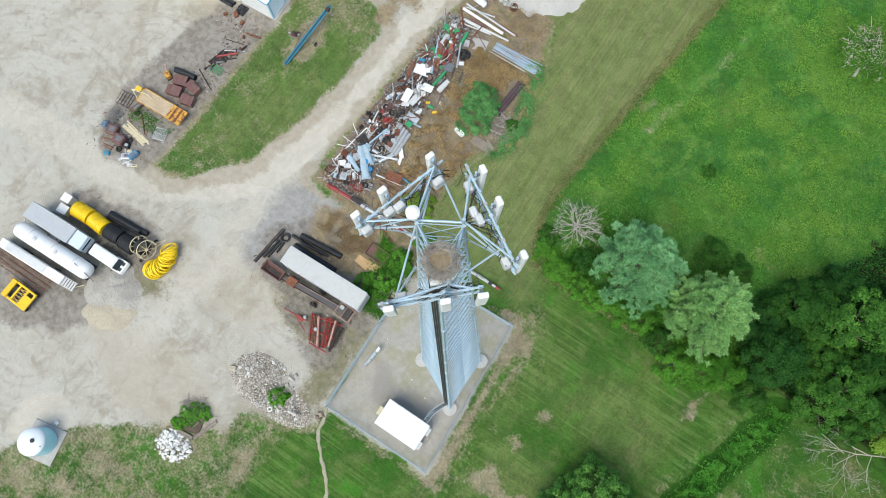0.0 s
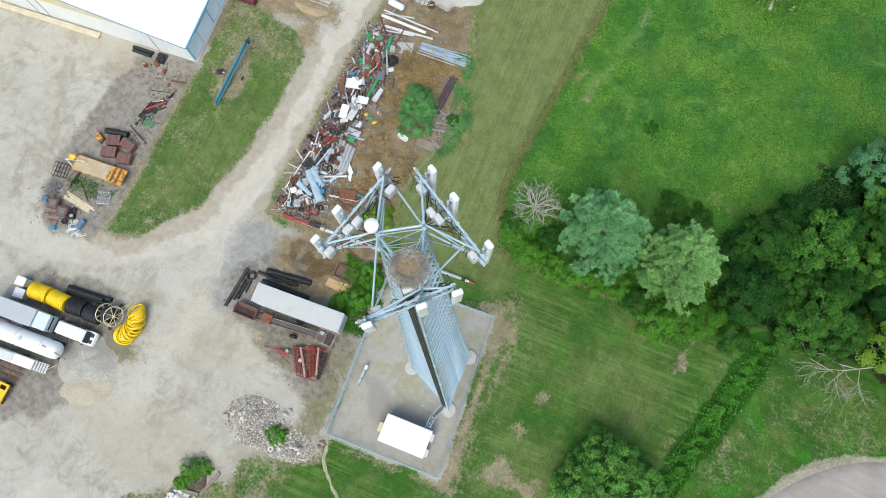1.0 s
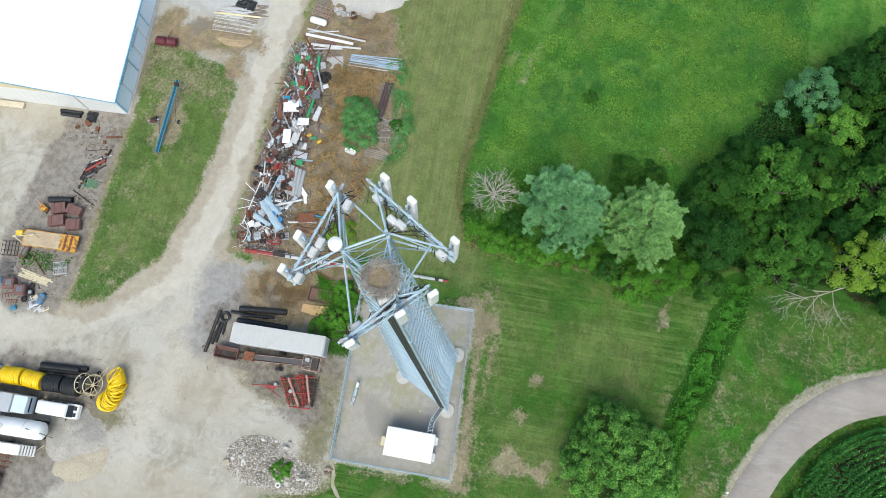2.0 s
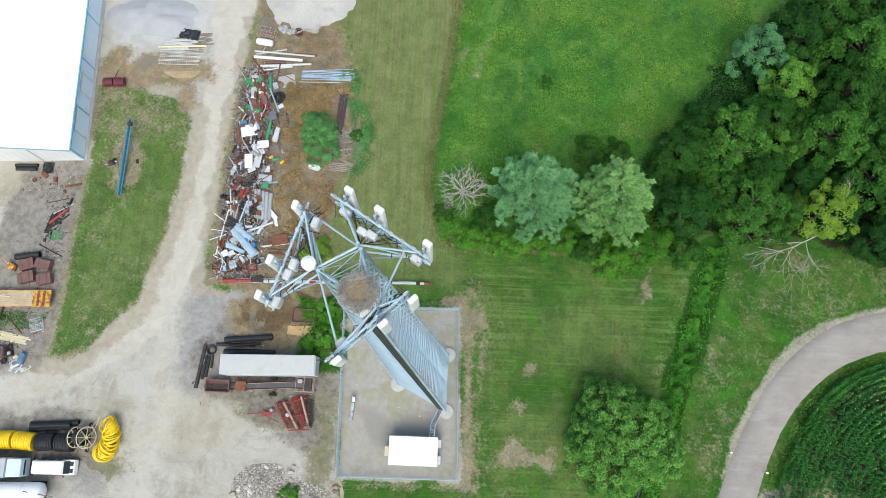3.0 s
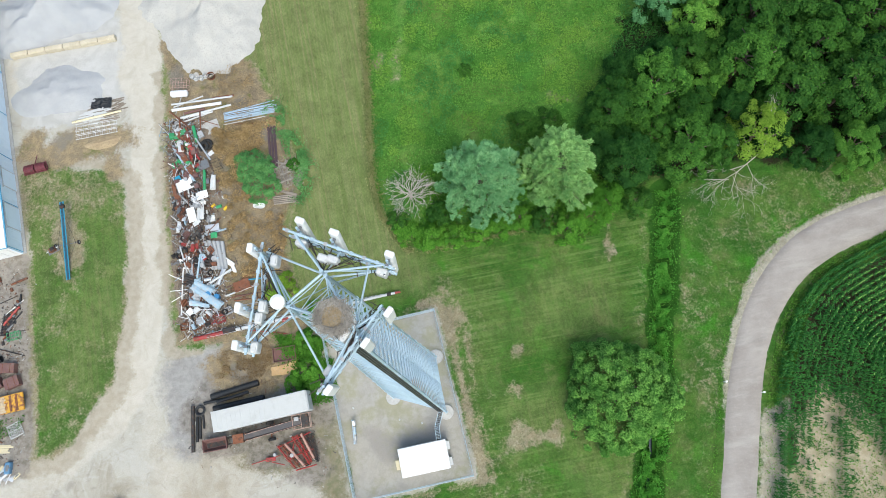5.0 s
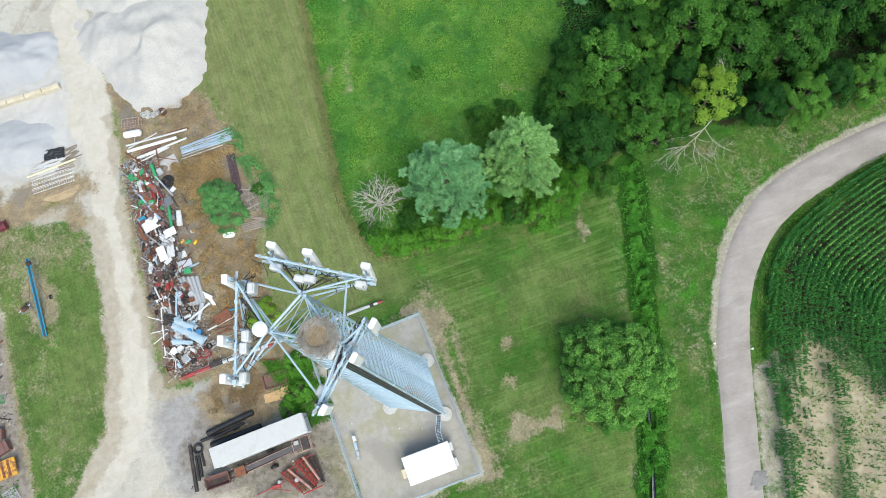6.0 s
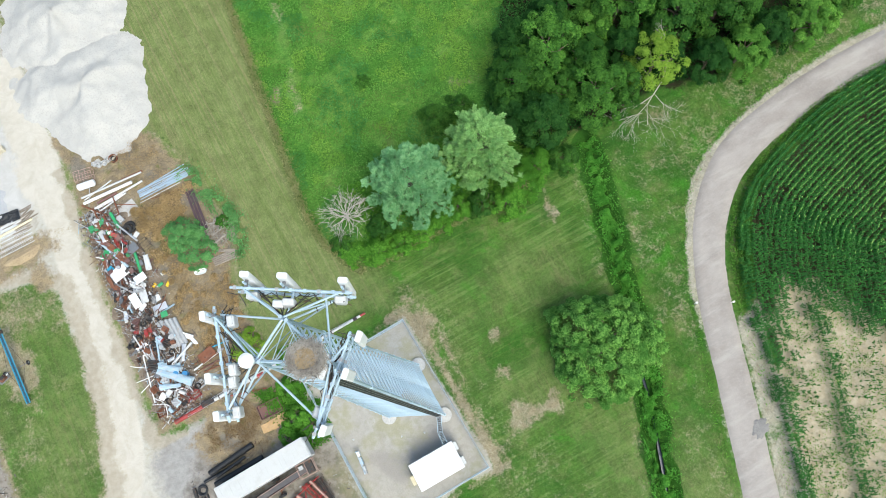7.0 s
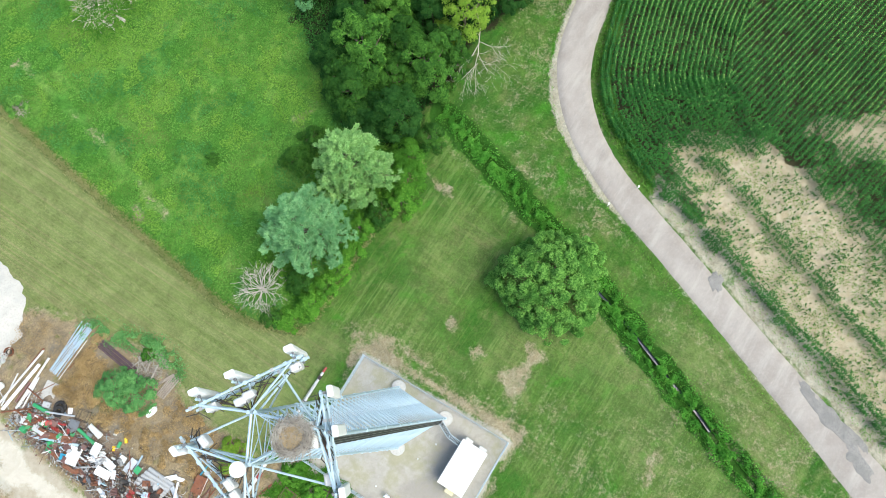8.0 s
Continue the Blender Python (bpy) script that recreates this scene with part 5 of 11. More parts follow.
LEAF_WHORL = leafy("maize_whorls", (0.140, 0.320, 0.062), (0.330, 0.520, 0.140), (0.120, 0.290, 0.055), 0.5, 0.25, 0.1)


def leaf_cards(P, N, size, rs, aspect=1.6, flop=0.5):
    """Small folded leaves (two quads) at points P that face about N. Returns corners and quads."""
    n = len(P)
    N = N + flop * rs.randn(n, 3)
    N /= np.linalg.norm(N, axis=1, keepdims=True) + 1e-9
    A = np.cross(N, rs.randn(n, 3))
    A /= np.linalg.norm(A, axis=1, keepdims=True) + 1e-9
    B = np.cross(N, A)
    L = (size * (0.65 + 0.7 * rs.rand(n)))[:, None]
    W = L / aspect
    tip, base = P + A * L * 0.5, P - A * L * 0.5
    l = P + B * W * 0.5 + N * W * 0.18
    r = P - B * W * 0.5 + N * W * 0.18
    v = np.stack([base, l, tip, r], 1).reshape(-1, 3)
    q = np.arange(4 * n).reshape(n, 4)
    return v, np.concatenate([q[:, [0, 1, 2]], q[:, [0, 2, 3]]])


def trunk_mesh(h, r, limbs, rs, spread, top=0.55, lean=0.0):
    """A tapered trunk with bent limbs."""
    bm = bmesh.new()
    pts = [Vector((0, 0, -0.2))]
    for k in range(1, 6):
        pts.append(Vector((lean * k / 5 + 0.12 * rs.randn() * k / 5, 0.12 * rs.randn() * k / 5, h * top * k / 5)))
    for k in range(5):
        m, d = along(pts[k], pts[k + 1])
        add_cyl(bm, r * (1 - 0.12 * k), r * (1 - 0.12 * (k + 1)), d, m, 8)
    for k in range(limbs):
        a = 2 * math.pi * (k + rs.rand() * 0.6) / limbs
        z = h * (0.25 + 0.3 * rs.rand())
        p = Vector((lean * z / (h * top), 0, z))
        e1 = p + Vector((math.cos(a) * spread * 0.4, math.sin(a) * spread * 0.4, h * 0.18))
        e2 = p + Vector((math.cos(a + 0.3) * spread * 0.55, math.sin(a + 0.3) * spread * 0.55, h * (0.20 + 0.10 * rs.rand())))
        for u, w, r1, r2 in ((p, e1, r * 0.5, r * 0.32), (e1, e2, r * 0.32, r * 0.1)):
            m, d = along(u, w)
            add_cyl(bm, r1, r2, d, m, 6)
    me = bpy.data.meshes.new("trunk")
    bm.to_mesh(me)
    bm.free()
    me.materials.append(BARK)
    return me


def crown_mesh(h, rad, seed, clumps, leaves, leaf, material, low=0.35, clump_r=0.26):
    """A broad crown: leafy bouquets spread over an uneven dome, dark gaps between them, and a sparser inner layer."""
    rs = np.random.RandomState(seed)
    inner = clumps // 4
    total = clumps + inner
    k = np.arange(clumps)
    az = np.r_[2.39996 * k + 0.5 * rs.randn(clumps), rs.rand(inner) * 6.283]
    up = np.r_[1 - (k + 0.5) / clumps * 1.12 + 0.05 * rs.randn(clumps), 1 - 0.6 * rs.rand(inner) ** 1.4]
    up = np.clip(up, -0.15, 1.0)
    out = np.sqrt(1 - np.clip(up, 0, 1) ** 2)
    lob = 1 + 0.10 * np.sin(3 * az + seed) + 0.06 * np.sin(5 * az + 2 * seed) + 0.07 * rs.randn(total)
    lob[clumps:] *= 0.80
    z0, z1 = h * low, h * 0.90
    body = rad * (1 - 0.75 * clump_r)
    C = np.stack([body * lob * out * np.cos(az), body * lob * out * np.sin(az), z0 + (z1 - z0) * up * (0.5 + 0.5 * lob) + 0.05 * h * rs.randn(total)], 1)
    N = np.stack([out * np.cos(az), out * np.sin(az), 0.35 + up], 1)
    N /= np.linalg.norm(N, axis=1, keepdims=True)
    R = rad * clump_r * (0.70 + 0.55 * rs.rand(total))
    t = rs.randint(0, total, leaves)
    E = rs.randn(leaves, 3) * 0.75 + N[t] * 0.8 + np.array([0, 0, 0.25])
    E /= np.linalg.norm(E, axis=1, keepdims=True)
    # sprays: leaves gather on a few shoots of each bouquet
    shoot = rs.randint(0, 9, leaves)
    sh = np.random.RandomState(seed + 1).randn(total, 9, 3)[t, shoot]
    E = E * 0.62 + 0.38 * sh / np.linalg.norm(sh, axis=1, keepdims=True) + N[t] * 0.15
    E /= np.linalg.norm(E, axis=1, keepdims=True)
    P = C[t] + E * (R[t] * (0.45 + 0.62 * rs.rand(leaves) ** 0.6))[:, None] * np.array([1, 1, 0.85])
    v, f = leaf_cards(P, E * 0.75 + N[t] * 0.25 + np.array([0, 0, 0.45]), leaf, rs, 1.7, 0.30)
    return quads_mesh("crown", v, f, material)


def tree_kind(name, label, h, rad, seed, material, clumps=70, leaves=5200, leaf=0.42, category="tree", group="", low=0.35, clump_r=0.26):
    rs = np.random.RandomState(seed)
    t = thing(name, label, category, group)
    mesh_part("trunk", trunk_mesh(h, 0.028 * h, 7, rs, rad), None, t)
    mesh_part("crown", crown_mesh(h, rad, seed, clumps, leaves, leaf, material, low, clump_r), None, t)
    return t


def pine_kind(name, label, h, rad, seed, material):
    """A pine: whorls of upswept boughs, each with side twigs that end in tufts of long needles."""
    rs = np.random.RandomState(seed)
    t = thing(name, label, "tree", "pines at the end of the tree line")
    tb = bmesh.new()
    add_cyl(tb, 0.30, 0.05, h * 0.97, pose(0, 0, -0.2), 9)
    P, D = [], []
    whorls = 13
    for w in range(whorls):
        f = w / (whorls - 1)
        z = h * (0.16 + 0.80 * f)
        reach = rad * (1.0 - f) ** 0.62 * (0.92 + 0.12 * rs.rand()) + 0.35
        n = int(9 - 3 * f)
        for b in range(n):
            a = 2 * math.pi * (b + 0.55 * rs.rand() + 0.37 * w) / n
            L = reach * (0.74 + 0.38 * rs.rand())
            rise = 0.10 + 0.35 * f + 0.1 * rs.rand()
            d = np.array([math.cos(a), math.sin(a), rise])
            p0, p1 = np.array([0, 0, z]), np.array([0, 0, z]) + d * L
            m, dist = along(p0, p1)
            add_cyl(tb, 0.055 * (1.2 - f), 0.012, dist, m, 5)
            sidew = np.array([-math.sin(a), math.cos(a), 0])
            for s in range(int(5 + 15 * L / rad)):
                u = 0.28 + 0.75 * rs.rand() ** 0.8
                k = rs.choice([-1, 1])
                out = L * (0.05 + 0.21 * min(1.0, 1.5 * (1.05 - u))) * rs.rand() + 0.05
                q = p0 + d * L * u + sidew * k * out + np.array([0, 0, 0.12 * rs.randn()])
                dirn = d * 0.9 + sidew * k * 0.75 * rs.rand() + np.array([0, 0, 0.25])
                P.append(q)
                D.append(dirn / np.linalg.norm(dirn))
    P, D = np.array(P), np.array(D)
    per = 40
    n = len(P) * per
    base = np.repeat(P, per, 0) + 0.07 * rs.randn(n, 3)
    dirs = np.repeat(D, per, 0) * 0.75 + 0.50 * rs.randn(n, 3)
    dirs[:, 2] = np.abs(dirs[:, 2]) * 0.8 + 0.05
    dirs /= np.linalg.norm(dirs, axis=1, keepdims=True)
    L = 0.42 * (0.6 + 0.7 * rs.rand(n))[:, None]
    side = np.cross(dirs, np.array([0, 0, 1.0]) + 0.35 * rs.randn(n, 3))
    side /= np.linalg.norm(side, axis=1, keepdims=True)
    wd = 0.078 * (0.7 + 0.6 * rs.rand(n))[:, None]
    v = np.stack([base - side * wd * 0.6, base + side * wd * 0.6, base + dirs * L + side * wd * 0.3, base + dirs * L - side * wd * 0.3], 1).reshape(-1, 3)
    q = np.arange(4 * n).reshape(n, 4)
    part("trunk", tb, BARK, t)
    mesh_part("crown", quads_mesh("crown", v, q, material), None, t)
    return t

# the forest edge: a few kinds of tree, set apart by size and turn
WOOD_KINDS = ((10.0, 4.4, LEAF_FOREST, 62, 12000, 0.34, 0.21), (10.5, 4.5, LEAF_MIXED, 78, 13200, 0.33, 0.19), (9.0, 4.2, LEAF_DARK, 52, 10000, 0.34, 0.23), (9.6, 4.0, LEAF_BRIGHT, 58, 11000, 0.33, 0.21))
WOOD_WORDS = ("dark green", "olive green", "deep green", "light yellowish green")
kinds = [tree_kind("tree", f"{WOOD_WORDS[k]} broad-leaved tree in the woods by the meadow", wh, wr, 21 + k, wm, wc, wl, ws, group="forest trees", low=0.22, clump_r=wq) for k, (wh, wr, wm, wc, wl, ws, wq) in enumerate(WOOD_KINDS)]
SPOTS = [(32.2, 31.2, 0.95, 0), (37.6, 32.6, 1.05, 1), (32.6, 24.4, 0.95, 2), (45.8, 33.6, 0.72, 3), (40.6, 24.6, 1.0, 1), (46.9, 42.2, 0.95, 3), (41.6, 29.0, 0.8, 0), (45.0, 38.0, 0.8, 0), (50.6, 34.2, 1.1, 1), (55.9, 46.8, 1.2, 1), (56.6, 29.2, 1.1, 0), (48.4, 28.6, 0.75, 2),
         (53.5, 40.2, 1.05, 0), (61.6, 34.8, 1.15, 1), (63.2, 27.4, 1.1, 0), (62.0, 20.0, 0.9, 3), (69, 30, 1.1, 2), (71, 19.4, 0.85, 3), (48.5, 50.0, 0.95, 2), (52.5, 53, 1.1, 0), (61, 43, 1.2, 0), (69, 39, 1.2, 1), (78, 31, 1.2, 0), (79, 22.5, 1.0, 1), (63, 54, 1.2, 2),
         (29.6, 27.6, 0.66, 2), (36.6, 27.2, 0.7, 1), (57.0, 21.0, 0.72, 2), (66.6, 20.6, 0.75, 2), (74.8, 19.6, 0.7, 3), (43.8, 46.0, 0.55, 2), (52.6, 23.8, 0.6, 2), (56.5, 36.5, 0.85, 2), (40.8, 37.6, 0.8, 2), (35.4, 36.6, 0.72, 2), (45.4, 24.2, 0.62, 0)]
placed = set()
for x, y, s, kind in SPOTS:
    m = pose(x, y, -0.1, 0, 0, RNG.uniform(0, 360)) @ Matrix.Scale(s * RNG.uniform(0.94, 1.06), 4)
    if kind not in placed:
        placed.add(kind)
        kinds[kind].matrix_basis = m
    else:
        ob = copy_thing(kinds[kind], m)
        ob.scale = (s, s, s * RNG.uniform(0.85, 1.15))
lone = tree_kind("tree", "single rounded broad-leaved tree standing on the lawn by the ditch", 9.0, 6.8, 46, LEAF_OLIVE, 290, 56000, 0.27, low=0.12, clump_r=0.105)
lone.location = (24.0, -5.6, 0)
gold = tree_kind("tree", "yellow-green young tree at the forest edge", 9.0, 4.0, 47, LEAF_YELLOWISH, 40, 7000, 0.27, clump_r=0.22)
gold.location = (49.9, 24.0, 0)
teal = tree_kind("tree", "blue-green broad-leaved tree at the meadow corner of the forest", 9.0, 3.6, 48, LEAF_TEAL, 50, 9000, 0.26, group="forest trees", clump_r=0.2)
teal.location = (42.6, 46.6, 0)
for (x, y, h, r, s, mat, text) in ((12.2, 24.6, 14.0, 5.9, 5, LEAF_SPRUCE, "tall blue-green pine with feathery boughs"), (22.4, 23.9, 14.8, 5.7, 9, LEAF_PINE, "tall pale green pine with feathery boughs")):
    pine = pine_kind("pine_tree", text, h, r, s, mat)
    pine.location = (x, y, 0)


def shrub(name, label, x, y, h, r, seed, material, leaf=0.30):
    t = tree_kind(name, label, h, r, seed, material, max(14, int(11 * r)), max(700, int(560 * r * r)), leaf * 0.85, "shrub", low=0.08, clump_r=0.30)
    t.location = (x, y, 0)
    return t


for k, (x, y, h, r, mat) in enumerate([(23.0, 17.2, 3.2, 2.6, LEAF_WEED), (26.5, 18.6, 3.4, 2.6, LEAF_WEED), (20.2, 18.8, 2.6, 2.2, LEAF_FOREST), (17.0, 20.0, 2.4, 2.0, LEAF_WEED), (20.4, 32.6, 3.2, 2.4, LEAF_MIXED), (24.0, 32.8, 2.6, 2.0, LEAF_MIXED), (10.8, 19.0, 1.5, 2.0, LEAF_WEED), (13.8, 19.2, 1.6, 1.9, LEAF_WEED), (1.0, 21.6, 1.2, 1.5, LEAF_WEED), (29.0, 20.0, 3.5, 2.6, LEAF_WEED),
                                       (33.0, 19.0, 3.0, 2.2, LEAF_FOREST), (7.6, 19.2, 2.2, 2.0, LEAF_WEED), (4.6, 19.6, 1.8, 2.2, LEAF_WEED), (2.0, 20.4, 1.5, 1.9, LEAF_WEED), (6.6, 22.5, 2.8, 2.0, LEAF_FOREST), (0.6, 23.0, 1.4, 1.6, LEAF_FOREST),
                                       (-18.0, 34.6, 2.9, 2.5, LEAF_BUSH), (-17.3, 31.5, 2.7, 2.4, LEAF_BUSH), (-16.2, 33.6, 1.8, 1.6, LEAF_BUSH), (-12.4, 33.9, 0.6, 1.0, LEAF_FOREST), (5.3, 71.9, 1.4, 1.7, LEAF_OLIVE), (-14.7, 5.2, 2.2, 1.9, LEAF_WEED), (-16.4, 3.7, 1.8, 1.6, LEAF_WEED), (-14.0, 9.0, 1.8, 1.8, LEAF_WEED), (-14.2, 3.2, 1.3, 1.5, LEAF_WEED),
                                       (-12.6, 12.8, 1.8, 1.6, LEAF_WEED), (-16.5, 16.5, 2.4, 2.2, LEAF_YELLOWISH), (-17.1, -14.6, 1.2, 1.4, LEAF_WEED), (-25.1, -22.6, 1.1, 1.6, LEAF_BRIGHT), (-23.8, -21.8, 0.8, 1.1, LEAF_WEED), (-25.6, -24.2, 0.8, 1.2, LEAF_WEED), (14.1, 43.1, 0.6, 1.1, LEAF_MIXED), (44.5, 22.0, 2.5, 2.2, LEAF_FOREST)]):
    shrub("shrub", ("bushy green shrub", "low leafy shrub", "dense green bush")[k % 3] + (" among the scrap" if x < -12 else " below the trees"), x, y, h, r, 60 + k, mat)

# ---- maize field, ditch weeds, meadow and dead wood ----
def build_maize():
    rs = np.random.RandomState(31)
    p = np.array(FIELD[:-1], float)
    for _ in range(2):
        q = np.empty((2 * len(p) - 2, 2))
        q[0::2], q[1::2] = 0.75 * p[:-1] + 0.25 * p[1:], 0.25 * p[:-1] + 0.75 * p[1:]
        p = np.concatenate([p[:1], q, p[-1:]])
    s = np.r_[0, np.cumsum(np.hypot(*np.diff(p, axis=0).T))]
    u = np.arange(0, s[-1], 0.23)
    c = np.stack([np.interp(u, s, p[:, 0]), np.interp(u, s, p[:, 1])], 1)
    t = np.gradient(c, axis=0)
    t /= np.hypot(*t.T)[:, None]
    nrm = np.stack([-t[:, 1], t[:, 0]], 1)
    pts, dirs = [], []
    for k in range(24):
        off = 0.25 + 0.76 * k
        a = c + nrm * off
        keep = inside_by(FIELD, a[:, 0], a[:, 1]) > off - 0.12
        pts.append(a[keep])
        dirs.append(t[keep])
        if k == 1:
            edge_count = sum(len(q) for q in pts)
    slope = -0.19
    for y0 in np.arange(-75, 32, 0.78):
        x = np.arange(34, 104, 0.23)
        a = np.stack([x, y0 + slope * (x - 60)], 1)
        keep = inside_by(FIELD, a[:, 0], a[:, 1]) > 0.76 * 23.5
        pts.append(a[keep])
        dirs.append(np.tile([1.0, slope], (keep.sum(), 1)))
    P, D = np.concatenate(pts), np.concatenate(dirs)
    x, y = P.T
    edge_row = np.arange(len(P)) < edge_count
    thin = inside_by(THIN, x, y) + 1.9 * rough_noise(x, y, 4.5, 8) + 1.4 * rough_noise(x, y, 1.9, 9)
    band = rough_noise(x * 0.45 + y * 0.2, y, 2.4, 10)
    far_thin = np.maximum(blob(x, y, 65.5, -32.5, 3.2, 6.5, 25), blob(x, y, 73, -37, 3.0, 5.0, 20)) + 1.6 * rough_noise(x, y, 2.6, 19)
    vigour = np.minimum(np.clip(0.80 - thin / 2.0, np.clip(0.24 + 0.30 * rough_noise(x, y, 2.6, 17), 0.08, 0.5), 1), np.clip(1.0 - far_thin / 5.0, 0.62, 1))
    deep = inside_by(FIELD, x, y) + 0.8 * rough_noise(x, y, 6.0, 14)
    strips = np.maximum.reduce([np.clip(1.25 - np.abs(deep - c0) / wd, 0, 1) for c0, wd in ((1.7, 1.4), (8.4, 1.6), (19.2, 2.8))])
    strips = strips * np.clip(1.08 + 0.5 * rough_noise(x, y, 2.2, 10), 0, 1.0)
    vigour = np.maximum.reduce([vigour, strips, np.clip(band * 1.2 - 0.35, 0, 0.6)])
    verge = (y < -11) & (inside_by(FIELD, x, y) < 0.25 + 0.8 * rough_noise(x, y, 3.0, 16))
    vigour = np.where(verge, 0.12, vigour) * (0.90 + 0.22 * np.clip(rough_noise(x, y, 1.3, 15), -1, 0.45))
    keep = (rs.rand(len(P)) < 0.03 + 0.97 * vigour) & (x < 102) & (y > -64)
    P, D, vigour, edge_row = P[keep], D[keep], vigour[keep], edge_row[keep]
    n = len(P)
    P = P + rs.randn(n, 2) * 0.03
    tall = (0.45 + 1.3 * vigour) * (0.80 + 0.4 * rs.rand(n))
    V, F, count = [], [], 0
    for leaf in range(12):
        use = (rs.rand(n) < 0.35 + 0.65 * vigour) & ((leaf < 8) | edge_row)
        m = use.sum()
        a = np.arctan2(D[use, 1], D[use, 0]) + math.pi / 2 + math.pi * leaf + rs.randn(m) * 0.75
        L = (0.19 + 0.20 * vigour[use]) * (0.65 + 0.6 * rs.rand(m))
        h = tall[use] * ((0.40 + 0.085 * leaf) if leaf < 8 else 0.08 * (leaf - 7))
        d = np.stack([np.cos(a), np.sin(a)], 1)
        w = np.stack([-np.sin(a), np.cos(a)], 1) * (0.040 + 0.022 * rs.rand(m))[:, None]
        base = P[use]
        rise, fall = 0.12 + 0.14 * rs.rand(m), 0.02 + 0.22 * rs.rand(m)
        mid, tip = base + d * (L * 0.5)[:, None], base + d * L[:, None]
        co = np.stack([np.c_[base - w * 0.7, h], np.c_[base + w * 0.7, h], np.c_[mid + w, h + rise], np.c_[mid - w, h + rise], np.c_[tip + w * 0.25, h + rise - fall], np.c_[tip - w * 0.25, h + rise - fall]], 1)
        V.append(co.reshape(-1, 3))
        i = count + 6 * np.arange(m)[:, None]
        F.append(np.concatenate([i + [0, 1, 2, 3], i + [3, 2, 4, 5]]))
        count += 6 * m
    # stalks
    r = 0.018
    co = np.stack([np.c_[P + [-r, 0], np.zeros(n)], np.c_[P + [r, 0], np.zeros(n)], np.c_[P + [r, 0], tall], np.c_[P + [-r, 0], tall]], 1)
    V.append(co.reshape(-1, 3))
    F.append(count + 4 * np.arange(n)[:, None] + [0, 1, 2, 3])
    tagged(new("maize_crop", quads_mesh("maize_crop", np.concatenate(V), np.concatenate(F), LEAF_CORN)), "green maize in rows with thin bare patches", "maize", kind="stuff")
    # pale tassels and whorls, in line along each row where the crop stands full; their pale colour also paints the
    # sunlit row tops
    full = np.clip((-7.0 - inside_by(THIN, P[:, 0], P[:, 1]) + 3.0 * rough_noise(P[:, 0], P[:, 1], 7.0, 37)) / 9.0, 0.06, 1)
    full = full * np.clip((inside_by(FIELD, P[:, 0], P[:, 1]) - 0.5) / 3, 0.15, 1) * np.where(P[:, 0] > 56, 1.0, 0.35)
    tops = np.flatnonzero((vigour > 0.6) & (rs.rand(n) < 1.1 * full))
    # each one a folded blade lying along its row
    axis = D[tops] / np.hypot(*D[tops].T)[:, None]
    yaw = rs.randn(len(tops)) * 0.35
    ax = np.stack([axis[:, 0] * np.cos(yaw) - axis[:, 1] * np.sin(yaw), axis[:, 0] * np.sin(yaw) + axis[:, 1] * np.cos(yaw), 0.25 * rs.randn(len(tops))], 1) * (0.15 + 0.06 * rs.rand(len(tops)))[:, None]
    across = np.stack([-ax[:, 1], ax[:, 0], 0 * yaw], 1)
    across *= (0.042 + 0.02 * rs.rand(len(tops)))[:, None] / np.linalg.norm(across, axis=1, keepdims=True)
    Q = np.c_[P[tops], tall[tops] * 1.08] + rs.randn(len(tops), 3) * np.array([0.025, 0.025, 0.04])
    lift = np.array([0, 0, 0.03])
    v = np.stack([Q - ax, Q + across + lift, Q + ax, Q - across + lift], 1).reshape(-1, 3)
    q = np.arange(len(v)).reshape(-1, 4)
    f = np.concatenate([q[:, [0, 2, 1]], q[:, [0, 3, 2]]])
    tagged(new("maize_whorls", quads_mesh("maize_whorls", v, f, LEAF_WHORL)), "pale tassels, young leaves and painted highlights at the tips of the maize", "maize", kind="stuff")
    return n


build_maize()


def scatter_leaves(name, label, category, X, Y, z0, z1, size, material, seed, aspect=1.6, flop=0.6):
    rs = np.random.RandomState(seed)
    n = len(X)
    P = np.stack([X, Y, ground_height(X, Y) + z0 + (z1 - z0) * rs.rand(n)], 1)
    N = np.tile([0, 0, 1.0], (n, 1))
    v, f = leaf_cards(P, N, size, rs, aspect, flop)
    return tagged(new(name, quads_mesh(name, v, f, material)), label, category, kind="stuff")


def points_in(outline, count, seed, x0, x1, y0, y1, noise_scale=3.0, need=-0.3, ragged=0.0):
    """Random places inside an outline, clumped; ragged: how far the edge strays."""
    rs = np.random.RandomState(seed)
    X, Y = x0 + (x1 - x0) * rs.rand(count), y0 + (y1 - y0) * rs.rand(count)
    keep = (inside_by(outline, X, Y) + ragged * (rough_noise(X, Y, 1.4, seed + 7) + 0.5 * rs.randn(count)) > 0.2) & (rough_noise(X, Y, noise_scale, seed) + 0.5 * rs.rand(count) > need)
    return X[keep], Y[keep]


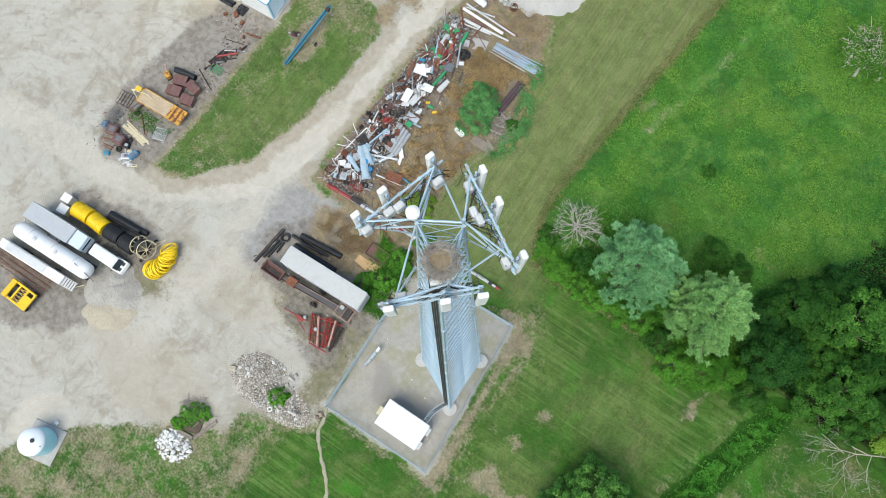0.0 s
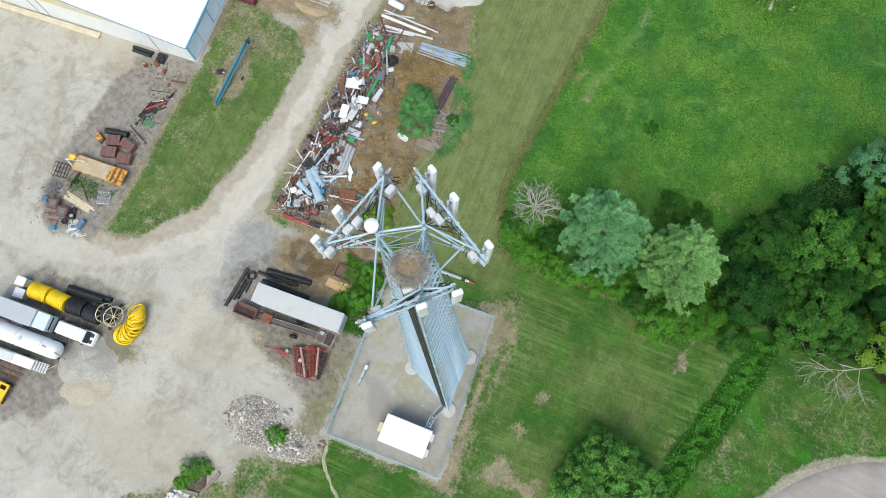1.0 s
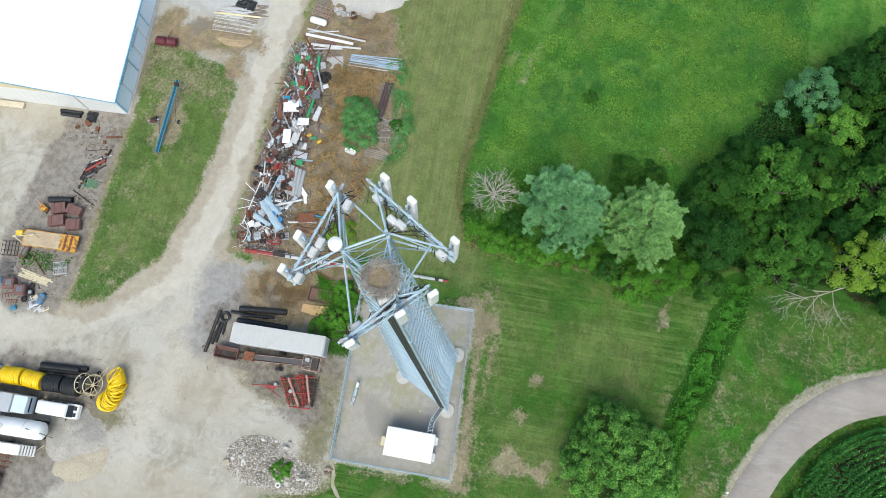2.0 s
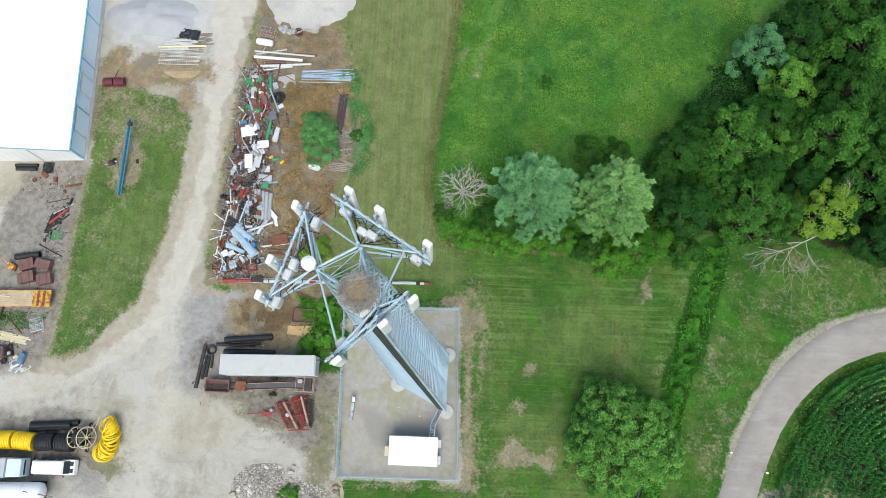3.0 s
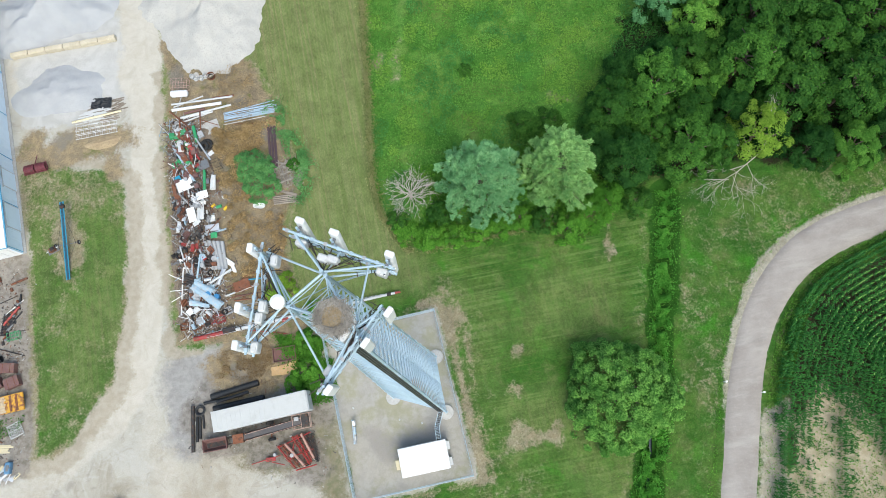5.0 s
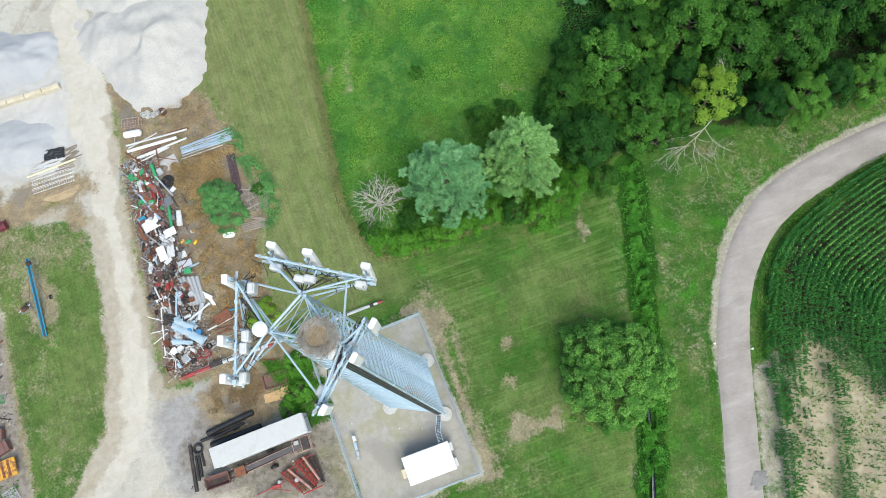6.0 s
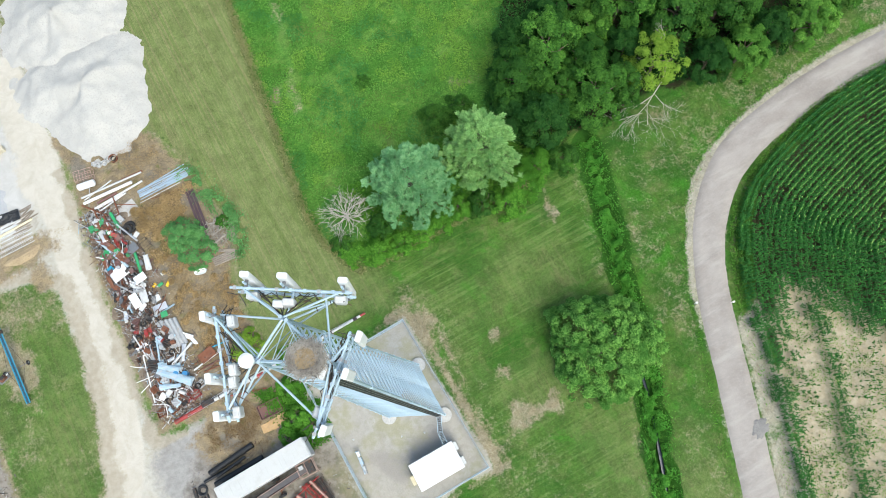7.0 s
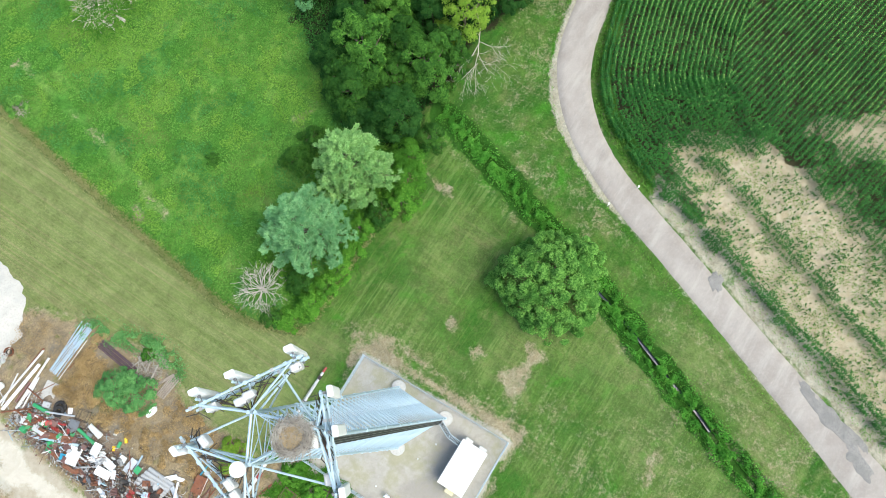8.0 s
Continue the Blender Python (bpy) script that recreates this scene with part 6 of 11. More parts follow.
def ditch_points(count, seed, half, gap=0.0):
    rs = np.random.RandomState(seed)
    p = np.array(DITCH, float)
    s = np.r_[0, np.cumsum(np.hypot(*np.diff(p, axis=0).T))]
    u = rs.rand(count) * s[-1]
    c = np.stack([np.interp(u, s, p[:, 0]), np.interp(u, s, p[:, 1])], 1)
    e = np.stack([np.interp(u + 0.1, s, p[:, 0]), np.interp(u + 0.1, s, p[:, 1])], 1) - c
    e /= np.hypot(*e.T)[:, None] + 1e-6
    o = rs.randn(count) * half * 0.55 * np.where(c[:, 1] > -8, 0.72, 1.0)
    X, Y = c[:, 0] - e[:, 1] * o, c[:, 1] + e[:, 0] * o
    keep = (np.abs(o) < half * 1.5) & ~((np.abs(o) < 0.42) & (rough_noise(X, Y, 2.2, 3) > gap) & (Y < -9))
    return X[keep], Y[keep]


X, Y = ditch_points(50000, 3, 1.5, 0.12)
tall = rough_noise(X, Y, 0.75, 71) + 0.4 * rough_noise(X, Y, 2.2, 72)
for k, (lo, hi, z0, z1, leaf) in enumerate(((-0.30, 0.05, 0.02, 0.35, 0.20), (0.05, 0.35, 0.3, 0.75, 0.23), (0.35, 9.0, 0.6, 1.15, 0.25))):
    band = (tall > lo) & (tall <= hi)
    scatter_leaves("ditch_weeds", ("low green weeds between the taller ones in the ditch", "lush green weeds along the ditch", "tall rank weeds standing in the ditch")[k], "weeds", X[band], Y[band], z0, z1, leaf, LEAF_DITCH, 4 + 70 * k, 1.7, 0.75)
X, Y = ditch_points(5000, 5, 2.8, -0.15)
scatter_leaves("ditch_grass", "yellowish tall grass on the ditch banks", "grass", X, Y, 0.05, 0.7, 0.24, LEAF_YOUNG, 6, 3.0, 0.8)
ribbon("water", [(27.1, -11.2), (26.5, -13.4), (25.4, -16.2), (24.3, -19.4), (22.2, -24.6), (20.6, -29.2), (18.9, -33.0)], 0.36, -0.34, paint("ditch_water", (0.035, 0.045, 0.055), 0.12, dirt=0.0, vary=0.0), "dark shallow water in the ditch", "water", 0.3, 6, 1.0, 0.0)
X, Y = points_in(MEADOW, 125000, 7, -3, 44, 18, 84, 1.5, -0.30)
mottle = rough_noise(X, Y, 4.6, 81) + 0.7 * rough_noise(X, Y, 1.5, 82)
smear = line_gap(SMEAR, X, Y) + 0.9 * rough_noise(X, Y, 1.2, 83)
near_brush = np.hypot(X - 23, Y - 69) + 3 * rough_noise(X, Y, 3.0, 84)
sort = np.where((mottle > 0.42) | (near_brush < 9), 1, np.where(mottle < -0.45, 2, 0))
LEAF_PALE = leafy("pale_meadow_leaves", (0.120, 0.290, 0.038), (0.330, 0.520, 0.105), (0.105, 0.250, 0.034), 0.6, 0.25, 0.05)
LEAF_COOL = leafy("cool_meadow_leaves", (0.045, 0.185, 0.036), (0.165, 0.390, 0.100), (0.038, 0.150, 0.030), 0.6, 0.25, 0.05)
for k, (leaf, text) in enumerate(((LEAF_MEADOW, "broad-leaved green weeds covering the meadow"), (LEAF_PALE, "yellowish patches of low weeds in the meadow"), (LEAF_COOL, "darker bluish patches of weeds in the meadow"))):
    keep = (sort == k) & (smear > 0.7)
    scatter_leaves("meadow_weeds", text, "weeds", X[keep], Y[keep], 0.03, 0.26 + 0.08 * (k == 2), 0.215, leaf, 8 + 30 * k, 1.25, 0.34)
X, Y = points_in(MEADOW, 16000, 9, -3, 32, 18, 30, 3.0, 0.1)
scatter_leaves("tall_weeds", "taller leafy weeds by the tree line", "weeds", X, Y, 0.1, 0.7, 0.30, LEAF_WEED, 10, 1.5, 0.55)
rim_rs = np.random.RandomState(41)
p = np.array(FIELD[1:-1], float)
s = np.r_[0, np.cumsum(np.hypot(*np.diff(p, axis=0).T))]
u = rim_rs.rand(9000) * s[-1]
c = np.stack([np.interp(u, s, p[:, 0]), np.interp(u, s, p[:, 1])], 1)
e = np.stack([np.interp(u + 0.3, s, p[:, 0]), np.interp(u + 0.3, s, p[:, 1])], 1) - c
e /= np.hypot(*e.T)[:, None] + 1e-6
o = rim_rs.uniform(-0.9, 0.7, 9000)
X, Y = c[:, 0] - e[:, 1] * o, c[:, 1] + e[:, 0] * o
keep = (rough_noise(X, Y, 4.0, 42) > -0.45) & ((Y > -10) | (rim_rs.rand(9000) < 0.2))
scatter_leaves("field_rim_grass", "bright green grass along the edge of the maize", "grass", X[keep], Y[keep], 0.03, 0.4, 0.26, LEAF_YOUNG, 43, 3.0, 0.5)
X, Y = points_in([(-18.4, 10.8), (-11.8, 10.2), (-11.9, 0.8), (-15.0, 1.0), (-16.5, 5.5)], 26000, 61, -20, -11, -1, 12, 1.2, -0.2, 0.8)
scatter_leaves("tower_weeds", "rank green weeds beside the compound fence", "weeds", X, Y, 0.05, 0.75, 0.27, LEAF_WEED, 62, 1.8, 0.5)
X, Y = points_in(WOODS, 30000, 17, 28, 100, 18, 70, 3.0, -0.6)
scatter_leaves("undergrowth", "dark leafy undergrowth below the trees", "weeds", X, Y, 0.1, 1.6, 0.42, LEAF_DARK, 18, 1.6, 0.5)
X, Y = points_in([(-59.0, 6.9), (-51.5, 7.1), (-52.5, 4.6), (-55.5, 4.2), (-59.0, 4.6)], 1700, 23, -60, -51, 4, 8, 1.2, -0.2)
scatter_leaves("rank_weeds", "rank green weeds growing through the old equipment", "weeds", X, Y, 0.05, 0.7, 0.28, LEAF_WEED, 24, 2.2, 0.7)
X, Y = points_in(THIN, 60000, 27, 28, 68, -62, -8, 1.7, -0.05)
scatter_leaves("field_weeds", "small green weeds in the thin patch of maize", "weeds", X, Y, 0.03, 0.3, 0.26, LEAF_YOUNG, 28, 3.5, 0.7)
tuft_rs = np.random.RandomState(52)
tx, ty = points_in(JUNK, 1700, 53, -26.0, -12, 13, 51, 1.6, 0.05)
keep = (tx > -22.8) & (ty < 41.3) & (ty > 19) & ~((tx > -16.4) & (ty > 27.5) & (ty < 40)) & (np.hypot(tx + 17.3, ty - 31.5) > 2.0) & (np.hypot(tx + 18.0, ty - 34.6) > 2.1) & (np.hypot(tx + 17.9, ty - 28.9) > 1.3)
keep &= (tuft_rs.rand(len(tx)) < np.where(ty > 33, 1.0, 0.42)) & (tx > -25.5)
tx, ty = tx[keep], ty[keep]
size = (0.40 + 0.62 * tuft_rs.rand(len(tx)) ** 2) * np.where(ty > 33, 1.2, 0.8)
BLADES = 110
u, q = tuft_rs.rand(len(tx), BLADES) * 6.283, np.sqrt(tuft_rs.rand(len(tx), BLADES))
lx, ly = q * np.cos(u), q * np.sin(u)
lz = (1.05 - q ** 2) * (0.55 + 0.5 * tuft_rs.rand(len(tx), BLADES)) * 0.95
P = np.stack([tx[:, None] + lx * size[:, None], ty[:, None] + ly * size[:, None], lz * size[:, None] + 0.04], -1).reshape(-1, 3)
N = np.stack([lx, ly, 0.7 + 0 * lx], -1).reshape(-1, 3)
STRAW_TUFT = leafy("straw_tufts", (0.34, 0.235, 0.105), (0.62, 0.46, 0.245), (0.25, 0.175, 0.085), 0.8, 0.2, 0.05)
v, f = leaf_cards(P, N, 0.22, tuft_rs, 3.2, 0.5)
tagged(new("straw_tufts", quads_mesh("straw_tufts", v, f, STRAW_TUFT)), "golden brown bunches of dry tall weeds", "weeds", kind="stuff")
HAY = leafy("dead_weeds", (0.46, 0.335, 0.175), (0.22, 0.15, 0.078), (0.17, 0.115, 0.06), 0.8, 0.15)
X, Y = points_in(JUNK, 26000, 11, -25.5, -11, 12, 51, 2.0, -0.2)
keep = (X > -21.5) & ~((X > -16.2) & (Y > 27.5)) & (np.hypot(X + 17.9, Y - 28.9) > 1.6)
scatter_leaves("dead_weeds", "matted brown dead weeds", "weeds", X[keep], Y[keep], 0.02, 0.3, 0.28, HAY, 12, 4.5, 0.8)
X, Y = points_in([(-27.0, 9.6), (-20.0, 10.4), (-18.6, 8.2), (-19.6, 5.4), (-24.0, 5.6), (-26.6, 6.4)], 15000, 63, -29, -17, 4, 12, 1.1, -0.1, 1.1)
scatter_leaves("dead_weeds", "matted orange-brown dead weeds behind the pipes", "weeds", X, Y, 0.02, 0.35, 0.24, leafy("orange_weeds", (0.30, 0.205, 0.105), (0.20, 0.135, 0.07), (0.13, 0.09, 0.05), 0.8, 0.15, 0.05), 64, 4.0, 0.8)
edge_rs = np.random.RandomState(5)
yy = 18 + 62 * edge_rs.rand(9500)
xx = np.interp(yy, [18.0, 24, 29.5, 36, 45, 56, 70, 82], [1.5, -1.4, -1.8, -1.0, 0.1, 1.4, 3.2, 4.8]) + edge_rs.randn(9500) * 0.36
scatter_leaves("fence_line_grass", "uncut straw-coloured grass along the meadow edge", "grass", xx, yy, 0.05, 0.7, 0.36, leafy("seed_grass", (0.36, 0.34, 0.17), (0.22, 0.25, 0.08), (0.15, 0.21, 0.06), 0.8), 14, 4.5, 0.9)
xx = edge_rs.uniform(3.5, 30, 2200)
yy = 18.0 + 0.012 * (xx - 3.5) + edge_rs.randn(2200) * 0.22
scatter_leaves("fence_line_grass", "uncut grass and small flowers along the tree line", "grass", xx, yy, 0.05, 0.5, 0.28, leafy("pale_flowering_grass", (0.34, 0.33, 0.16), (0.20, 0.26, 0.08), (0.14, 0.22, 0.05), 0.8), 15, 3.0, 0.9)
for n_side, (dist, n_pl) in enumerate(((3.0, 2600), (-2.9, 2600))):
    p = np.array(ROAD, float)
    s = np.r_[0, np.cumsum(np.hypot(*np.diff(p, axis=0).T))]
    u = edge_rs.rand(n_pl) * s[-1]
    c = np.stack([np.interp(u, s, p[:, 0]), np.interp(u, s, p[:, 1])], 1)
    e = np.stack([np.interp(u + 0.5, s, p[:, 0]), np.interp(u + 0.5, s, p[:, 1])], 1) - c
    e /= np.hypot(*e.T)[:, None] + 1e-6
    o = dist + np.sign(dist) * np.abs(edge_rs.randn(n_pl)) * 0.55
    gx, gy = c[:, 0] - e[:, 1] * o, c[:, 1] + e[:, 0] * o
    grows = (gy > -9) | (inside_by(FIELD, gx, gy) < -4.5)
    scatter_leaves("roadside_grass", "rough grass beside the lane", "grass", gx[grows], gy[grows], 0.02, 0.22, 0.26, LEAF_WEED, 20 + n_side, 4.0, 0.8)


def branch_tree(name, label, stems, seed, mat, x, y):
    """Bare branching wood: each stem forks several times, thinner and shorter each time."""
    rs = random.Random(seed)
    t = thing(name, label, "dead tree")
    bm = bmesh.new()

    def grow(p, d, L, r, depth):
        q = p + d * L
        m, dist = along(p, q)
        add_cyl(bm, r, r * 0.7, dist, m, 6 if depth > 2 else 4)
        if depth == 0:
            return
        for k in range(rs.choice((2, 3, 3))):
            nd = (d + Vector((rs.gauss(0, 0.5), rs.gauss(0, 0.5), rs.gauss(0.0, 0.3)))).normalized()
            grow(p.lerp(q, rs.uniform(0.55, 1.0)), nd, L * rs.uniform(0.6, 0.85), r * 0.58, depth - 1)

    for p, d, L, r, depth in stems:
        grow(Vector(p), Vector(d).normalized(), L, r, depth)
    part("bare_crown", bm, mat, t)
    t.location = (x, y, 0)
    return t


ring_stems = [((0, 0, 0.1), (0.05, 0.02, 1), 2.6, 0.14, 1)] + [((0.05, 0, 1.0 + 0.12 * k), (math.cos(k * 2.4), math.sin(k * 2.4), 0.35 + 0.04 * (k % 13)), 1.75, 0.055, 3) for k in range(24)]
branch_tree("dead_tree", "bare grey dead tree at the end of the tree line", ring_stems, 3, DEADWOOD, 3.0, 25.6)
branch_tree("fallen_tree", "bleached fallen dead tree at the forest edge", [((0, 0, 1.8), (-0.85, -0.45, -0.10), 4.2, 0.079, 3), ((-3.3, -1.8, 1.3), (-0.9, -0.3, -0.08), 3.4, 0.054, 5), ((-3.6, -1.9, 1.2), (-0.5, -0.85, -0.05), 3, 0.050, 5), ((-2.0, -1.0, 1.5), (0.1, -0.9, 0.0), 2.2, 0.050, 4), ((-4.8, -2.6, 1.0), (-0.9, 0.2, -0.05), 2.4, 0.058, 4),
                                                               ((0, 0, 1.8), (0.5, 0.6, 0.5), 3, 0.115, 4), ((-1.2, -0.6, 1.7), (-0.2, 0.9, 0.3), 2.4, 0.050, 4), ((-4.2, -2.3, 1.1), (0.1, -1, 0), 1.9, 0.036, 4), ((-5.2, -2.6, 0.9), (-1, -0.5, 0), 1.9, 0.036, 4)], 8, DEADWOOD, 50.8, 22.0)

# ---- machines and vehicles beside the compound ----
def add_wheel(parent, at, r, w, turn=0.0, rim=GREY):
    """A wheel whose axle runs along the turned x axis: a rounded tyre and a dished rim."""
    tb = bmesh.new()
    prof = [(r * 0.55, -w / 2), (r * 0.88, -w / 2), (r, -w * 0.3), (r, w * 0.3), (r * 0.88, w / 2), (r * 0.55, w / 2)]
    n = 20
    rings = [[tb.verts.new((x, q * math.cos(2 * math.pi * i / n), q * math.sin(2 * math.pi * i / n))) for i in range(n)] for q, x in prof]
    for a, b in zip(rings, rings[1:] + rings[:1]):
        for i in range(n):
            tb.faces.new((a[i], a[(i + 1) % n], b[(i + 1) % n], b[i]))
    wheel = part("wheel", tb, RUBBER, parent, "black rubber tyre")
    wheel.matrix_basis = pose(*at, 0, 0, turn)
    rb = bmesh.new()
    add_cyl(rb, r * 0.56, r * 0.56, w * 0.7, Matrix.Rotation(math.pi / 2, 4, "Y") @ pose(0, 0, -w * 0.35), 16)
    add_cyl(rb, r * 0.16, r * 0.16, w * 0.9, Matrix.Rotation(math.pi / 2, 4, "Y") @ pose(0, 0, -w * 0.45), 10)
    part("rim", rb, rim, wheel)
    return wheel


def build_semi_trailer():
    t = thing("semi_trailer", "long white box semi-trailer parked on the gravel", "trailer")
    L, W, H = 12.0, 2.5, 4.0
    shaped("cargo_box", (L, W, H - 1.25), pose(0, 0, 1.2), WHITE_WORN, t, "weathered white cargo box", 0.10)
    roof = shaped("roof", (L - 0.12, W - 0.10, 0.05), pose(0, 0, H - 0.06), ROOF_SHEET, t, "pale roof sheet with cross ribs", 0.02)
    for i in range(19):
        block("roof_rib", (0.05, W - 0.14, 0.025), pose(-L / 2 + 0.6 + i * 0.6, 0, 0.045), ROOF_SHEET, roof)
    for y in (-1, 1):
        shaped("top_rail", (L, 0.08, 0.10), pose(0, y * (W / 2 - 0.02), H - 0.14), ALUMINIUM, t, "", 0.02)
        shaped("side_rail", (L, 0.08, 0.14), pose(0, y * (W / 2), 1.15), GREY, t, "", 0.02)
        for x in (-4.6, -3.4):
            add_wheel(t, (x, y * 0.95, 0.52), 0.52, 0.5, 90)
        bar("landing_leg", (3.6, y * 0.8, 0.05), (3.6, y * 0.8, 1.2), 0.07, DARK_IRON, t)
        shaped("beam", (10.5, 0.16, 0.3), pose(0, y * 0.5, 0.92), DARK_IRON, t, "", 0.02)
    shaped("front_cap", (0.14, W - 0.1, 2.5), pose(L / 2 + 0.05, 0, 1.3), GREY, t, "grey front wall", 0.03)
    for y in (-0.62, 0.62):
        shaped("rear_door", (0.06, 1.18, 2.5), pose(-L / 2 - 0.03, y, 1.28), WHITE_WORN, t, "", 0.01)
    t.matrix_basis = pose(-20.62, 1.16, 0, 0, 0, 1.95)


ROOF_SHEET = paint("trailer_roof_sheet", (0.47, 0.475, 0.46), 0.6, 0.0, dirt=0.18, vary=0.0)
build_semi_trailer()


def build_belt_stacker():
    c = thing("belt_conveyor", "rusty wheeled belt conveyor with a red-brown feed hopper", "conveyor")
    # hopper: an open box with sloped walls
    bm = bmesh.new()
    top = [(-1.55, -0.8), (1.55, -0.8), (1.55, 0.8), (-1.55, 0.8)]
    ro = [bm.verts.new((x, y, 1.55)) for x, y in top]
    ri = [bm.verts.new((x * 0.94, y * 0.88, 1.55)) for x, y in top]
    lo = [bm.verts.new((x * 0.92, y * 0.72, 0.55)) for x, y in top]
    li = [bm.verts.new((x * 0.80, y * 0.45, 0.75)) for x, y in top]
    for a, b in ((ro, ri), (lo, ro), (ri, li)):
        for i in range(4):
            bm.faces.new((a[i], a[(i + 1) % 4], b[(i + 1) % 4], b[i]))
    bm.faces.new(li)
    bm.faces.new(lo[::-1])
    hop = part("hopper", bm, BROWN, c, "red-brown hopper with a dark belt inside")
    hop.location = (-27.45, -1.68, 0)
    shaped("hopper_belt", (2.3, 0.55, 0.05), pose(-27.45, -1.68, 0.76), DARK_IRON, c, "", 0.01)
    add_wheel(c, (-29.2, -1.7, 0.42), 0.42, 0.3, 0)
    shaped("drive_box", (1.35, 1.15, 0.75), pose(-24.4, -1.55, 0.85), RUST, c, "rust-red drive cover", 0.04)
    for y in (-2.0, -1.2):
        bar("side_beam", (-25.9, y, 0.9), (-15.1, y + 0.65, 1.75), 0.11, DARK_IRON, c, 6)
        bar("hand_rail", (-23.5, y, 1.35), (-15.5, y + 0.65, 2.0), 0.028, TIMBER_PINK, c, 6)
    m, d = along((-25.4, -1.6, 1.02), (-15.3, -0.95, 1.82))
    bm = bmesh.new()
    add_box(bm, 0.10, 0.62, d, pose(0.12, 0, 0))
    belt = part("belt", bm, paint("dusty_belt", (0.085, 0.080, 0.084), 0.8), c, "dusty dark rubber belt")
    belt.matrix_basis = m
    for i in range(16):
        f = (i + 0.5) / 16
        x, y, z = -25.6 + 10.2 * f, -1.6 + 0.65 * f, 0.92 + 0.82 * f
        bar("roller", (x, y - 0.42, z), (x, y + 0.42, z), 0.05, STEEL_DARK, c, 6)
    for y in (-2.45, -0.35):
        add_wheel(c, (-20.4, y, 0.5), 0.5, 0.36, 90, RUST)
    bar("axle", (-20.4, -2.6, 0.5), (-20.4, -0.2, 0.5), 0.07, RUST, c, 8)
    for y in (-1.9, -0.8):
        bar("axle_strut", (-20.4, y, 0.5), (-19.6, y + 0.2, 1.5), 0.05, RUST, c, 6)
    # head frame
    for x in (-17.2, -16.3, -15.9, -15.0):
        for y in (-1.9, -0.1):
            bar("frame_post", (x, y, 0.4 if x in (-17.2, -15.0) else 1.2), (x, y, 2.1), 0.035, TIMBER_PINK, c, 6)
    for z in (1.3, 2.1):
        for y in (-1.9, -0.1):
            bar("frame_bar", (-17.2, y, z), (-15.0, y, z), 0.035, TIMBER_PINK, c, 6)
        for x in (-17.2, -16.1, -15.0):
            bar("frame_bar", (x, -1.9, z), (x, -0.1, z), 0.035, TIMBER_PINK, c, 6)
    shaped("head_drum_cover", (0.9, 1.5, 0.5), pose(-15.6, -1.0, 1.75), DARK_IRON, c, "", 0.05)
    shaped("motor", (0.6, 0.5, 0.45), pose(-16.7, -0.6, 1.6), GREY, c, "", 0.06)


TIMBER_PINK = paint("faded_primer", (0.45, 0.30, 0.25), 0.7, worn=(0.3, 0.14, 0.08), wear=0.2)
build_belt_stacker()


def build_cultivator():
    c = thing("field_cultivator", "folded red field cultivator with rows of tines and rollers", "farm implement")
    bar("tongue", (-23.4, -5.0, 0.5), (-19.6, -4.6, 0.6), 0.07, RED, c, 6)
    bar("tongue", (-21.6, -4.9, 0.5), (-19.2, -5.9, 0.6), 0.06, RED, c, 6)
    shaped("hitch_plate", (1.2, 0.5, 0.15), pose(-20.9, -4.85, 0.45, 0, 0, -5), RED, c, "", 0.03)
    bm = bmesh.new()
    add_cyl(bm, 0.28, 0.2, 0.6, pose(-20.3, -4.4, 0.35), 12)
    part("hydraulic_tank", bm, GREY, c)
    rows = ((-19.8, -3.4, -17.9, -6.6, RED), (-19.3, -3.3, -17.4, -6.5, RUST), (-18.8, -3.3, -16.7, -6.5, PINKISH), (-17.8, -2.6, -16.1, -6.4, RED), (-17.25, -2.5, -15.8, -6.2, RED),
            (-16.6, -2.5, -15.4, -5.8, PINKISH), (-16.0, -2.5, -15.2, -6.1, DARK_IRON), (-15.3, -2.7, -15.0, -6.3, DARK_IRON))
    for k, (x0, y0, x1, y1, mat) in enumerate(rows):
        a, b = Vector((x0, y0, 0.75)), Vector((x1, y1, 0.75))
        if k in (2, 5):
            bar("roller_tube", a + Vector((0, 0, 0.15)), b + Vector((0, 0, 0.15)), 0.16, mat, c, 10, label="faded pink roller tube")
        else:
            bar("tool_bar", a, b, 0.095, mat, c, 4)
        n = 19
        for i in range(n):
            p = a.lerp(b, (i + 0.5) / n)
            bar("tine", p + Vector((0.28, 0.08, -0.02)), p + Vector((-0.10, -0.05, -0.72)), 0.025, RED if k % 2 == 0 else RUST, c, 5)
            bar("tine_clamp", p + Vector((-0.28, -0.05, 0.02)), p + Vector((0.30, 0.08, 0.04)), 0.035, (RED, RUST, DARK_IRON, RUST)[(i + k) % 4] if k < 6 else DARK_IRON, c, 4)
    for a, b in (((-19.6, -3.6), (-15.4, -2.5)), ((-18.9, -5.2), (-15.3, -4.6)), ((-17.9, -6.8), (-15.2, -6.6)), ((-18.4, -5.5), (-17.4, -2.7))):
        bar("cross_bar", (*a, 0.85), (*b, 0.85), 0.085, RED, c, 4)
    bm = bmesh.new()
    add_cyl(bm, 0.25, 0.25, 0.35, pose(-18.1, -4.9, 0.85), 12)
    part("hub", bm, GREY, c)
    add_wheel(c, (-16.9, -3.0, 0.35), 0.35, 0.25, 100)
    add_wheel(c, (-16.4, -6.4, 0.35), 0.35, 0.25, 100)


PINKISH = paint("faded_pink_tube", (0.42, 0.24, 0.19), 0.6, worn=(0.2, 0.08, 0.05), wear=0.2)
build_cultivator()


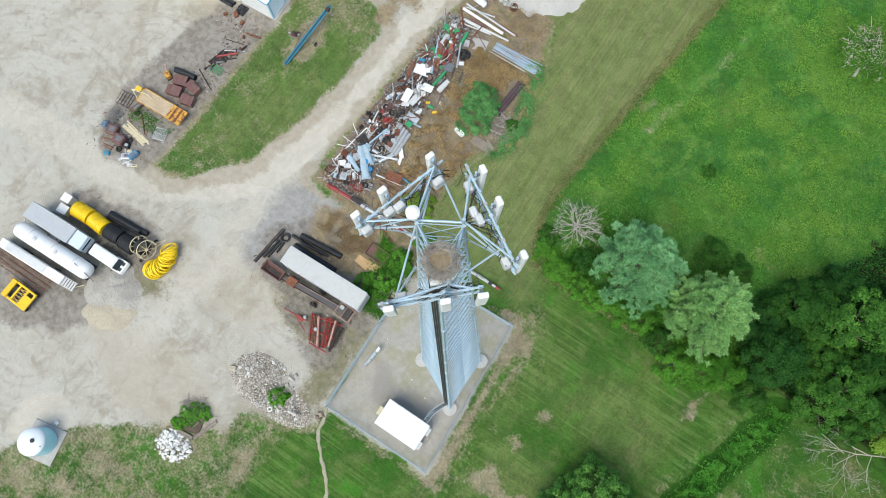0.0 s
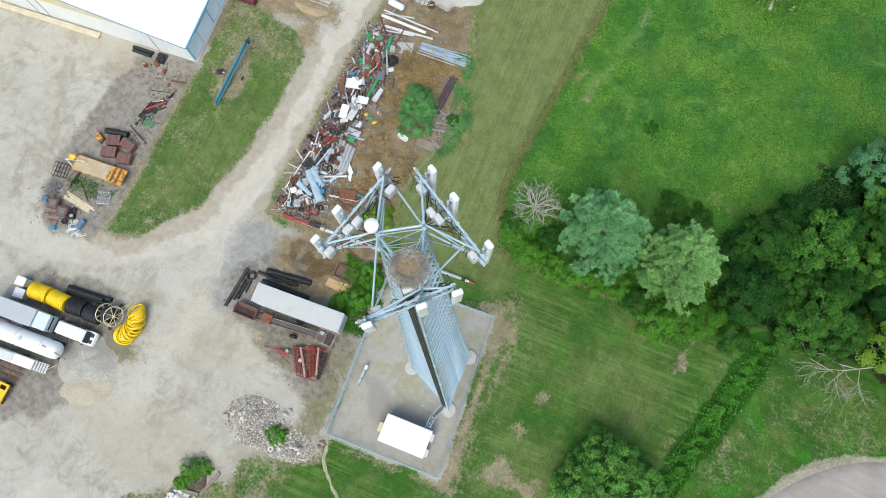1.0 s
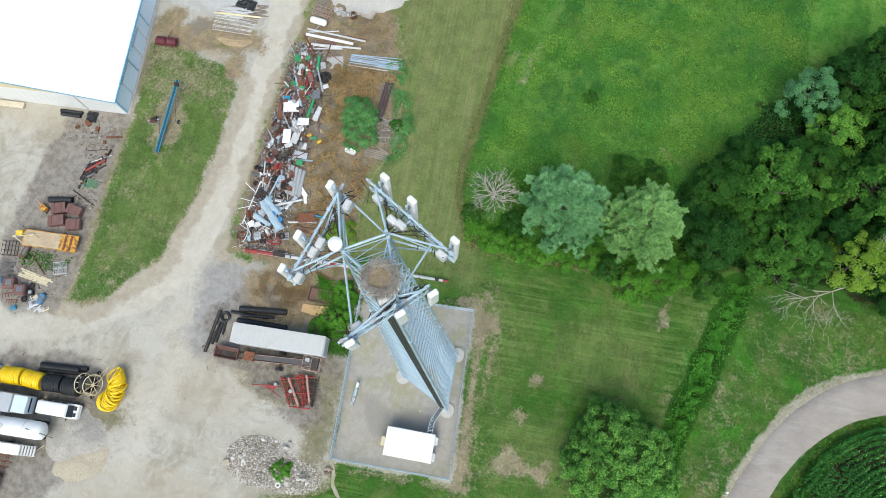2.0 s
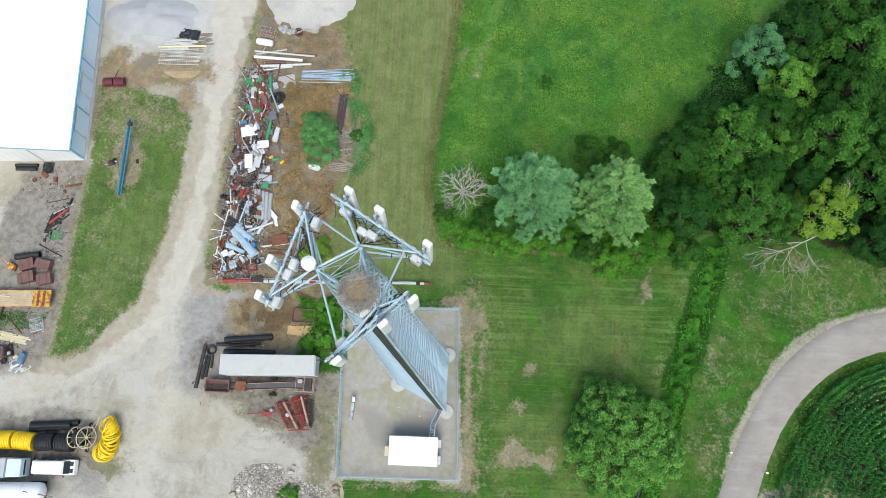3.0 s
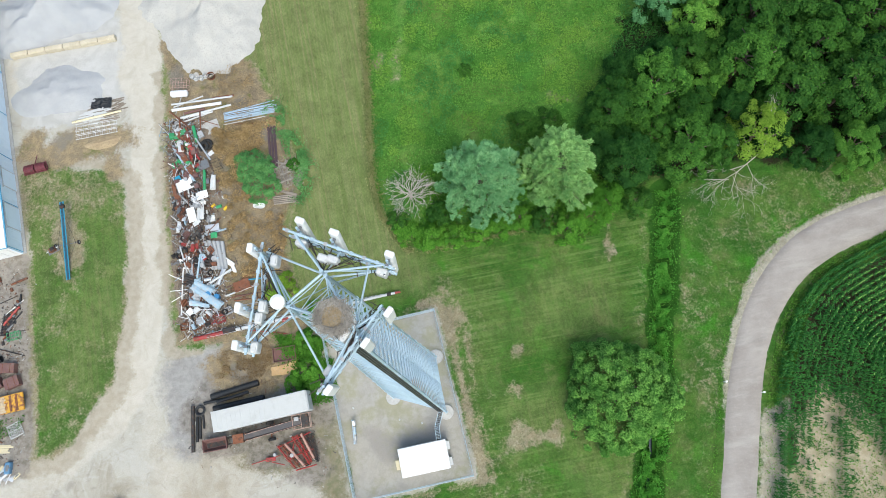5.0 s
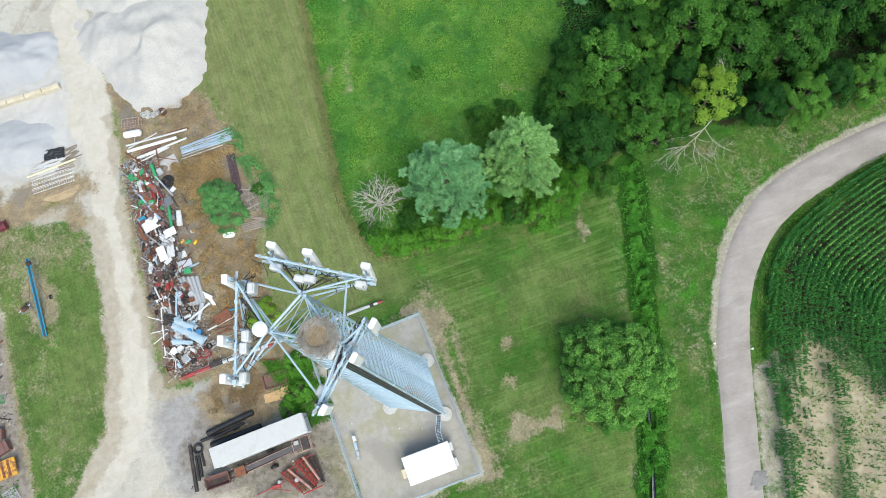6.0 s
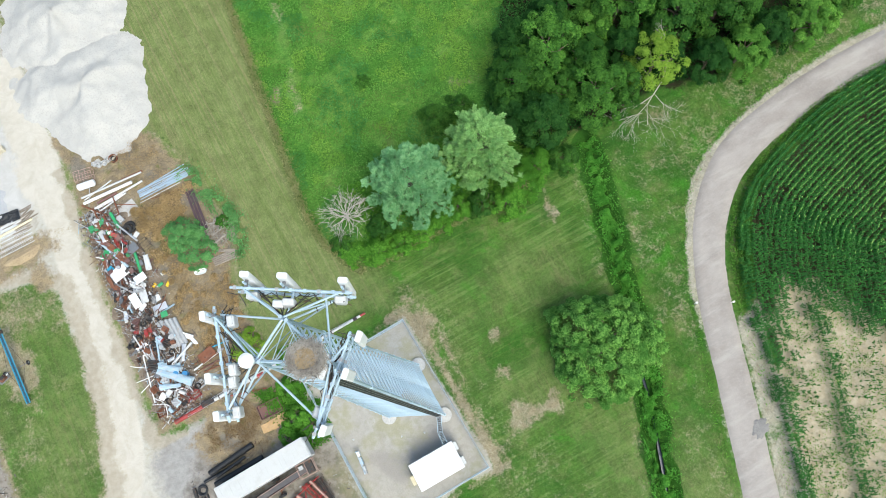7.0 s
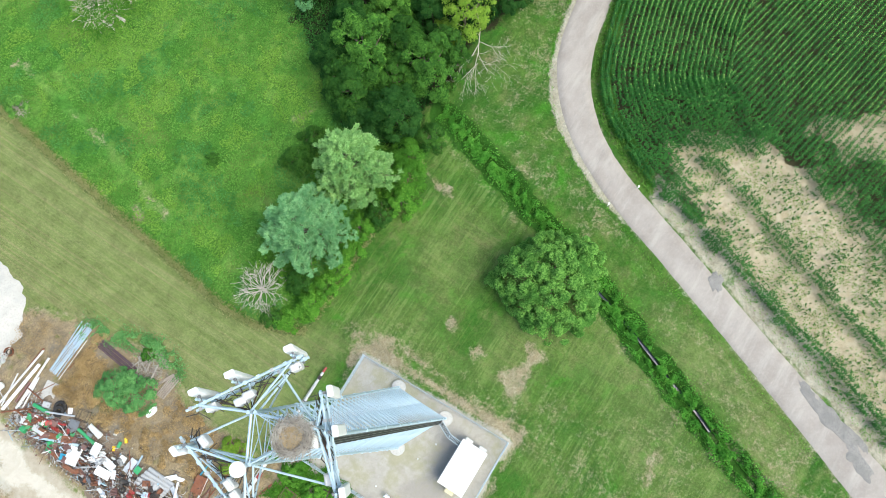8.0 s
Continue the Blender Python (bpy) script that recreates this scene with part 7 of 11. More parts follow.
def lying_pipe(p, q, r, wall, material, text, name="pipe", group="", ribs=False):
    """A pipe lying on its support."""
    t = thing(name, text, "pipe", group)
    m, d = along(p, q)
    bm = bmesh.new()
    add_tube(bm, r, wall, d, n=16)
    part("barrel", bm, material, t).matrix_basis = m
    if ribs:
        bm = bmesh.new()
        for i in range(int(d / 0.3)):
            add_tube(bm, r * 1.05, r * 0.12, 0.12, pose(0, 0, 0.1 + 0.3 * i), 14)
        part("ribs", bm, material, t).matrix_basis = m
    return t


PIPES = "black plastic pipes beside the trailer"
lying_pipe((-30.65, -2.1, 0.24), (-30.05, 3.7, 0.24), 0.24, 0.02, DARK_IRON, "dark rusty steel pipe lying on gravel", "steel_pipe")
for p, q, r in (((-27.5, 4.35, 0.38), (-21.2, 5.0, 0.38), 0.38), ((-27.4, 2.75, 0.40), (-20.7, 2.95, 0.40), 0.40), ((-28.6, 3.75, 0.2), (-23.5, 3.85, 0.2), 0.2), ((-26.8, 3.55, 0.62), (-22.6, 4.05, 0.62), 0.2),
                ((-29.7, 2.2, 0.18), (-30.0, -0.9, 0.18), 0.17), ((-29.3, 2.1, 0.18), (-29.55, -0.6, 0.18), 0.17), ((-28.9, 2.3, 0.15), (-28.95, 0.6, 0.15), 0.14)):
    lying_pipe(p, q, r, 0.03, BLACK, "black corrugated plastic drain pipe lying on the ground", "plastic_pipe", PIPES, r > 0.3)
coil = thing("pipe_coil", "coil of black plastic pipe lying on the ground", "pipe coil")
for k in range(3):
    bm = bmesh.new()
    add_torus(bm, 0.45 + 0.07 * k, 0.11, pose(0, 0, 0.11 + 0.10 * k), 22, 8)
    part("hose_turn", bm, BLACK, coil)
coil.location = (-29.15, 2.95, 0)
bar("white_stake", (-30.35, 0.2, 0.08), (-30.0, 1.7, 0.08), 0.06, WHITE, None, 6)
tagged(bpy.data.objects["white_stake"], "short white plastic pipe lying on gravel", "pipe")


def build_tray():
    t = thing("steel_tray", "rusty brown open steel tray among weeds", "tray")
    bm = bmesh.new()
    add_box(bm, 3.0, 1.85, 0.08, bevel=0.02)
    part("base", bm, BROWN, t)
    for x, y, w, d in ((0, 0.9, 3.0, 0.07), (0, -0.9, 3.0, 0.07), (1.47, 0, 0.07, 1.72), (-1.47, 0, 0.07, 1.72)):
        shaped("side", (w, d, 0.42), pose(x, y, 0.06), BROWN, t, "", 0.015)
    t.matrix_basis = pose(-17.3, 8.0, 0.25, 2, -2, -3)
    blk = shaped("timber_block", (2.6, 0.3, 0.26), pose(-17.3, 8.1, 0), TIMBER, None, "", 0.03)
    tagged(blk, "weathered timber sleeper under the steel tray", "timber")
    p = thing("plywood_sheets", "bare yellowish plywood sheets lying in weeds", "plywood")
    for k in range(3):
        shaped("sheet", (2.2, 1.15, 0.05), pose(-0.9 + 0.75 * k, 0.1 * k, 0.05 + 0.075 * k, 0, 0, -6 + 9 * k), TIMBER_NEW, p, "", 0.008)
    p.matrix_basis = pose(-17.4, 6.0, 0.0)


build_tray()


def build_auger():
    """A grain auger lying full length on the ground: long white tube with red ends and a truss."""
    a = thing("grain_auger", "long white grain auger with red ends lying on the ground", "grain auger")
    y = lambda x: 12.25 + (x + 28.8) * 0.031
    bar("tube", (-24.9, y(-24.9), 0.55), (-9.0, y(-9.0), 0.55), 0.24, WHITE_WORN, a, 14)
    bar("tube", (-9.0, y(-9), 0.55), (-1.6, y(-1.6), 0.5), 0.18, WHITE_WORN, a, 14)
    bar("red_boot", (-28.8, y(-28.8), 0.45), (-24.8, y(-24.8), 0.55), 0.30, RED, a, 12)
    bar("red_tip", (-1.7, y(-1.7), 0.5), (-0.85, y(-0.85), 0.5), 0.16, RED, a, 12)
    shaped("gear_box", (1.7, 0.7, 0.6), pose(-24.0, y(-24) + 0.1, 0.35), DARK_IRON, a, "dark gearbox", 0.06)
    for k in (-1, 1):
        bar("truss_cable", (-27, y(-27) + 0.25 * k, 0.85), (-14, y(-14) + 0.4 * k, 1.15), 0.02, WHITE_WORN, a, 5)
        bar("truss_cable", (-14, y(-14) + 0.4 * k, 1.15), (-3, y(-3) + 0.15 * k, 0.75), 0.02, WHITE_WORN, a, 5)
    for x in (-25.5, -22.5, -18, -14, -10, -6.0):
        bar("band", (x, y(x), 0.55), (x + 0.14, y(x), 0.55), 0.27 if x < -9.5 else 0.21, DARK_IRON, a, 12)
        shaped("rest_block", (0.4, 0.7, 0.32 if x < -9.5 else 0.36), pose(x, y(x), 0), TIMBER, a, "", 0.02)
    for x in (-16.5, -13.2):
        shaped("red_bracket", (0.9, 0.5, 0.3), pose(x, y(x) - 0.2, 0.5), RED, a, "", 0.03)
    shaped("discharge_spout", (0.55, 0.4, 0.5), pose(-2.4, y(-2.4), 0.25), DARK_IRON, a, "", 0.04)
    r = bar("steel_bar", (-21.4, 12.0, 0.3), (-16.6, 10.6, 0.12), 0.06, RED, None, 8)
    tagged(r, "long thin red steel bar lying in weeds", "bar")


build_auger()

# ---- parked vehicles and hose in the western yard (they all lie about along x) ----
def build_tank_trailer():
    t = thing("tank_trailer", "long white cylindrical tank trailer parked in the yard", "tank trailer")
    L, r = 12.6, 1.15
    prof = [(-L / 2, 0.0), (-L / 2 + 0.12, 0.55), (-L / 2 + 0.45, 0.92), (-L / 2 + 1.0, 1.0), (L / 2 - 1.0, 1.0), (L / 2 - 0.45, 0.92), (L / 2 - 0.12, 0.55), (L / 2, 0.0)]
    bm = bmesh.new()
    n = 28
    rings = [[bm.verts.new((x, r * k * math.cos(2 * math.pi * i / n), r * k * math.sin(2 * math.pi * i / n))) for i in range(n)] for x, k in prof[1:-1]]
    for a, b in zip(rings, rings[1:]):
        for i in range(n):
            bm.faces.new((a[i], b[i], b[(i + 1) % n], a[(i + 1) % n]))
    for ring, x in ((rings[0], -L / 2), (rings[-1], L / 2)):
        tip = bm.verts.new((x, 0, 0))
        for i in range(n):
            bm.faces.new((ring[i], ring[(i + 1) % n], tip) if x < 0 else (ring[(i + 1) % n], ring[i], tip))
    bmesh.ops.recalc_face_normals(bm, faces=bm.faces)
    for f in bm.faces:
        f.smooth = True
    barrel = part("barrel", bm, WHITE, t, "glossy white tank barrel")
    barrel.location = (0, 0, 2.15)
    for x in (-3.6, 0.2, 3.8):
        bm = bmesh.new()
        add_torus(bm, r + 0.01, 0.035, Matrix.Translation((x, 0, 2.15)) @ Matrix.Rotation(math.pi / 2, 4, "Y"), 28, 6)
        part("band", bm, WHITE_WORN, t)
    for x in (-2.5, 1.0):
        bm = bmesh.new()
        add_cyl(bm, 0.30, 0.28, 0.16, pose(x, 0, 3.26), 16)
        add_cyl(bm, 0.2, 0.2, 0.06, pose(x, 0, 3.42), 14)
        part("hatch", bm, WHITE_WORN, t)
    for y in (-0.8, 0.8):
        shaped("frame_rail", (11.5, 0.14, 0.28), pose(0, y * 0.8, 0.9), DARK_IRON, t, "", 0.02)
        for x in (-4.8, -3.6, 3.9, 5.0):
            add_wheel(t, (x, y * 1.15, 0.5), 0.5, 0.4, 90)
        shaped("fender", (2.9, 0.55, 0.06), pose(-4.2, y * 1.25, 1.08), WHITE, t, "", 0.02)
    bar("hose_boom", (4.2, 0.15, 3.35), (7.6, -0.55, 2.7), 0.07, STEEL_DARK, t, 8, label="grey loading boom")
    for y in (-0.35, 0.35):
        bar("drawbar", (-6.2, y * 2.2, 0.85), (-7.6, 0, 0.8), 0.07, WHITE_WORN, t, 6)
    bar("tow_bar", (-6.6, 0.9, 1.0), (-7.4, 2.0, 0.9), 0.08, WHITE_WORN, t, 6)
    t.matrix_basis = pose(-53.4, -15.9, 0, 0, 0, 2.5)


build_tank_trailer()


def build_lowboy():
    t = thing("utility_trailer", "narrow white utility trailer with a slatted ramp", "trailer")
    shaped("deck", (10.6, 1.35, 0.9), pose(-0.8, 0, 0.75), WHITE, t, "white covered deck", 0.14)
    shaped("lid", (6.5, 1.1, 0.12), pose(-1.6, 0, 1.64), WHITE_WORN, t, "", 0.05)
    for k in range(5):
        shaped("ramp_slat", (0.24, 1.2, 0.07), pose(4.75 + 0.33 * k, 0, 1.3 - 0.10 * k), WHITE_WORN, t, "", 0.015)
    for y in (-0.6, 0.6):
        shaped("ramp_side", (1.9, 0.07, 0.16), pose(5.35, y, 0.98, 0, 15, 0), WHITE_WORN, t, "", 0.01)
        for x in (-3.2, -2.2, 2.5):
            add_wheel(t, (x, y * 1.1, 0.4), 0.4, 0.28, 90)
    bar("ramp_prop", (5.6, -0.2, 0.05), (6.9, 0.9, 0.45), 0.05, CREAM, t, 6)
    t.matrix_basis = pose(-54.6, -18.75, 0, 0, 0, 3.2)


build_lowboy()


def build_box_truck():
    t = thing("box_truck", "old grey-white box truck body parked in the yard", "truck")
    shaped("cargo_box", (7.4, 2.35, 2.35), pose(-0.6, 0, 0.95), GREY_ROOF, t, "pale grey box body", 0.06)
    shaped("cab_hood", (1.85, 2.2, 2.1), pose(4.05, 0, 0.9), CAB_PALE, t, "pale blue-grey front section", 0.10)
    shaped("windscreen", (0.08, 1.8, 0.75), pose(5.0, 0, 2.0, 0, -14, 0), GLASS_DARK, t, "", 0.02)
    shaped("bumper", (0.3, 2.2, 0.35), pose(5.15, 0, 0.5), DARK_IRON, t, "", 0.04)
    for y in (-1, 1):
        add_wheel(t, (3.7, y, 0.48), 0.48, 0.3, 90)
        add_wheel(t, (-2.4, y, 0.48), 0.48, 0.5, 90)
        shaped("frame_rail", (9.0, 0.14, 0.25), pose(0, y * 0.45, 0.65), DARK_IRON, t, "", 0.02)
    t.matrix_basis = pose(-55.2, -13.1, 0, 0, 0, 2.6)
    g = thing("machine_box", "small grey metal machine cabinet on skids", "cabinet")
    shaped("body", (1.7, 1.3, 1.2), pose(0, 0, 0.15), GREY, g, "", 0.06)
    shaped("skid", (1.9, 0.2, 0.16), pose(0, 0.4, 0), DARK_IRON, g, "", 0.02)
    shaped("skid", (1.9, 0.2, 0.16), pose(0, -0.4, 0), DARK_IRON, g, "", 0.02)
    bar("exhaust", (0.5, 0.3, 1.3), (0.5, 0.3, 1.7), 0.05, DARK_IRON, g)
    g.matrix_basis = pose(-54.9, -14.95, 0, 0, 0, 4)
    for k, (x, y, w, d, h) in enumerate(((-57.2, -9.4, 1.3, 1.1, 1.5), (-56.8, -10.9, 1.4, 1.2, 1.2))):
        c = thing("storage_cabinet", "white metal storage cabinet standing in the yard", "cabinet", "white cabinets")
        shaped("body", (w, d, h), pose(0, 0, 0.05), WHITE_WORN, c, "", 0.05)
        shaped("lid", (w + 0.08, d + 0.08, 0.08), pose(0, 0, h + 0.03), WHITE, c, "", 0.03)
        bar("handle", (-0.2, -d / 2 - 0.03, h * 0.6), (0.2, -d / 2 - 0.03, h * 0.6), 0.02, DARK_IRON, c)
        c.matrix_basis = pose(x, y, 0, 0, 0, 4)


GREY_ROOF = paint("weathered_grey_sheet", (0.44, 0.46, 0.48), 0.55, dirt=0.2)
CAB_PALE = paint("pale_blue_grey_paint", (0.56, 0.64, 0.70), 0.4, dirt=0.1)
build_box_truck()


def build_van():
    """A white van with a long bonnet: lofted body, windows let into it, roof and wheels."""
    v = thing("van", "white passenger van with dark windows parked in the yard", "van")
    prof = [(-2.55, 0.45, 1.05, 0.86), (-2.50, 0.40, 1.90, 0.90), (-2.2, 0.40, 2.02, 0.94), (0.9, 0.40, 2.05, 0.95), (1.35, 0.40, 1.95, 0.94), (1.95, 0.40, 1.15, 0.95), (2.5, 0.42, 1.02, 0.90), (2.6, 0.45, 0.85, 0.84)]
    bm = bmesh.new()
    rings = []
    for x, lo, hi, w in prof:
        sh = min(hi, 1.15)
        rings.append([bm.verts.new(p) for p in ((x, -w, lo), (x, -w * 1.02, (lo + sh) / 2), (x, -w, sh), (x, -w * 0.86, hi - 0.08 if hi > 1.3 else hi - 0.02), (x, -w * 0.70, hi), (x, w * 0.70, hi), (x, w * 0.86, hi - 0.08 if hi > 1.3 else hi - 0.02), (x, w, sh), (x, w * 1.02, (lo + sh) / 2), (x, w, lo))])
    for a, b in zip(rings, rings[1:]):
        for i in range(9):
            bm.faces.new((a[i], a[i + 1], b[i + 1], b[i]))
    bm.faces.new(rings[0][::-1])
    bm.faces.new(rings[-1])
    bmesh.ops.recalc_face_normals(bm, faces=bm.faces)
    part("body", bm, WHITE, v, "white van body")
    shaped("windscreen", (0.03, 1.5, 0.82), pose(1.99, 0, 1.13, 0, -36, 0), GLASS_DARK, v, "dark windscreen", 0.01)
    for y in (-1, 1):
        for x, w in ((0.75, 0.7), (-0.3, 0.95), (-1.5, 1.05)):
            shaped("side_window", (w, 0.03, 0.55), pose(x, y * 0.958, 1.2, y * 9.5, 0, 0), GLASS_DARK, v, "", 0.01)
        add_wheel(v, (1.65, y * 0.86, 0.36), 0.36, 0.24, 90)
        add_wheel(v, (-1.6, y * 0.86, 0.36), 0.36, 0.24, 90)
        shaped("headlight", (0.08, 0.28, 0.18), pose(2.58, y * 0.62, 0.68), ALUMINIUM, v, "", 0.03)
        shaped("mirror", (0.14, 0.22, 0.2), pose(1.35, y * 1.1, 1.15), BLACK, v, "", 0.03)
    for y in (-0.42, 0.42):
        shaped("hood_scoop", (0.55, 0.5, 0.03), pose(2.1, y, 1.12, 0, 12, 0), BLACK, v, "black bonnet panel", 0.01)
    for k in range(5):
        shaped("roof_rib", (2.6, 0.05, 0.03), pose(-0.7, -0.5 + 0.25 * k, 2.035), WHITE, v, "", 0.01)
    shaped("bumper", (0.18, 1.7, 0.22), pose(2.62, 0, 0.42), WHITE_WORN, v, "", 0.05)
    v.matrix_basis = pose(-47.0, -12.75, 0, 0, 0, 2.0)


build_van()


def ring_mesh(big, small, material):
    bm = bmesh.new()
    add_torus(bm, big, small, None, 28, 6)
    me = bpy.data.meshes.new("hose_turn")
    bm.to_mesh(me)
    bm.free()
    me.polygons.foreach_set("use_smooth", [True] * len(me.polygons))
    me.materials.append(material)
    return me


def hose_roll(x, y, r, w, material, text, turn):
    """A standing spool of wound hose: many close turns on a core."""
    t = thing("hose_roll", text, "hose roll", "rolls of drain hose")
    turns = int(w / 0.115)
    loop = ring_mesh(r - 0.07, 0.068, material)
    for k in range(turns):
        u = -w / 2 + (k + 0.5) * w / turns
        grow = 1 + 0.026 * math.sin(k * 2.1)
        mesh_part("hose_turn", loop, None, t, "", Matrix.Translation((u, 0, r)) @ Matrix.Rotation(math.pi / 2, 4, "Y") @ Matrix.Rotation(0.03 * math.sin(k * 1.7), 4, "X") @ Matrix.Diagonal((grow, grow, 1, 1)))
    bm = bmesh.new()
    add_cyl(bm, r - 0.13, r - 0.13, w, Matrix.Translation((-w / 2, 0, r)) @ Matrix.Rotation(math.pi / 2, 4, "Y"), 20)
    part("hose_core", bm, material, t)
    t.matrix_basis = pose(x, y, 0, 0, 0, turn)


for x, y, r, w, mat, text, turn in ((-54.1, -9.75, 1.15, 2.55, YELLOW_HOSE, "large roll of bright yellow drain hose", 3), (-51.3, -9.75, 1.12, 2.45, YELLOW_HOSE, "large roll of bright yellow drain hose", -3),
                                    (-48.6, -9.7, 1.12, 2.3, BLACK, "large roll of black drain hose", 4), (-46.1, -9.7, 1.12, 2.1, BLACK, "large roll of black drain hose", 1)):
    hose_roll(x, y, r, w, mat, text, turn)


def build_reel():
    t = thing("hose_reel", "cream steel hose reel trailer with spoked wheels", "hose reel")
    for u, rr, tilt in ((-0.55, 1.28, 0), (0.75, 1.35, 0)):
        m = Matrix.Translation((u, 0, 1.5)) @ Matrix.Rotation(radians(90 - (24 if u < 0 else 30)), 4, "Y")
        bm = bmesh.new()
        add_torus(bm, rr, 0.06, m, 30, 6)
        flange = part("reel_flange", bm, CREAM, t, "cream spoked reel flange")
        for k in range(8):
            a = math.pi * k / 4
            p, q = m @ Vector((0.12 * math.cos(a), 0.12 * math.sin(a), 0)), m @ Vector((rr * math.cos(a), rr * math.sin(a), 0))
            bar("spoke", p, q, 0.045, CREAM, flange, 6)
        bm = bmesh.new()
        add_cyl(bm, 0.2, 0.2, 0.16, m @ pose(0, 0, -0.08), 14)
        part("hub", bm, CREAM, flange)
    m = Matrix.Translation((0.1, 0, 1.5)) @ Matrix.Rotation(radians(90 - 27), 4, "Y")
    loop = ring_mesh(0.93, 0.09, BLACK)
    for k in range(7):
        mesh_part("hose_turn", loop, None, t, "black hose turn", m @ pose(0, 0, -0.5 + 0.16 * k))
    for y in (-1, 1):
        bar("frame_leg", (0.1, y * 1.1, 1.4), (0.9, y * 1.3, 0.35), 0.06, CREAM, t, 6)
        bar("draw_bar", (0.5, y * 1.0, 0.5), (1.6, 2.6, 0.45), 0.05, CREAM, t, 6)
        add_wheel(t, (0.5, y * 1.5, 0.35), 0.35, 0.2, 0)
    bar("axle", (0.5, -1.5, 0.36), (0.5, 1.5, 0.36), 0.05, CREAM, t, 8)
    t.matrix_basis = pose(-44.1, -8.95, 0, 0, 0, 0)


build_reel()


def build_loose_coil():
    """A slumped heap of yellow hose, its turns fanned along a bend."""
    t = thing("loose_hose_coil", "slumped coil of bright yellow hose lying on gravel", "hose coil")
    rs = random.Random(5)
    loop = ring_mesh(1.02, 0.088, YELLOW_HOSE)
    turns = []
    n = 58
    for k in range(n):
        f = k / (n - 1)
        a = radians(70 - 150 * f)
        cx, cy = 1.15 * math.cos(a) * 0.9 + 0.25, 0.3 + 1.85 * math.sin(a)
        m = Matrix.Translation((cx - 0.55, cy, 0.62 + 0.06 * rs.random())) @ Matrix.Rotation(a + math.pi / 2 + rs.gauss(0, 0.26), 4, "Z") @ Matrix.Rotation(radians(62 + rs.gauss(0, 13)), 4, "Y") @ Matrix.Diagonal((1, 0.95 + 0.12 * rs.random(), 1, 1))
        grow = 1 + rs.gauss(0, 0.10)
        turns.append(m @ Matrix.Diagonal((grow, grow, 1, 1)))
    z = min((m @ v.co).z for m in turns for v in loop.vertices)
    for m in turns:
        mesh_part("hose_turn", loop, None, t, "", Matrix.Translation((0, 0, -z)) @ m)
    t.matrix_basis = pose(-41.1, -9.2, 0)


build_loose_coil()
for k, (p, q) in enumerate((((-51.5, -7.65, 0.3), (-45.2, -7.15, 0.3)), ((-51.4, -8.3, 0.3), (-45.4, -7.8, 0.3)), ((-51.2, -7.9, 0.8), (-46.0, -7.5, 0.8)))):
    lying_pipe(p, q, 0.3, 0.03, BLACK, "black plastic drain pipe lying in the yard", "plastic_pipe", "stacked black pipes", True)


def build_harrow():
    h = thing("chain_harrow", "rust-red rolled harrow with curved spring tines", "farm implement")
    for k in range(3):
        bar("frame_bar", (-61, -19.9 - 0.75 * k, 0.8), (-51.2, -19.5 - 0.65 * k, 0.8), 0.06, RUST, h, 6)
    bm = bmesh.new()
    bm.free()
    unit = bmesh.new()
    n, k2 = 12, 5
    rows = []
    for i in range(n + 1):
        a = math.pi * 1.25 * i / n
        c = Vector((0.42 * math.cos(a), 0, 0.42 * math.sin(a)))
        rows.append([unit.verts.new(c + Vector((0.03 * math.cos(2 * math.pi * j / k2) * math.cos(a), 0.03 * math.sin(2 * math.pi * j / k2), 0.03 * math.cos(2 * math.pi * j / k2) * math.sin(a)))) for j in range(k2)])
    for a, b in zip(rows, rows[1:]):
        for j in range(k2):
            unit.faces.new((a[j], a[(j + 1) % k2], b[(j + 1) % k2], b[j]))
    me = bpy.data.meshes.new("tine")
    unit.to_mesh(me)
    unit.free()
    me.materials.append(RUST)
    for i in range(26):
        for k in range(3):
            mesh_part("tine", me, None, h, "", pose(-60.8 + 0.37 * i, -20.0 - 0.7 * k, 0.42, 0, 0, RNG.uniform(60, 120)))


build_harrow()


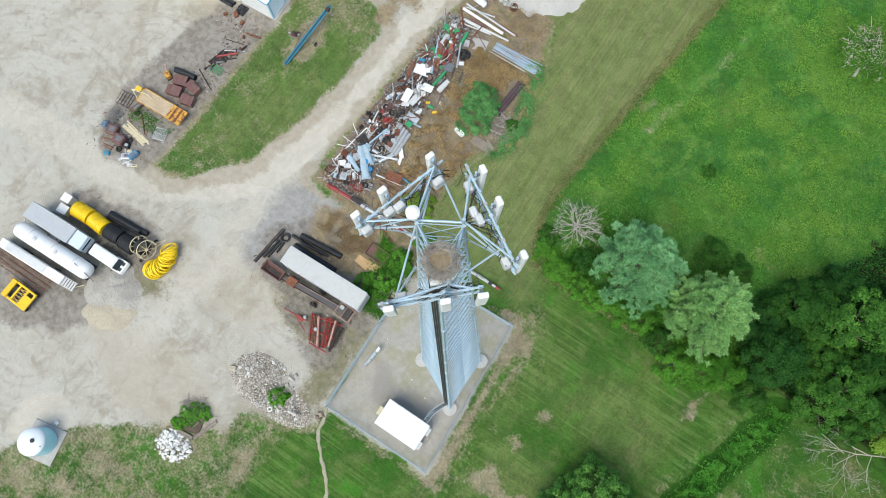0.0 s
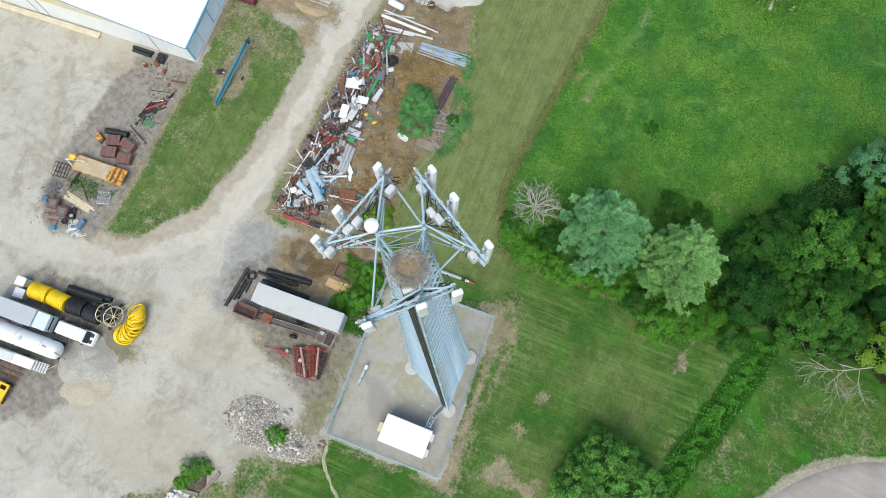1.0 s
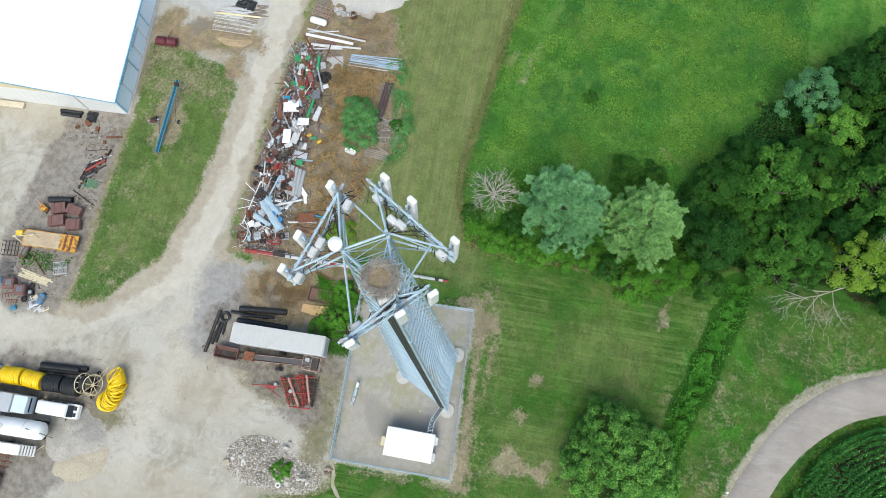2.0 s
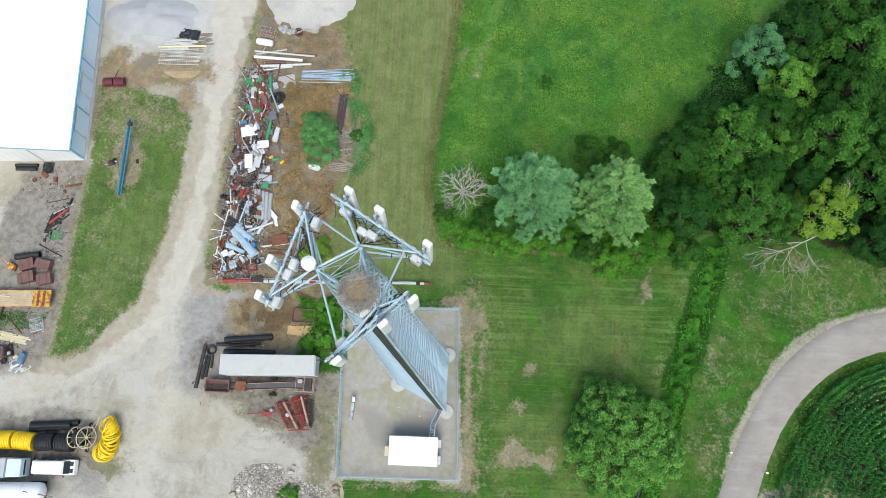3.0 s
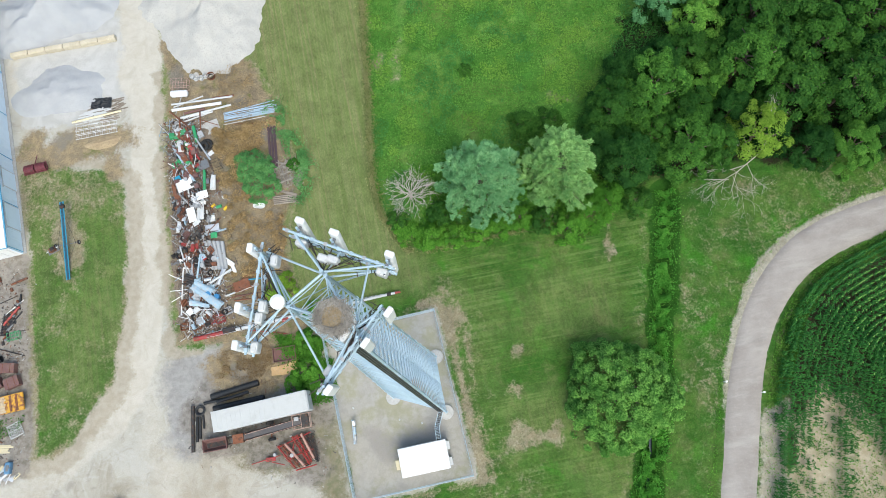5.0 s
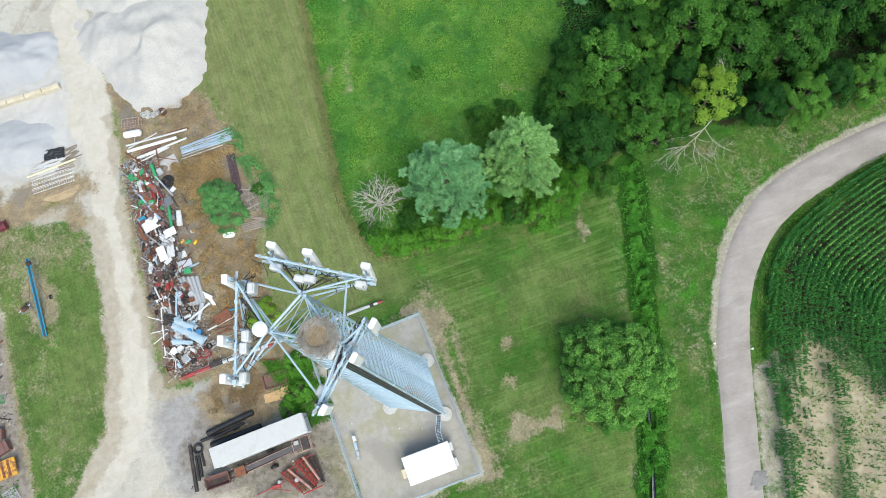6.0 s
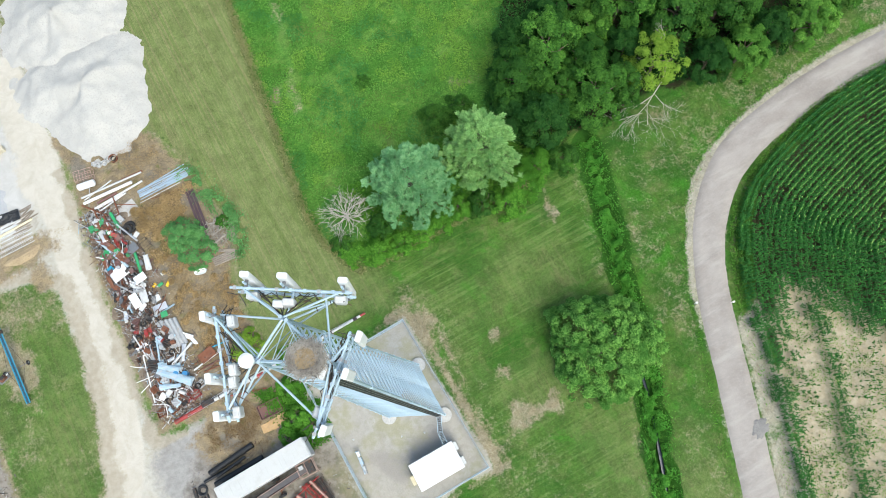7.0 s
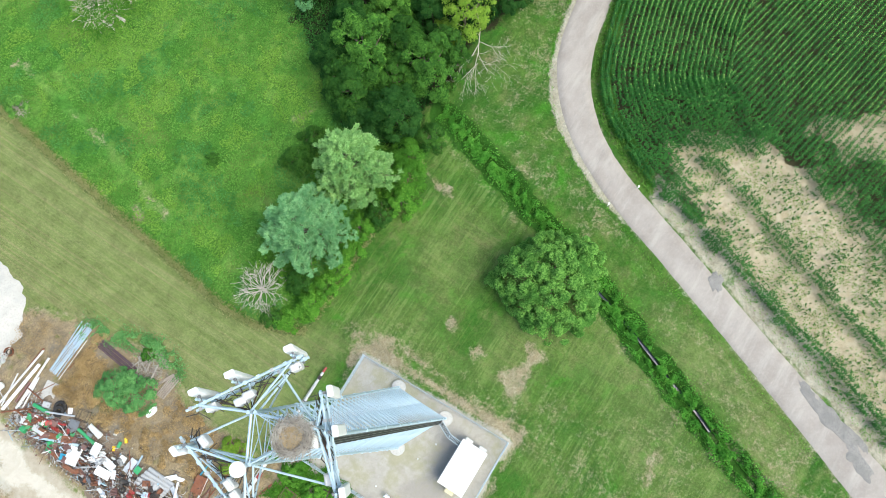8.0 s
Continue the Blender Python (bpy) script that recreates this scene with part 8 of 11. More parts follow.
def build_yellow_machine():
    y = thing("baler_frame", "bright yellow wheeled machine frame with open bays", "farm machine")
    L, W = 4.0, 2.6
    for s in (-1, 1):
        shaped("side_beam", (L, 0.28, 0.35), pose(0, s * (W / 2 - 0.14), 1.15), YELLOW, y, "", 0.04)
        add_wheel(y, (1.35, s * (W / 2 - 0.1), 0.45), 0.45, 0.42, 90)
    for x in (-1.9, -0.55, 0.75, 1.9):
        shaped("cross_beam", (0.26, W - 0.3, 0.3), pose(x, 0, 1.18), YELLOW, y, "", 0.04)
    shaped("front_hood", (0.75, W, 0.35), pose(-1.6, 0, 1.38), YELLOW, y, "", 0.08)
    shaped("deck_plate", (1.0, 1.6, 0.06), pose(1.3, -0.3, 1.42), YELLOW, y, "", 0.02)
    for k in range(4):
        bar("brace", (-0.5, -0.9 + 0.5 * k, 1.2), (0.7, -0.6 + 0.5 * k, 1.2), 0.05, YELLOW, y, 6)
        bar("brace", (-0.5, -0.6 + 0.4 * k, 1.25), (0.7, -1.0 + 0.5 * k, 1.25), 0.04, CREAM, y, 6)
    shaped("floor_pan", (L - 0.4, W - 0.5, 0.08), pose(0, 0, 0.75), DARK_IRON, y, "", 0.02)
    bar("draw_bar", (-1.9, 0.4, 1.1), (-3.1, 1.1, 0.8), 0.07, YELLOW_OLD, y, 6)
    shaped("engine", (0.8, 0.9, 0.5), pose(-1.15, 0.3, 0.85), DARK_IRON, y, "", 0.06)
    bar("jack_leg", (-1.7, 0.9, 0), (-1.7, 0.9, 1.2), 0.05, DARK_IRON, y)
    y.matrix_basis = pose(-53.7, -23.2, 0, 0, 0, -1)


build_yellow_machine()


def mound(name, label, x, y, rx, ry, h, material, seed, turn=0.0, flat=0.0, n=44, peaks=3, category="gravel pile"):
    """A heap of loose material: a few merged cones with slumped, uneven flanks."""
    rs = np.random.RandomState(seed)
    u = np.linspace(-1.15, 1.15, n)
    X, Y = np.meshgrid(u * rx, u * ry)
    top = [(0, 0, 1.0)] + [(rs.uniform(-0.4, 0.4) * rx, rs.uniform(-0.4, 0.4) * ry, rs.uniform(0.6, 0.95)) for _ in range(peaks - 1)]
    Z = np.full(X.shape, -1.0)
    for px, py, k in top:
        d = np.hypot((X - px) / rx, (Y - py) / ry)
        Z = np.maximum(Z, k * (1 - d * (1 if px == 0 and py == 0 else 1.35)))
    a = np.arctan2(Y / ry, X / rx)
    Z = h * (Z + 0.07 * np.sin(3 * a + seed) + 0.05 * np.sin(5 * a)) + 0.10 * h * rough_noise(X + 50 * seed, Y, 2.2, seed) + 0.05 * h * rough_noise(X, Y + 9, 0.8, seed + 1)
    if flat:
        Z = np.minimum(Z, flat + 0.06 * h * rough_noise(X, Y, 1.5, seed + 4))
    Z = np.maximum(Z, -0.06)
    idx = np.arange(n * n).reshape(n, n)
    faces = np.stack([idx[:-1, :-1], idx[:-1, 1:], idx[1:, 1:], idx[1:, :-1]], -1).reshape(-1, 4)
    faces = faces[(Z.ravel()[faces] > -0.055).any(1)]
    ob = new(name, quads_mesh(name, np.stack([X, Y, Z], -1).reshape(-1, 3), faces, material, True))
    ob.matrix_basis = pose(x, y, 0, 0, 0, turn)
    return tagged(ob, label, category, kind="")


LIMESTONE = loose("crushed_limestone", (0.46, 0.445, 0.41), (0.40, 0.39, 0.365), (0.375, 0.362, 0.335), 0.95, 0.30, 4, 0.9)
GREY_SAND = loose("grey_screenings", (0.40, 0.405, 0.41), (0.355, 0.362, 0.37), (0.30, 0.307, 0.312), 0.95, 0.4, 12, 0.4)
PALE_RUBBLE = loose("pale_rubble", (0.47, 0.44, 0.39), (0.37, 0.34, 0.295), (0.255, 0.235, 0.205), 0.95, 0.9, 6.5, 1.0)
TAN_SAND = loose("tan_sand", (0.445, 0.395, 0.300), (0.39, 0.345, 0.265), (0.30, 0.262, 0.20), 0.95, 0.4, 5, 0.7)
PEA_GRAVEL = loose("pea_gravel", (0.335, 0.318, 0.285), (0.40, 0.378, 0.335), (0.22, 0.205, 0.185), 0.95, 0.5, 5.5, 1.0)
mound("gravel_mound", "low heap of grey pea gravel in the yard", -44.4, -15.6, 4.0, 3.2, 1.1, PEA_GRAVEL, 3, 20)
mound("sand_mound", "low heap of tan sand in the yard", -42.6, -18.6, 3.4, 2.6, 0.30, TAN_SAND, 4, 30)

# ---- stockpiles and things north of the yard ----
mound("limestone_mound", "large pale heap of crushed limestone", -21.0, 60.8, 9.0, 10.2, 3.0, LIMESTONE, 7, 8, 0, 64, 3)
mound("limestone_mound", "tall pale heap of crushed limestone", -20.5, 73.0, 9.5, 9.0, 3.4, LIMESTONE, 8, 20, 0, 64, 3)
mound("limestone_mound", "broad pale heap of crushed stone behind the block wall", -44.5, 65.0, 10.0, 5.6, 3.4, GREY_SAND, 9, 4, 0, 64, 3)
mound("screening_mound", "low grey heap of stone screenings beside the building", -44.4, 52.0, 6.6, 3.6, 1.4, GREY_SAND, 10, 6, 1.1, 54, 3)
for k in range(6):
    w = thing("wall_block", "long cream concrete barrier block", "concrete block", "block wall")
    shaped("block_body", (2.5, 0.75, 0.85), pose(0, 0, 0), CREAM_STONE, w, "", 0.07)
    shaped("coping", (2.3, 0.4, 0.06), pose(0, 0, 0.84), CREAM_STONE, w, "", 0.02)
    w.matrix_basis = pose(-49.2 + 2.57 * k, 58.75 - 0.03 * k, 0, 0, 0, RNG.uniform(-1.5, 1.5))


TEAL_DARK = paint("dark_teal_paint", (0.015, 0.07, 0.11), 0.5, dirt=0.1)


def build_blue_elevator():
    e = thing("bale_elevator", "long blue bale elevator on a wheeled tubular frame", "conveyor")
    lo, hi = Vector((-44.78, 23.7, 0.35)), Vector((-44.05, 34.3, 2.0))
    m, d = along(lo, hi)
    s = Vector((0.22, 0, 0))
    for k in (-1, 1):
        bar("side_rail", lo + s * k, hi + s * k, 0.08, BLUE, e, 4, label="blue side channel")
    bm = bmesh.new()
    add_box(bm, 0.46, 0.05, d)
    bed = part("bed", bm, TEAL_DARK, e, "dark teal trough bed")
    bed.matrix_basis = Matrix.Translation((0, 0, -0.05)) @ Matrix(((1, 0, 0, 0), (0, 1, 0, 0), (0, 0, 1, 0), (0, 0, 0, 1))) @ m @ Matrix.Rotation(math.pi / 2, 4, "Z")
    for i in range(20):
        p = lo.lerp(hi, (i + 0.5) / 20)
        bar("slat", p - s, p + s, 0.03, DARK_IRON, e, 5)
    for x in (-46.2, -42.95):
        add_wheel(e, (x, 28.7, 0.32), 0.32, 0.2, 0)
    bar("axle", (-46.2, 28.7, 0.34), (-42.95, 28.7, 0.34), 0.05, STEEL_DARK, e, 6)
    for k in (-1, 1):
        bar("lift_arm", (-44.55 + 1.2 * k, 28.7, 0.4), tuple(lo.lerp(hi, 0.82) + s * k), 0.025, DARK_IRON, e, 6)
        bar("lift_arm", (-44.55 + 1.2 * k, 28.7, 0.4), tuple(lo.lerp(hi, 0.22) + s * k), 0.025, DARK_IRON, e, 6)
    shaped("motor_housing", (0.6, 0.5, 0.45), pose(-44.0, 33.6, 1.75), DARK_IRON, e, "", 0.05)
    k = thing("engine_block", "rusty engine and pump on a skid beside the elevator", "engine")
    shaped("block_body", (0.9, 0.6, 0.5), pose(0, 0, 0.15), RUST, k, "", 0.06)
    shaped("cover", (0.6, 0.45, 0.25), pose(0.1, 0, 0.62), DARK_IRON, k, "", 0.05)
    shaped("skid", (1.6, 0.8, 0.16), pose(0, 0, 0), STEEL_DARK, k, "", 0.03)
    bar("shaft", (-0.9, 0, 0.4), (0.9, 0, 0.4), 0.05, ALUMINIUM, k)
    k.matrix_basis = pose(-46.6, 28.3, 0, 0, 0, 20)


build_blue_elevator()


def build_roller():
    r = thing("field_roller", "dark red double ring roller standing on bare ground", "farm implement")
    for x in (-0.78, 0.78):
        bm = bmesh.new()
        for k in range(9):
            add_torus(bm, 0.50, 0.10, Matrix.Translation((x - 0.62 + 0.155 * k, 0, 0.6)) @ Matrix.Rotation(math.pi / 2, 4, "Y"), 20, 6)
        add_cyl(bm, 0.46, 0.46, 1.35, Matrix.Translation((x - 0.67, 0, 0.6)) @ Matrix.Rotation(math.pi / 2, 4, "Y"), 18)
        part("drum", bm, DARK_RED, r, "dark red ringed drum")
    for y in (-0.68, 0.68):
        bar("frame_bar", (-1.6, y, 0.65), (1.6, y, 0.65), 0.06, DARK_RED, r, 4)
    for x in (-1.58, 0, 1.58):
        bar("frame_bar", (x, -0.68, 0.65), (x, 0.68, 0.65), 0.06, DARK_RED, r, 4)
    bar("tongue", (0, 0.68, 0.62), (0.35, 2.1, 0.4), 0.06, DARK_RED, r, 6)
    r.matrix_basis = pose(-48.0, 40.5, 0, 0, 0, 3)


DARK_RED = paint("dark_red_paint", (0.13, 0.025, 0.035), 0.55, worn=(0.09, 0.04, 0.03), wear=0.2)
build_roller()


def lattice(name, text, x, y, L, W, turn, z=0.0, mat=None, rungs=12):
    """A ladder or scaffold frame lying flat."""
    t = thing(name, text, "scaffold frame" if "scaffold" in name else "ladder", "stacked frames")
    mat = mat or ALUMINIUM
    for s in (-1, 1):
        bar("stile", (-L / 2, s * W / 2, 0.05), (L / 2, s * W / 2, 0.05), 0.045, mat, t, 6)
    for k in range(rungs):
        u = -L / 2 + (k + 0.5) * L / rungs
        bar("rung", (u, -W / 2, 0.05), (u, W / 2, 0.05), 0.028, mat, t, 5)
    t.matrix_basis = pose(x, y, z, 0, 0, turn)
    return t


for k, (x, y, L, W, a) in enumerate(((-39.3, 44.25, 6.0, 0.55, 0.5), (-39.3, 44.95, 6.0, 0.5, 0.0), (-39.2, 45.6, 6.1, 0.5, -1.0), (-39.4, 46.15, 5.6, 0.4, 1.5))):
    lattice("scaffold_frame", "pale grey ladder-like scaffold frame lying on the ground", x, y, L, W, a, 0.0, WHITE_WORN, 18)


def planks(name, text, x, y, z, n, L, mat, turn, spread=0.3, loose_by=5.0):
    t = thing(name, text, "timber", "stacked timber")
    for k in range(n):
        shaped("plank", (L * RNG.uniform(0.7, 1.05), 0.2, 0.06), pose(RNG.uniform(-0.3, 0.3), -spread * n / 2 + spread * k, 0.065 * (k % 2), 0, 0, RNG.uniform(-loose_by, loose_by)), mat, t, "", 0.01)
    t.matrix_basis = pose(x, y, z, 0, 0, turn)


planks("plank_stack", "stack of weathered planks by the gravel", -37.4, 46.9, 0.0, 7, 3.4, TIMBER, -4)
planks("plank_stack", "loose stack of grey weathered planks", -38.6, 48.4, 0.0, 8, 3.6, TIMBER, 6, 0.26, 7.0)
planks("plank_stack", "stack of bleached boards by the scaffold frames", -39.6, 47.3, 0.12, 7, 4.0, WHITE_WORN, 2, 0.24, 5.0)
planks("plank_stack", "short grey boards thrown beside the plank stack", -35.9, 48.3, 0.0, 7, 2.1, TIMBER, 12, 0.28, 14.0)
tagged(bar("timber_beam", (-42.5, 46.55, 0.35), (-35.4, 46.95, 0.35), 0.17, CREAM, None, 4), "long cream timber beam lying along the plank stack", "beam")
mound("earth_mound", "low tan ridge of bare earth", -38.4, 42.7, 2.5, 0.8, 0.35, loose("bare_earth", (0.40, 0.31, 0.19), (0.33, 0.25, 0.155), (0.24, 0.185, 0.12), 0.95, 0.8, 6, 0.6), 12, 4)
planks("plank_stack", "stack of pale weathered planks", -38.3, 47.6, 0.05, 5, 2.6, WHITE_WORN, 5)
heap = thing("tarpaulin", "crumpled black tarpaulin on the planks", "tarpaulin")
bm = bmesh.new()
bmesh.ops.create_grid(bm, x_segments=14, y_segments=10, size=1.0)
for v in bm.verts:
    v.co = Vector((v.co.x * 1.5, v.co.y * 0.8, 0.12 + 0.25 * noise.noise(v.co * 2.3) + 0.12 * noise.noise(v.co * 6)))
    v.co.z = max(v.co.z, 0.0)
part("sheet", bm, BLACK, heap)
heap.matrix_basis = pose(-38.2, 48.75, 0.13, 0, 0, -8)

# by the building's south wall
for p, q in (((-60.2, 27.4, 0.25), (-57.0, 27.55, 0.25)), ((-60.0, 26.9, 0.25), (-57.1, 27.0, 0.25))):
    lying_pipe(p, q, 0.25, 0.03, BLACK, "short black plastic pipe lying by the building wall", "plastic_pipe", "pipes by the wall")
rag = thing("tarpaulin", "black tarpaulin bundle by the building wall", "tarpaulin")
bm = bmesh.new()
bmesh.ops.create_grid(bm, x_segments=10, y_segments=10, size=0.8)
for v in bm.verts:
    v.co.z = max(0.0, 0.25 + 0.35 * noise.noise(v.co * 2.9) - 0.2 * v.co.length)
part("sheet", bm, BLACK, rag)
rag.location = (-55.6, 27.3, 0.0)


FADED_BLUE = paint("faded_blue_paint", (0.09, 0.22, 0.36), 0.55, worn=(0.16, 0.09, 0.06), wear=0.2)

# ---- row of old equipment along the grass island ----
def build_flat_trailer():
    f = thing("flatbed_trailer", "old faded yellow flatbed trailer with a worn timber deck", "trailer")
    shaped("deck", (7.6, 2.25, 0.16), pose(0, 0, 0.85), YELLOW_OLD, f, "faded yellow steel deck", 0.02)
    for k in range(7):
        shaped("deck_board", (4.9 + RNG.uniform(-0.3, 0.3), 0.27, 0.05), pose(-1.1, -0.9 + 0.3 * k, 1.01), DECK_BOARD, f, "pale worn deck board", 0.01)
    for y in (-1.1, 1.1):
        shaped("side_rail", (7.7, 0.1, 0.28), pose(0, y, 0.80), YELLOW_OLD, f, "", 0.02)
        for x in (1.2, 2.2):
            add_wheel(f, (x, y * 0.85, 0.42), 0.42, 0.26, 90)
    for x in (2.1, 2.9, 3.6):
        shaped("cross_plate", (0.3, 2.0, 0.05), pose(x, 0, 1.01), (RUST, WHITE_WORN, YELLOW_OLD)[int(x) - 2] if x < 3.5 else YELLOW_OLD, f, "", 0.01)
    for y in (-0.8, 0.8):
        bar("drawbar", (-3.8, y, 0.85), (-5.4, 0, 0.75), 0.07, CREAM, f, 6)
    bar("boom", (-5.2, -0.2, 1.25), (-2.2, 0.5, 1.35), 0.06, CREAM, f, 6)
    bar("boom", (-5.0, 0.6, 1.2), (-1.6, 0.2, 1.25), 0.06, CREAM, f, 6)
    shaped("winch", (0.9, 0.7, 0.5), pose(-4.4, 0.5, 0.75), YELLOW, f, "yellow winch housing", 0.08)
    f.matrix_basis = pose(-55.2, 8.5, 0, 0, 0, 2.5)


DECK_BOARD = loose("worn_deck_board", (0.52, 0.43, 0.30), (0.45, 0.36, 0.25), (0.33, 0.25, 0.17), 0.9, 0.9, 8, 0.3)
build_flat_trailer()
for k, (x, y, w, d, a) in enumerate(((-55.6, 13.2, 2.1, 1.5, 5), (-53.4, 13.3, 2.2, 1.3, 3), (-55.4, 11.45, 2.3, 1.5, 12), (-52.9, 11.3, 2.0, 1.45, -6))):
    b = thing("steel_bin", "rusty brown square steel bin with a lid", "steel bin", "brown steel bins")
    w, d, a = w * 0.9, d * 0.92, a + (14, -12, 4, 20)[k]
    shaped("body", (w, d, 0.95), pose(0, 0, 0.05), BROWN, b, "", 0.03)
    shaped("lid", (w + 0.1, d + 0.1, 0.06), pose(0, 0, 1.0, 0, RNG.uniform(-2, 2), 0), BROWN, b, "", 0.02)
    for s in (-1, 1):
        bar("lid_rib", (s * w * 0.25, -d / 2, 1.08), (s * w * 0.25, d / 2, 1.08), 0.03, RUST, b, 4)
    b.matrix_basis = pose(x, y, 0, 0, 0, a)
cylinder = lying_pipe((-57.6, 14.2, 0.42), (-54.3, 14.75, 0.42), 0.42, 0.04, BLACK, "black steel cylinder lying on the ground", "steel_cylinder")
ym = thing("skid_engine", "yellow engine unit on a small skid", "engine")
shaped("housing", (1.0, 0.8, 0.7), pose(0, 0, 0.1), YELLOW_OLD, ym, "", 0.1)
bar("chute", (-0.4, 0.1, 0.6), (-1.4, 0.5, 0.9), 0.12, PINKISH, ym, 8)
shaped("skid", (1.3, 0.9, 0.12), pose(0, 0, 0), DARK_IRON, ym, "", 0.02)
ym.matrix_basis = pose(-57.9, 12.9, 0, 0, 0, -25)


def frame_rack(name, text, x, y, w, d, h, mat, turn, cols=3, rows=3):
    t = thing(name, text, "metal frame")
    for z in (0.06, h):
        for k in range(cols + 1):
            u = -w / 2 + w * k / cols
            bar("bar", (u, -d / 2, z), (u, d / 2, z), 0.03, mat, t, 5)
        for k in range(rows + 1):
            v = -d / 2 + d * k / rows
            bar("bar", (-w / 2, v, z), (w / 2, v, z), 0.03, mat, t, 5)
    for u in (-w / 2, w / 2):
        for v in (-d / 2, d / 2):
            bar("post", (u, v, 0), (u, v, h), 0.035, mat, t, 5)
    t.matrix_basis = pose(x, y, 0, 0, 0, turn)
    return t


frame_rack("wire_rack", "dark welded wire rack standing on the ground", -60.7, 6.6, 1.9, 2.0, 0.7, DARK_IRON, 8, 4, 3)
frame_rack("wire_rack", "dull steel wire rack standing on the ground", -60.4, 3.9, 1.6, 1.9, 0.6, STEEL_DARK, -6, 3, 4)
frame_rack("white_grille", "stack of white metal grilles leaning together", -53.2, 5.2, 1.7, 1.7, 0.25, WHITE_WORN, 18, 7, 2)
frame_rack("green_frame", "pale green metal frame with a white drum", -52.6, 17.5, 1.6, 1.0, 0.5, GREEN, 5, 3, 2)
for x, y, w, d, h, mat, a, nm, text in ((-59.1, 1.9, 1.6, 1.5, 1.0, BROWN, 12, "engine_hood", "red-brown tractor hood lying on the ground"), (-57.3, 1.3, 1.6, 1.5, 1.1, BROWN, 8, "fuel_tank", "rusty red-brown fuel tank"),
                                     (-58.5, 6.6, 0.8, 2.4, 0.6, BROWN, -12, "steel_chute", "brown steel chute lying on the ground"), (-60.6, 2.0, 0.9, 0.9, 0.8, FADED_BLUE, 10, "pump_unit", "small blue pump unit"),
                                     (-54.2, 0.6, 0.75, 1.5, 0.8, FADED_BLUE, -10, "gas_tank", "faded blue steel tank"), (-56.0, 1.2, 0.9, 0.8, 0.6, BLACK, 15, "battery_box", "black battery box"), (-57.7, -1.2, 0.8, 0.6, 0.4, BLUE, 20, "blue_crate", "dark blue crate"),
                                     (-53.4, -0.6, 1.0, 0.35, 0.15, CREAM, 35, "cream_panel", "small cream metal panel"), (-55.2, -0.1, 1.2, 0.9, 0.3, ALUMINIUM, 30, "aluminium_casing", "bent bare aluminium casing")):
    t = thing(nm, text + " in the old equipment row", "machine part")
    shaped("body", (w, d, h), pose(0, 0, 0), mat, t, "", min(w, d, h) * 0.22)
    shaped("cap", (w * 0.5, d * 0.5, 0.08), pose(0.1 * w, 0, h - 0.01), STEEL_DARK if mat is not BLACK else GREY, t, "", 0.02)
    bar("handle", (-w * 0.35, -d * 0.3, h * 0.9), (-w * 0.35, d * 0.3, h * 0.95), 0.03, DARK_IRON, t, 6)
    t.matrix_basis = pose(x, y, 0, 0, 0, a)
planks("beam_stack", "bundle of long cream steel beams", -56.2, 3.4, 0.0, 5, 5.0, CREAM, -9, 0.22, 1.0)
for (p, q, r, mat, text) in (((-57.5, 6.2, 0.12), (-55.0, 3.9, 0.12), 0.09, RUST, "rusty spiral rod lying in weeds"), ((-54.9, -1.3, 0.05), (-53.9, 0.3, 0.05), 0.05, WHITE, "short white board"), ((-53.9, 19.2, 0.3), (-51.6, 21.3, 0.35), 0.16, RED, "bright red hydraulic cylinder"),
                             ((-53.3, 18.8, 0.25), (-51.3, 20.6, 0.25), 0.10, BLACK, "black hydraulic cylinder"), ((-53.6, 20.6, 0.15), (-51.0, 22.2, 0.15), 0.05, ALUMINIUM, "bare metal rod"), ((-54.9, 16.2, 0.1), (-51.4, 14.6, 0.1), 0.07, DARK_IRON, "dark steel rod"),
                             ((-52.6, 24.6, 0.15), (-50.4, 25.1, 0.15), 0.15, RUST, "rusty steel roller"), ((-54.6, 22.2, 0.12), (-51.9, 22.9, 0.12), 0.06, DARK_IRON, "dark steel bar")):
    ob = bar("loose_rod", p, q, r, mat, None, 8)
    tagged(ob, text + " on the ground", "rod")
for k in range(16):
    y0 = 16.8 + 0.38 * k
    x0 = -54.0 + 0.16 * k + RNG.uniform(-0.2, 0.2)
    ob = shaped("machine_scrap", (RNG.uniform(0.4, 1.3), RNG.uniform(0.15, 0.4), RNG.uniform(0.15, 0.4)), pose(x0, y0, 0, 0, 0, RNG.uniform(0, 180)), (DARK_IRON, STEEL_DARK, RUST, BLACK)[k % 4], None, "", 0.05)
    tagged(ob, "dark cast machine part lying on oily ground", "machine part", "dark machine parts")
for x, y, w in ((-55.8, 26.2, 0.9), (-54.2, 25.6, 0.7), (-57.2, 25.4, 0.6), (-52.6, 23.9, 0.5)):
    ob = shaped("machine_scrap", (w, w * 0.7, 0.35), pose(x, y, 0, 0, 0, RNG.uniform(0, 180)), RUST, None, "", 0.08)
    tagged(ob, "rusty machine part lying near the building", "machine part", "rusty machine parts")


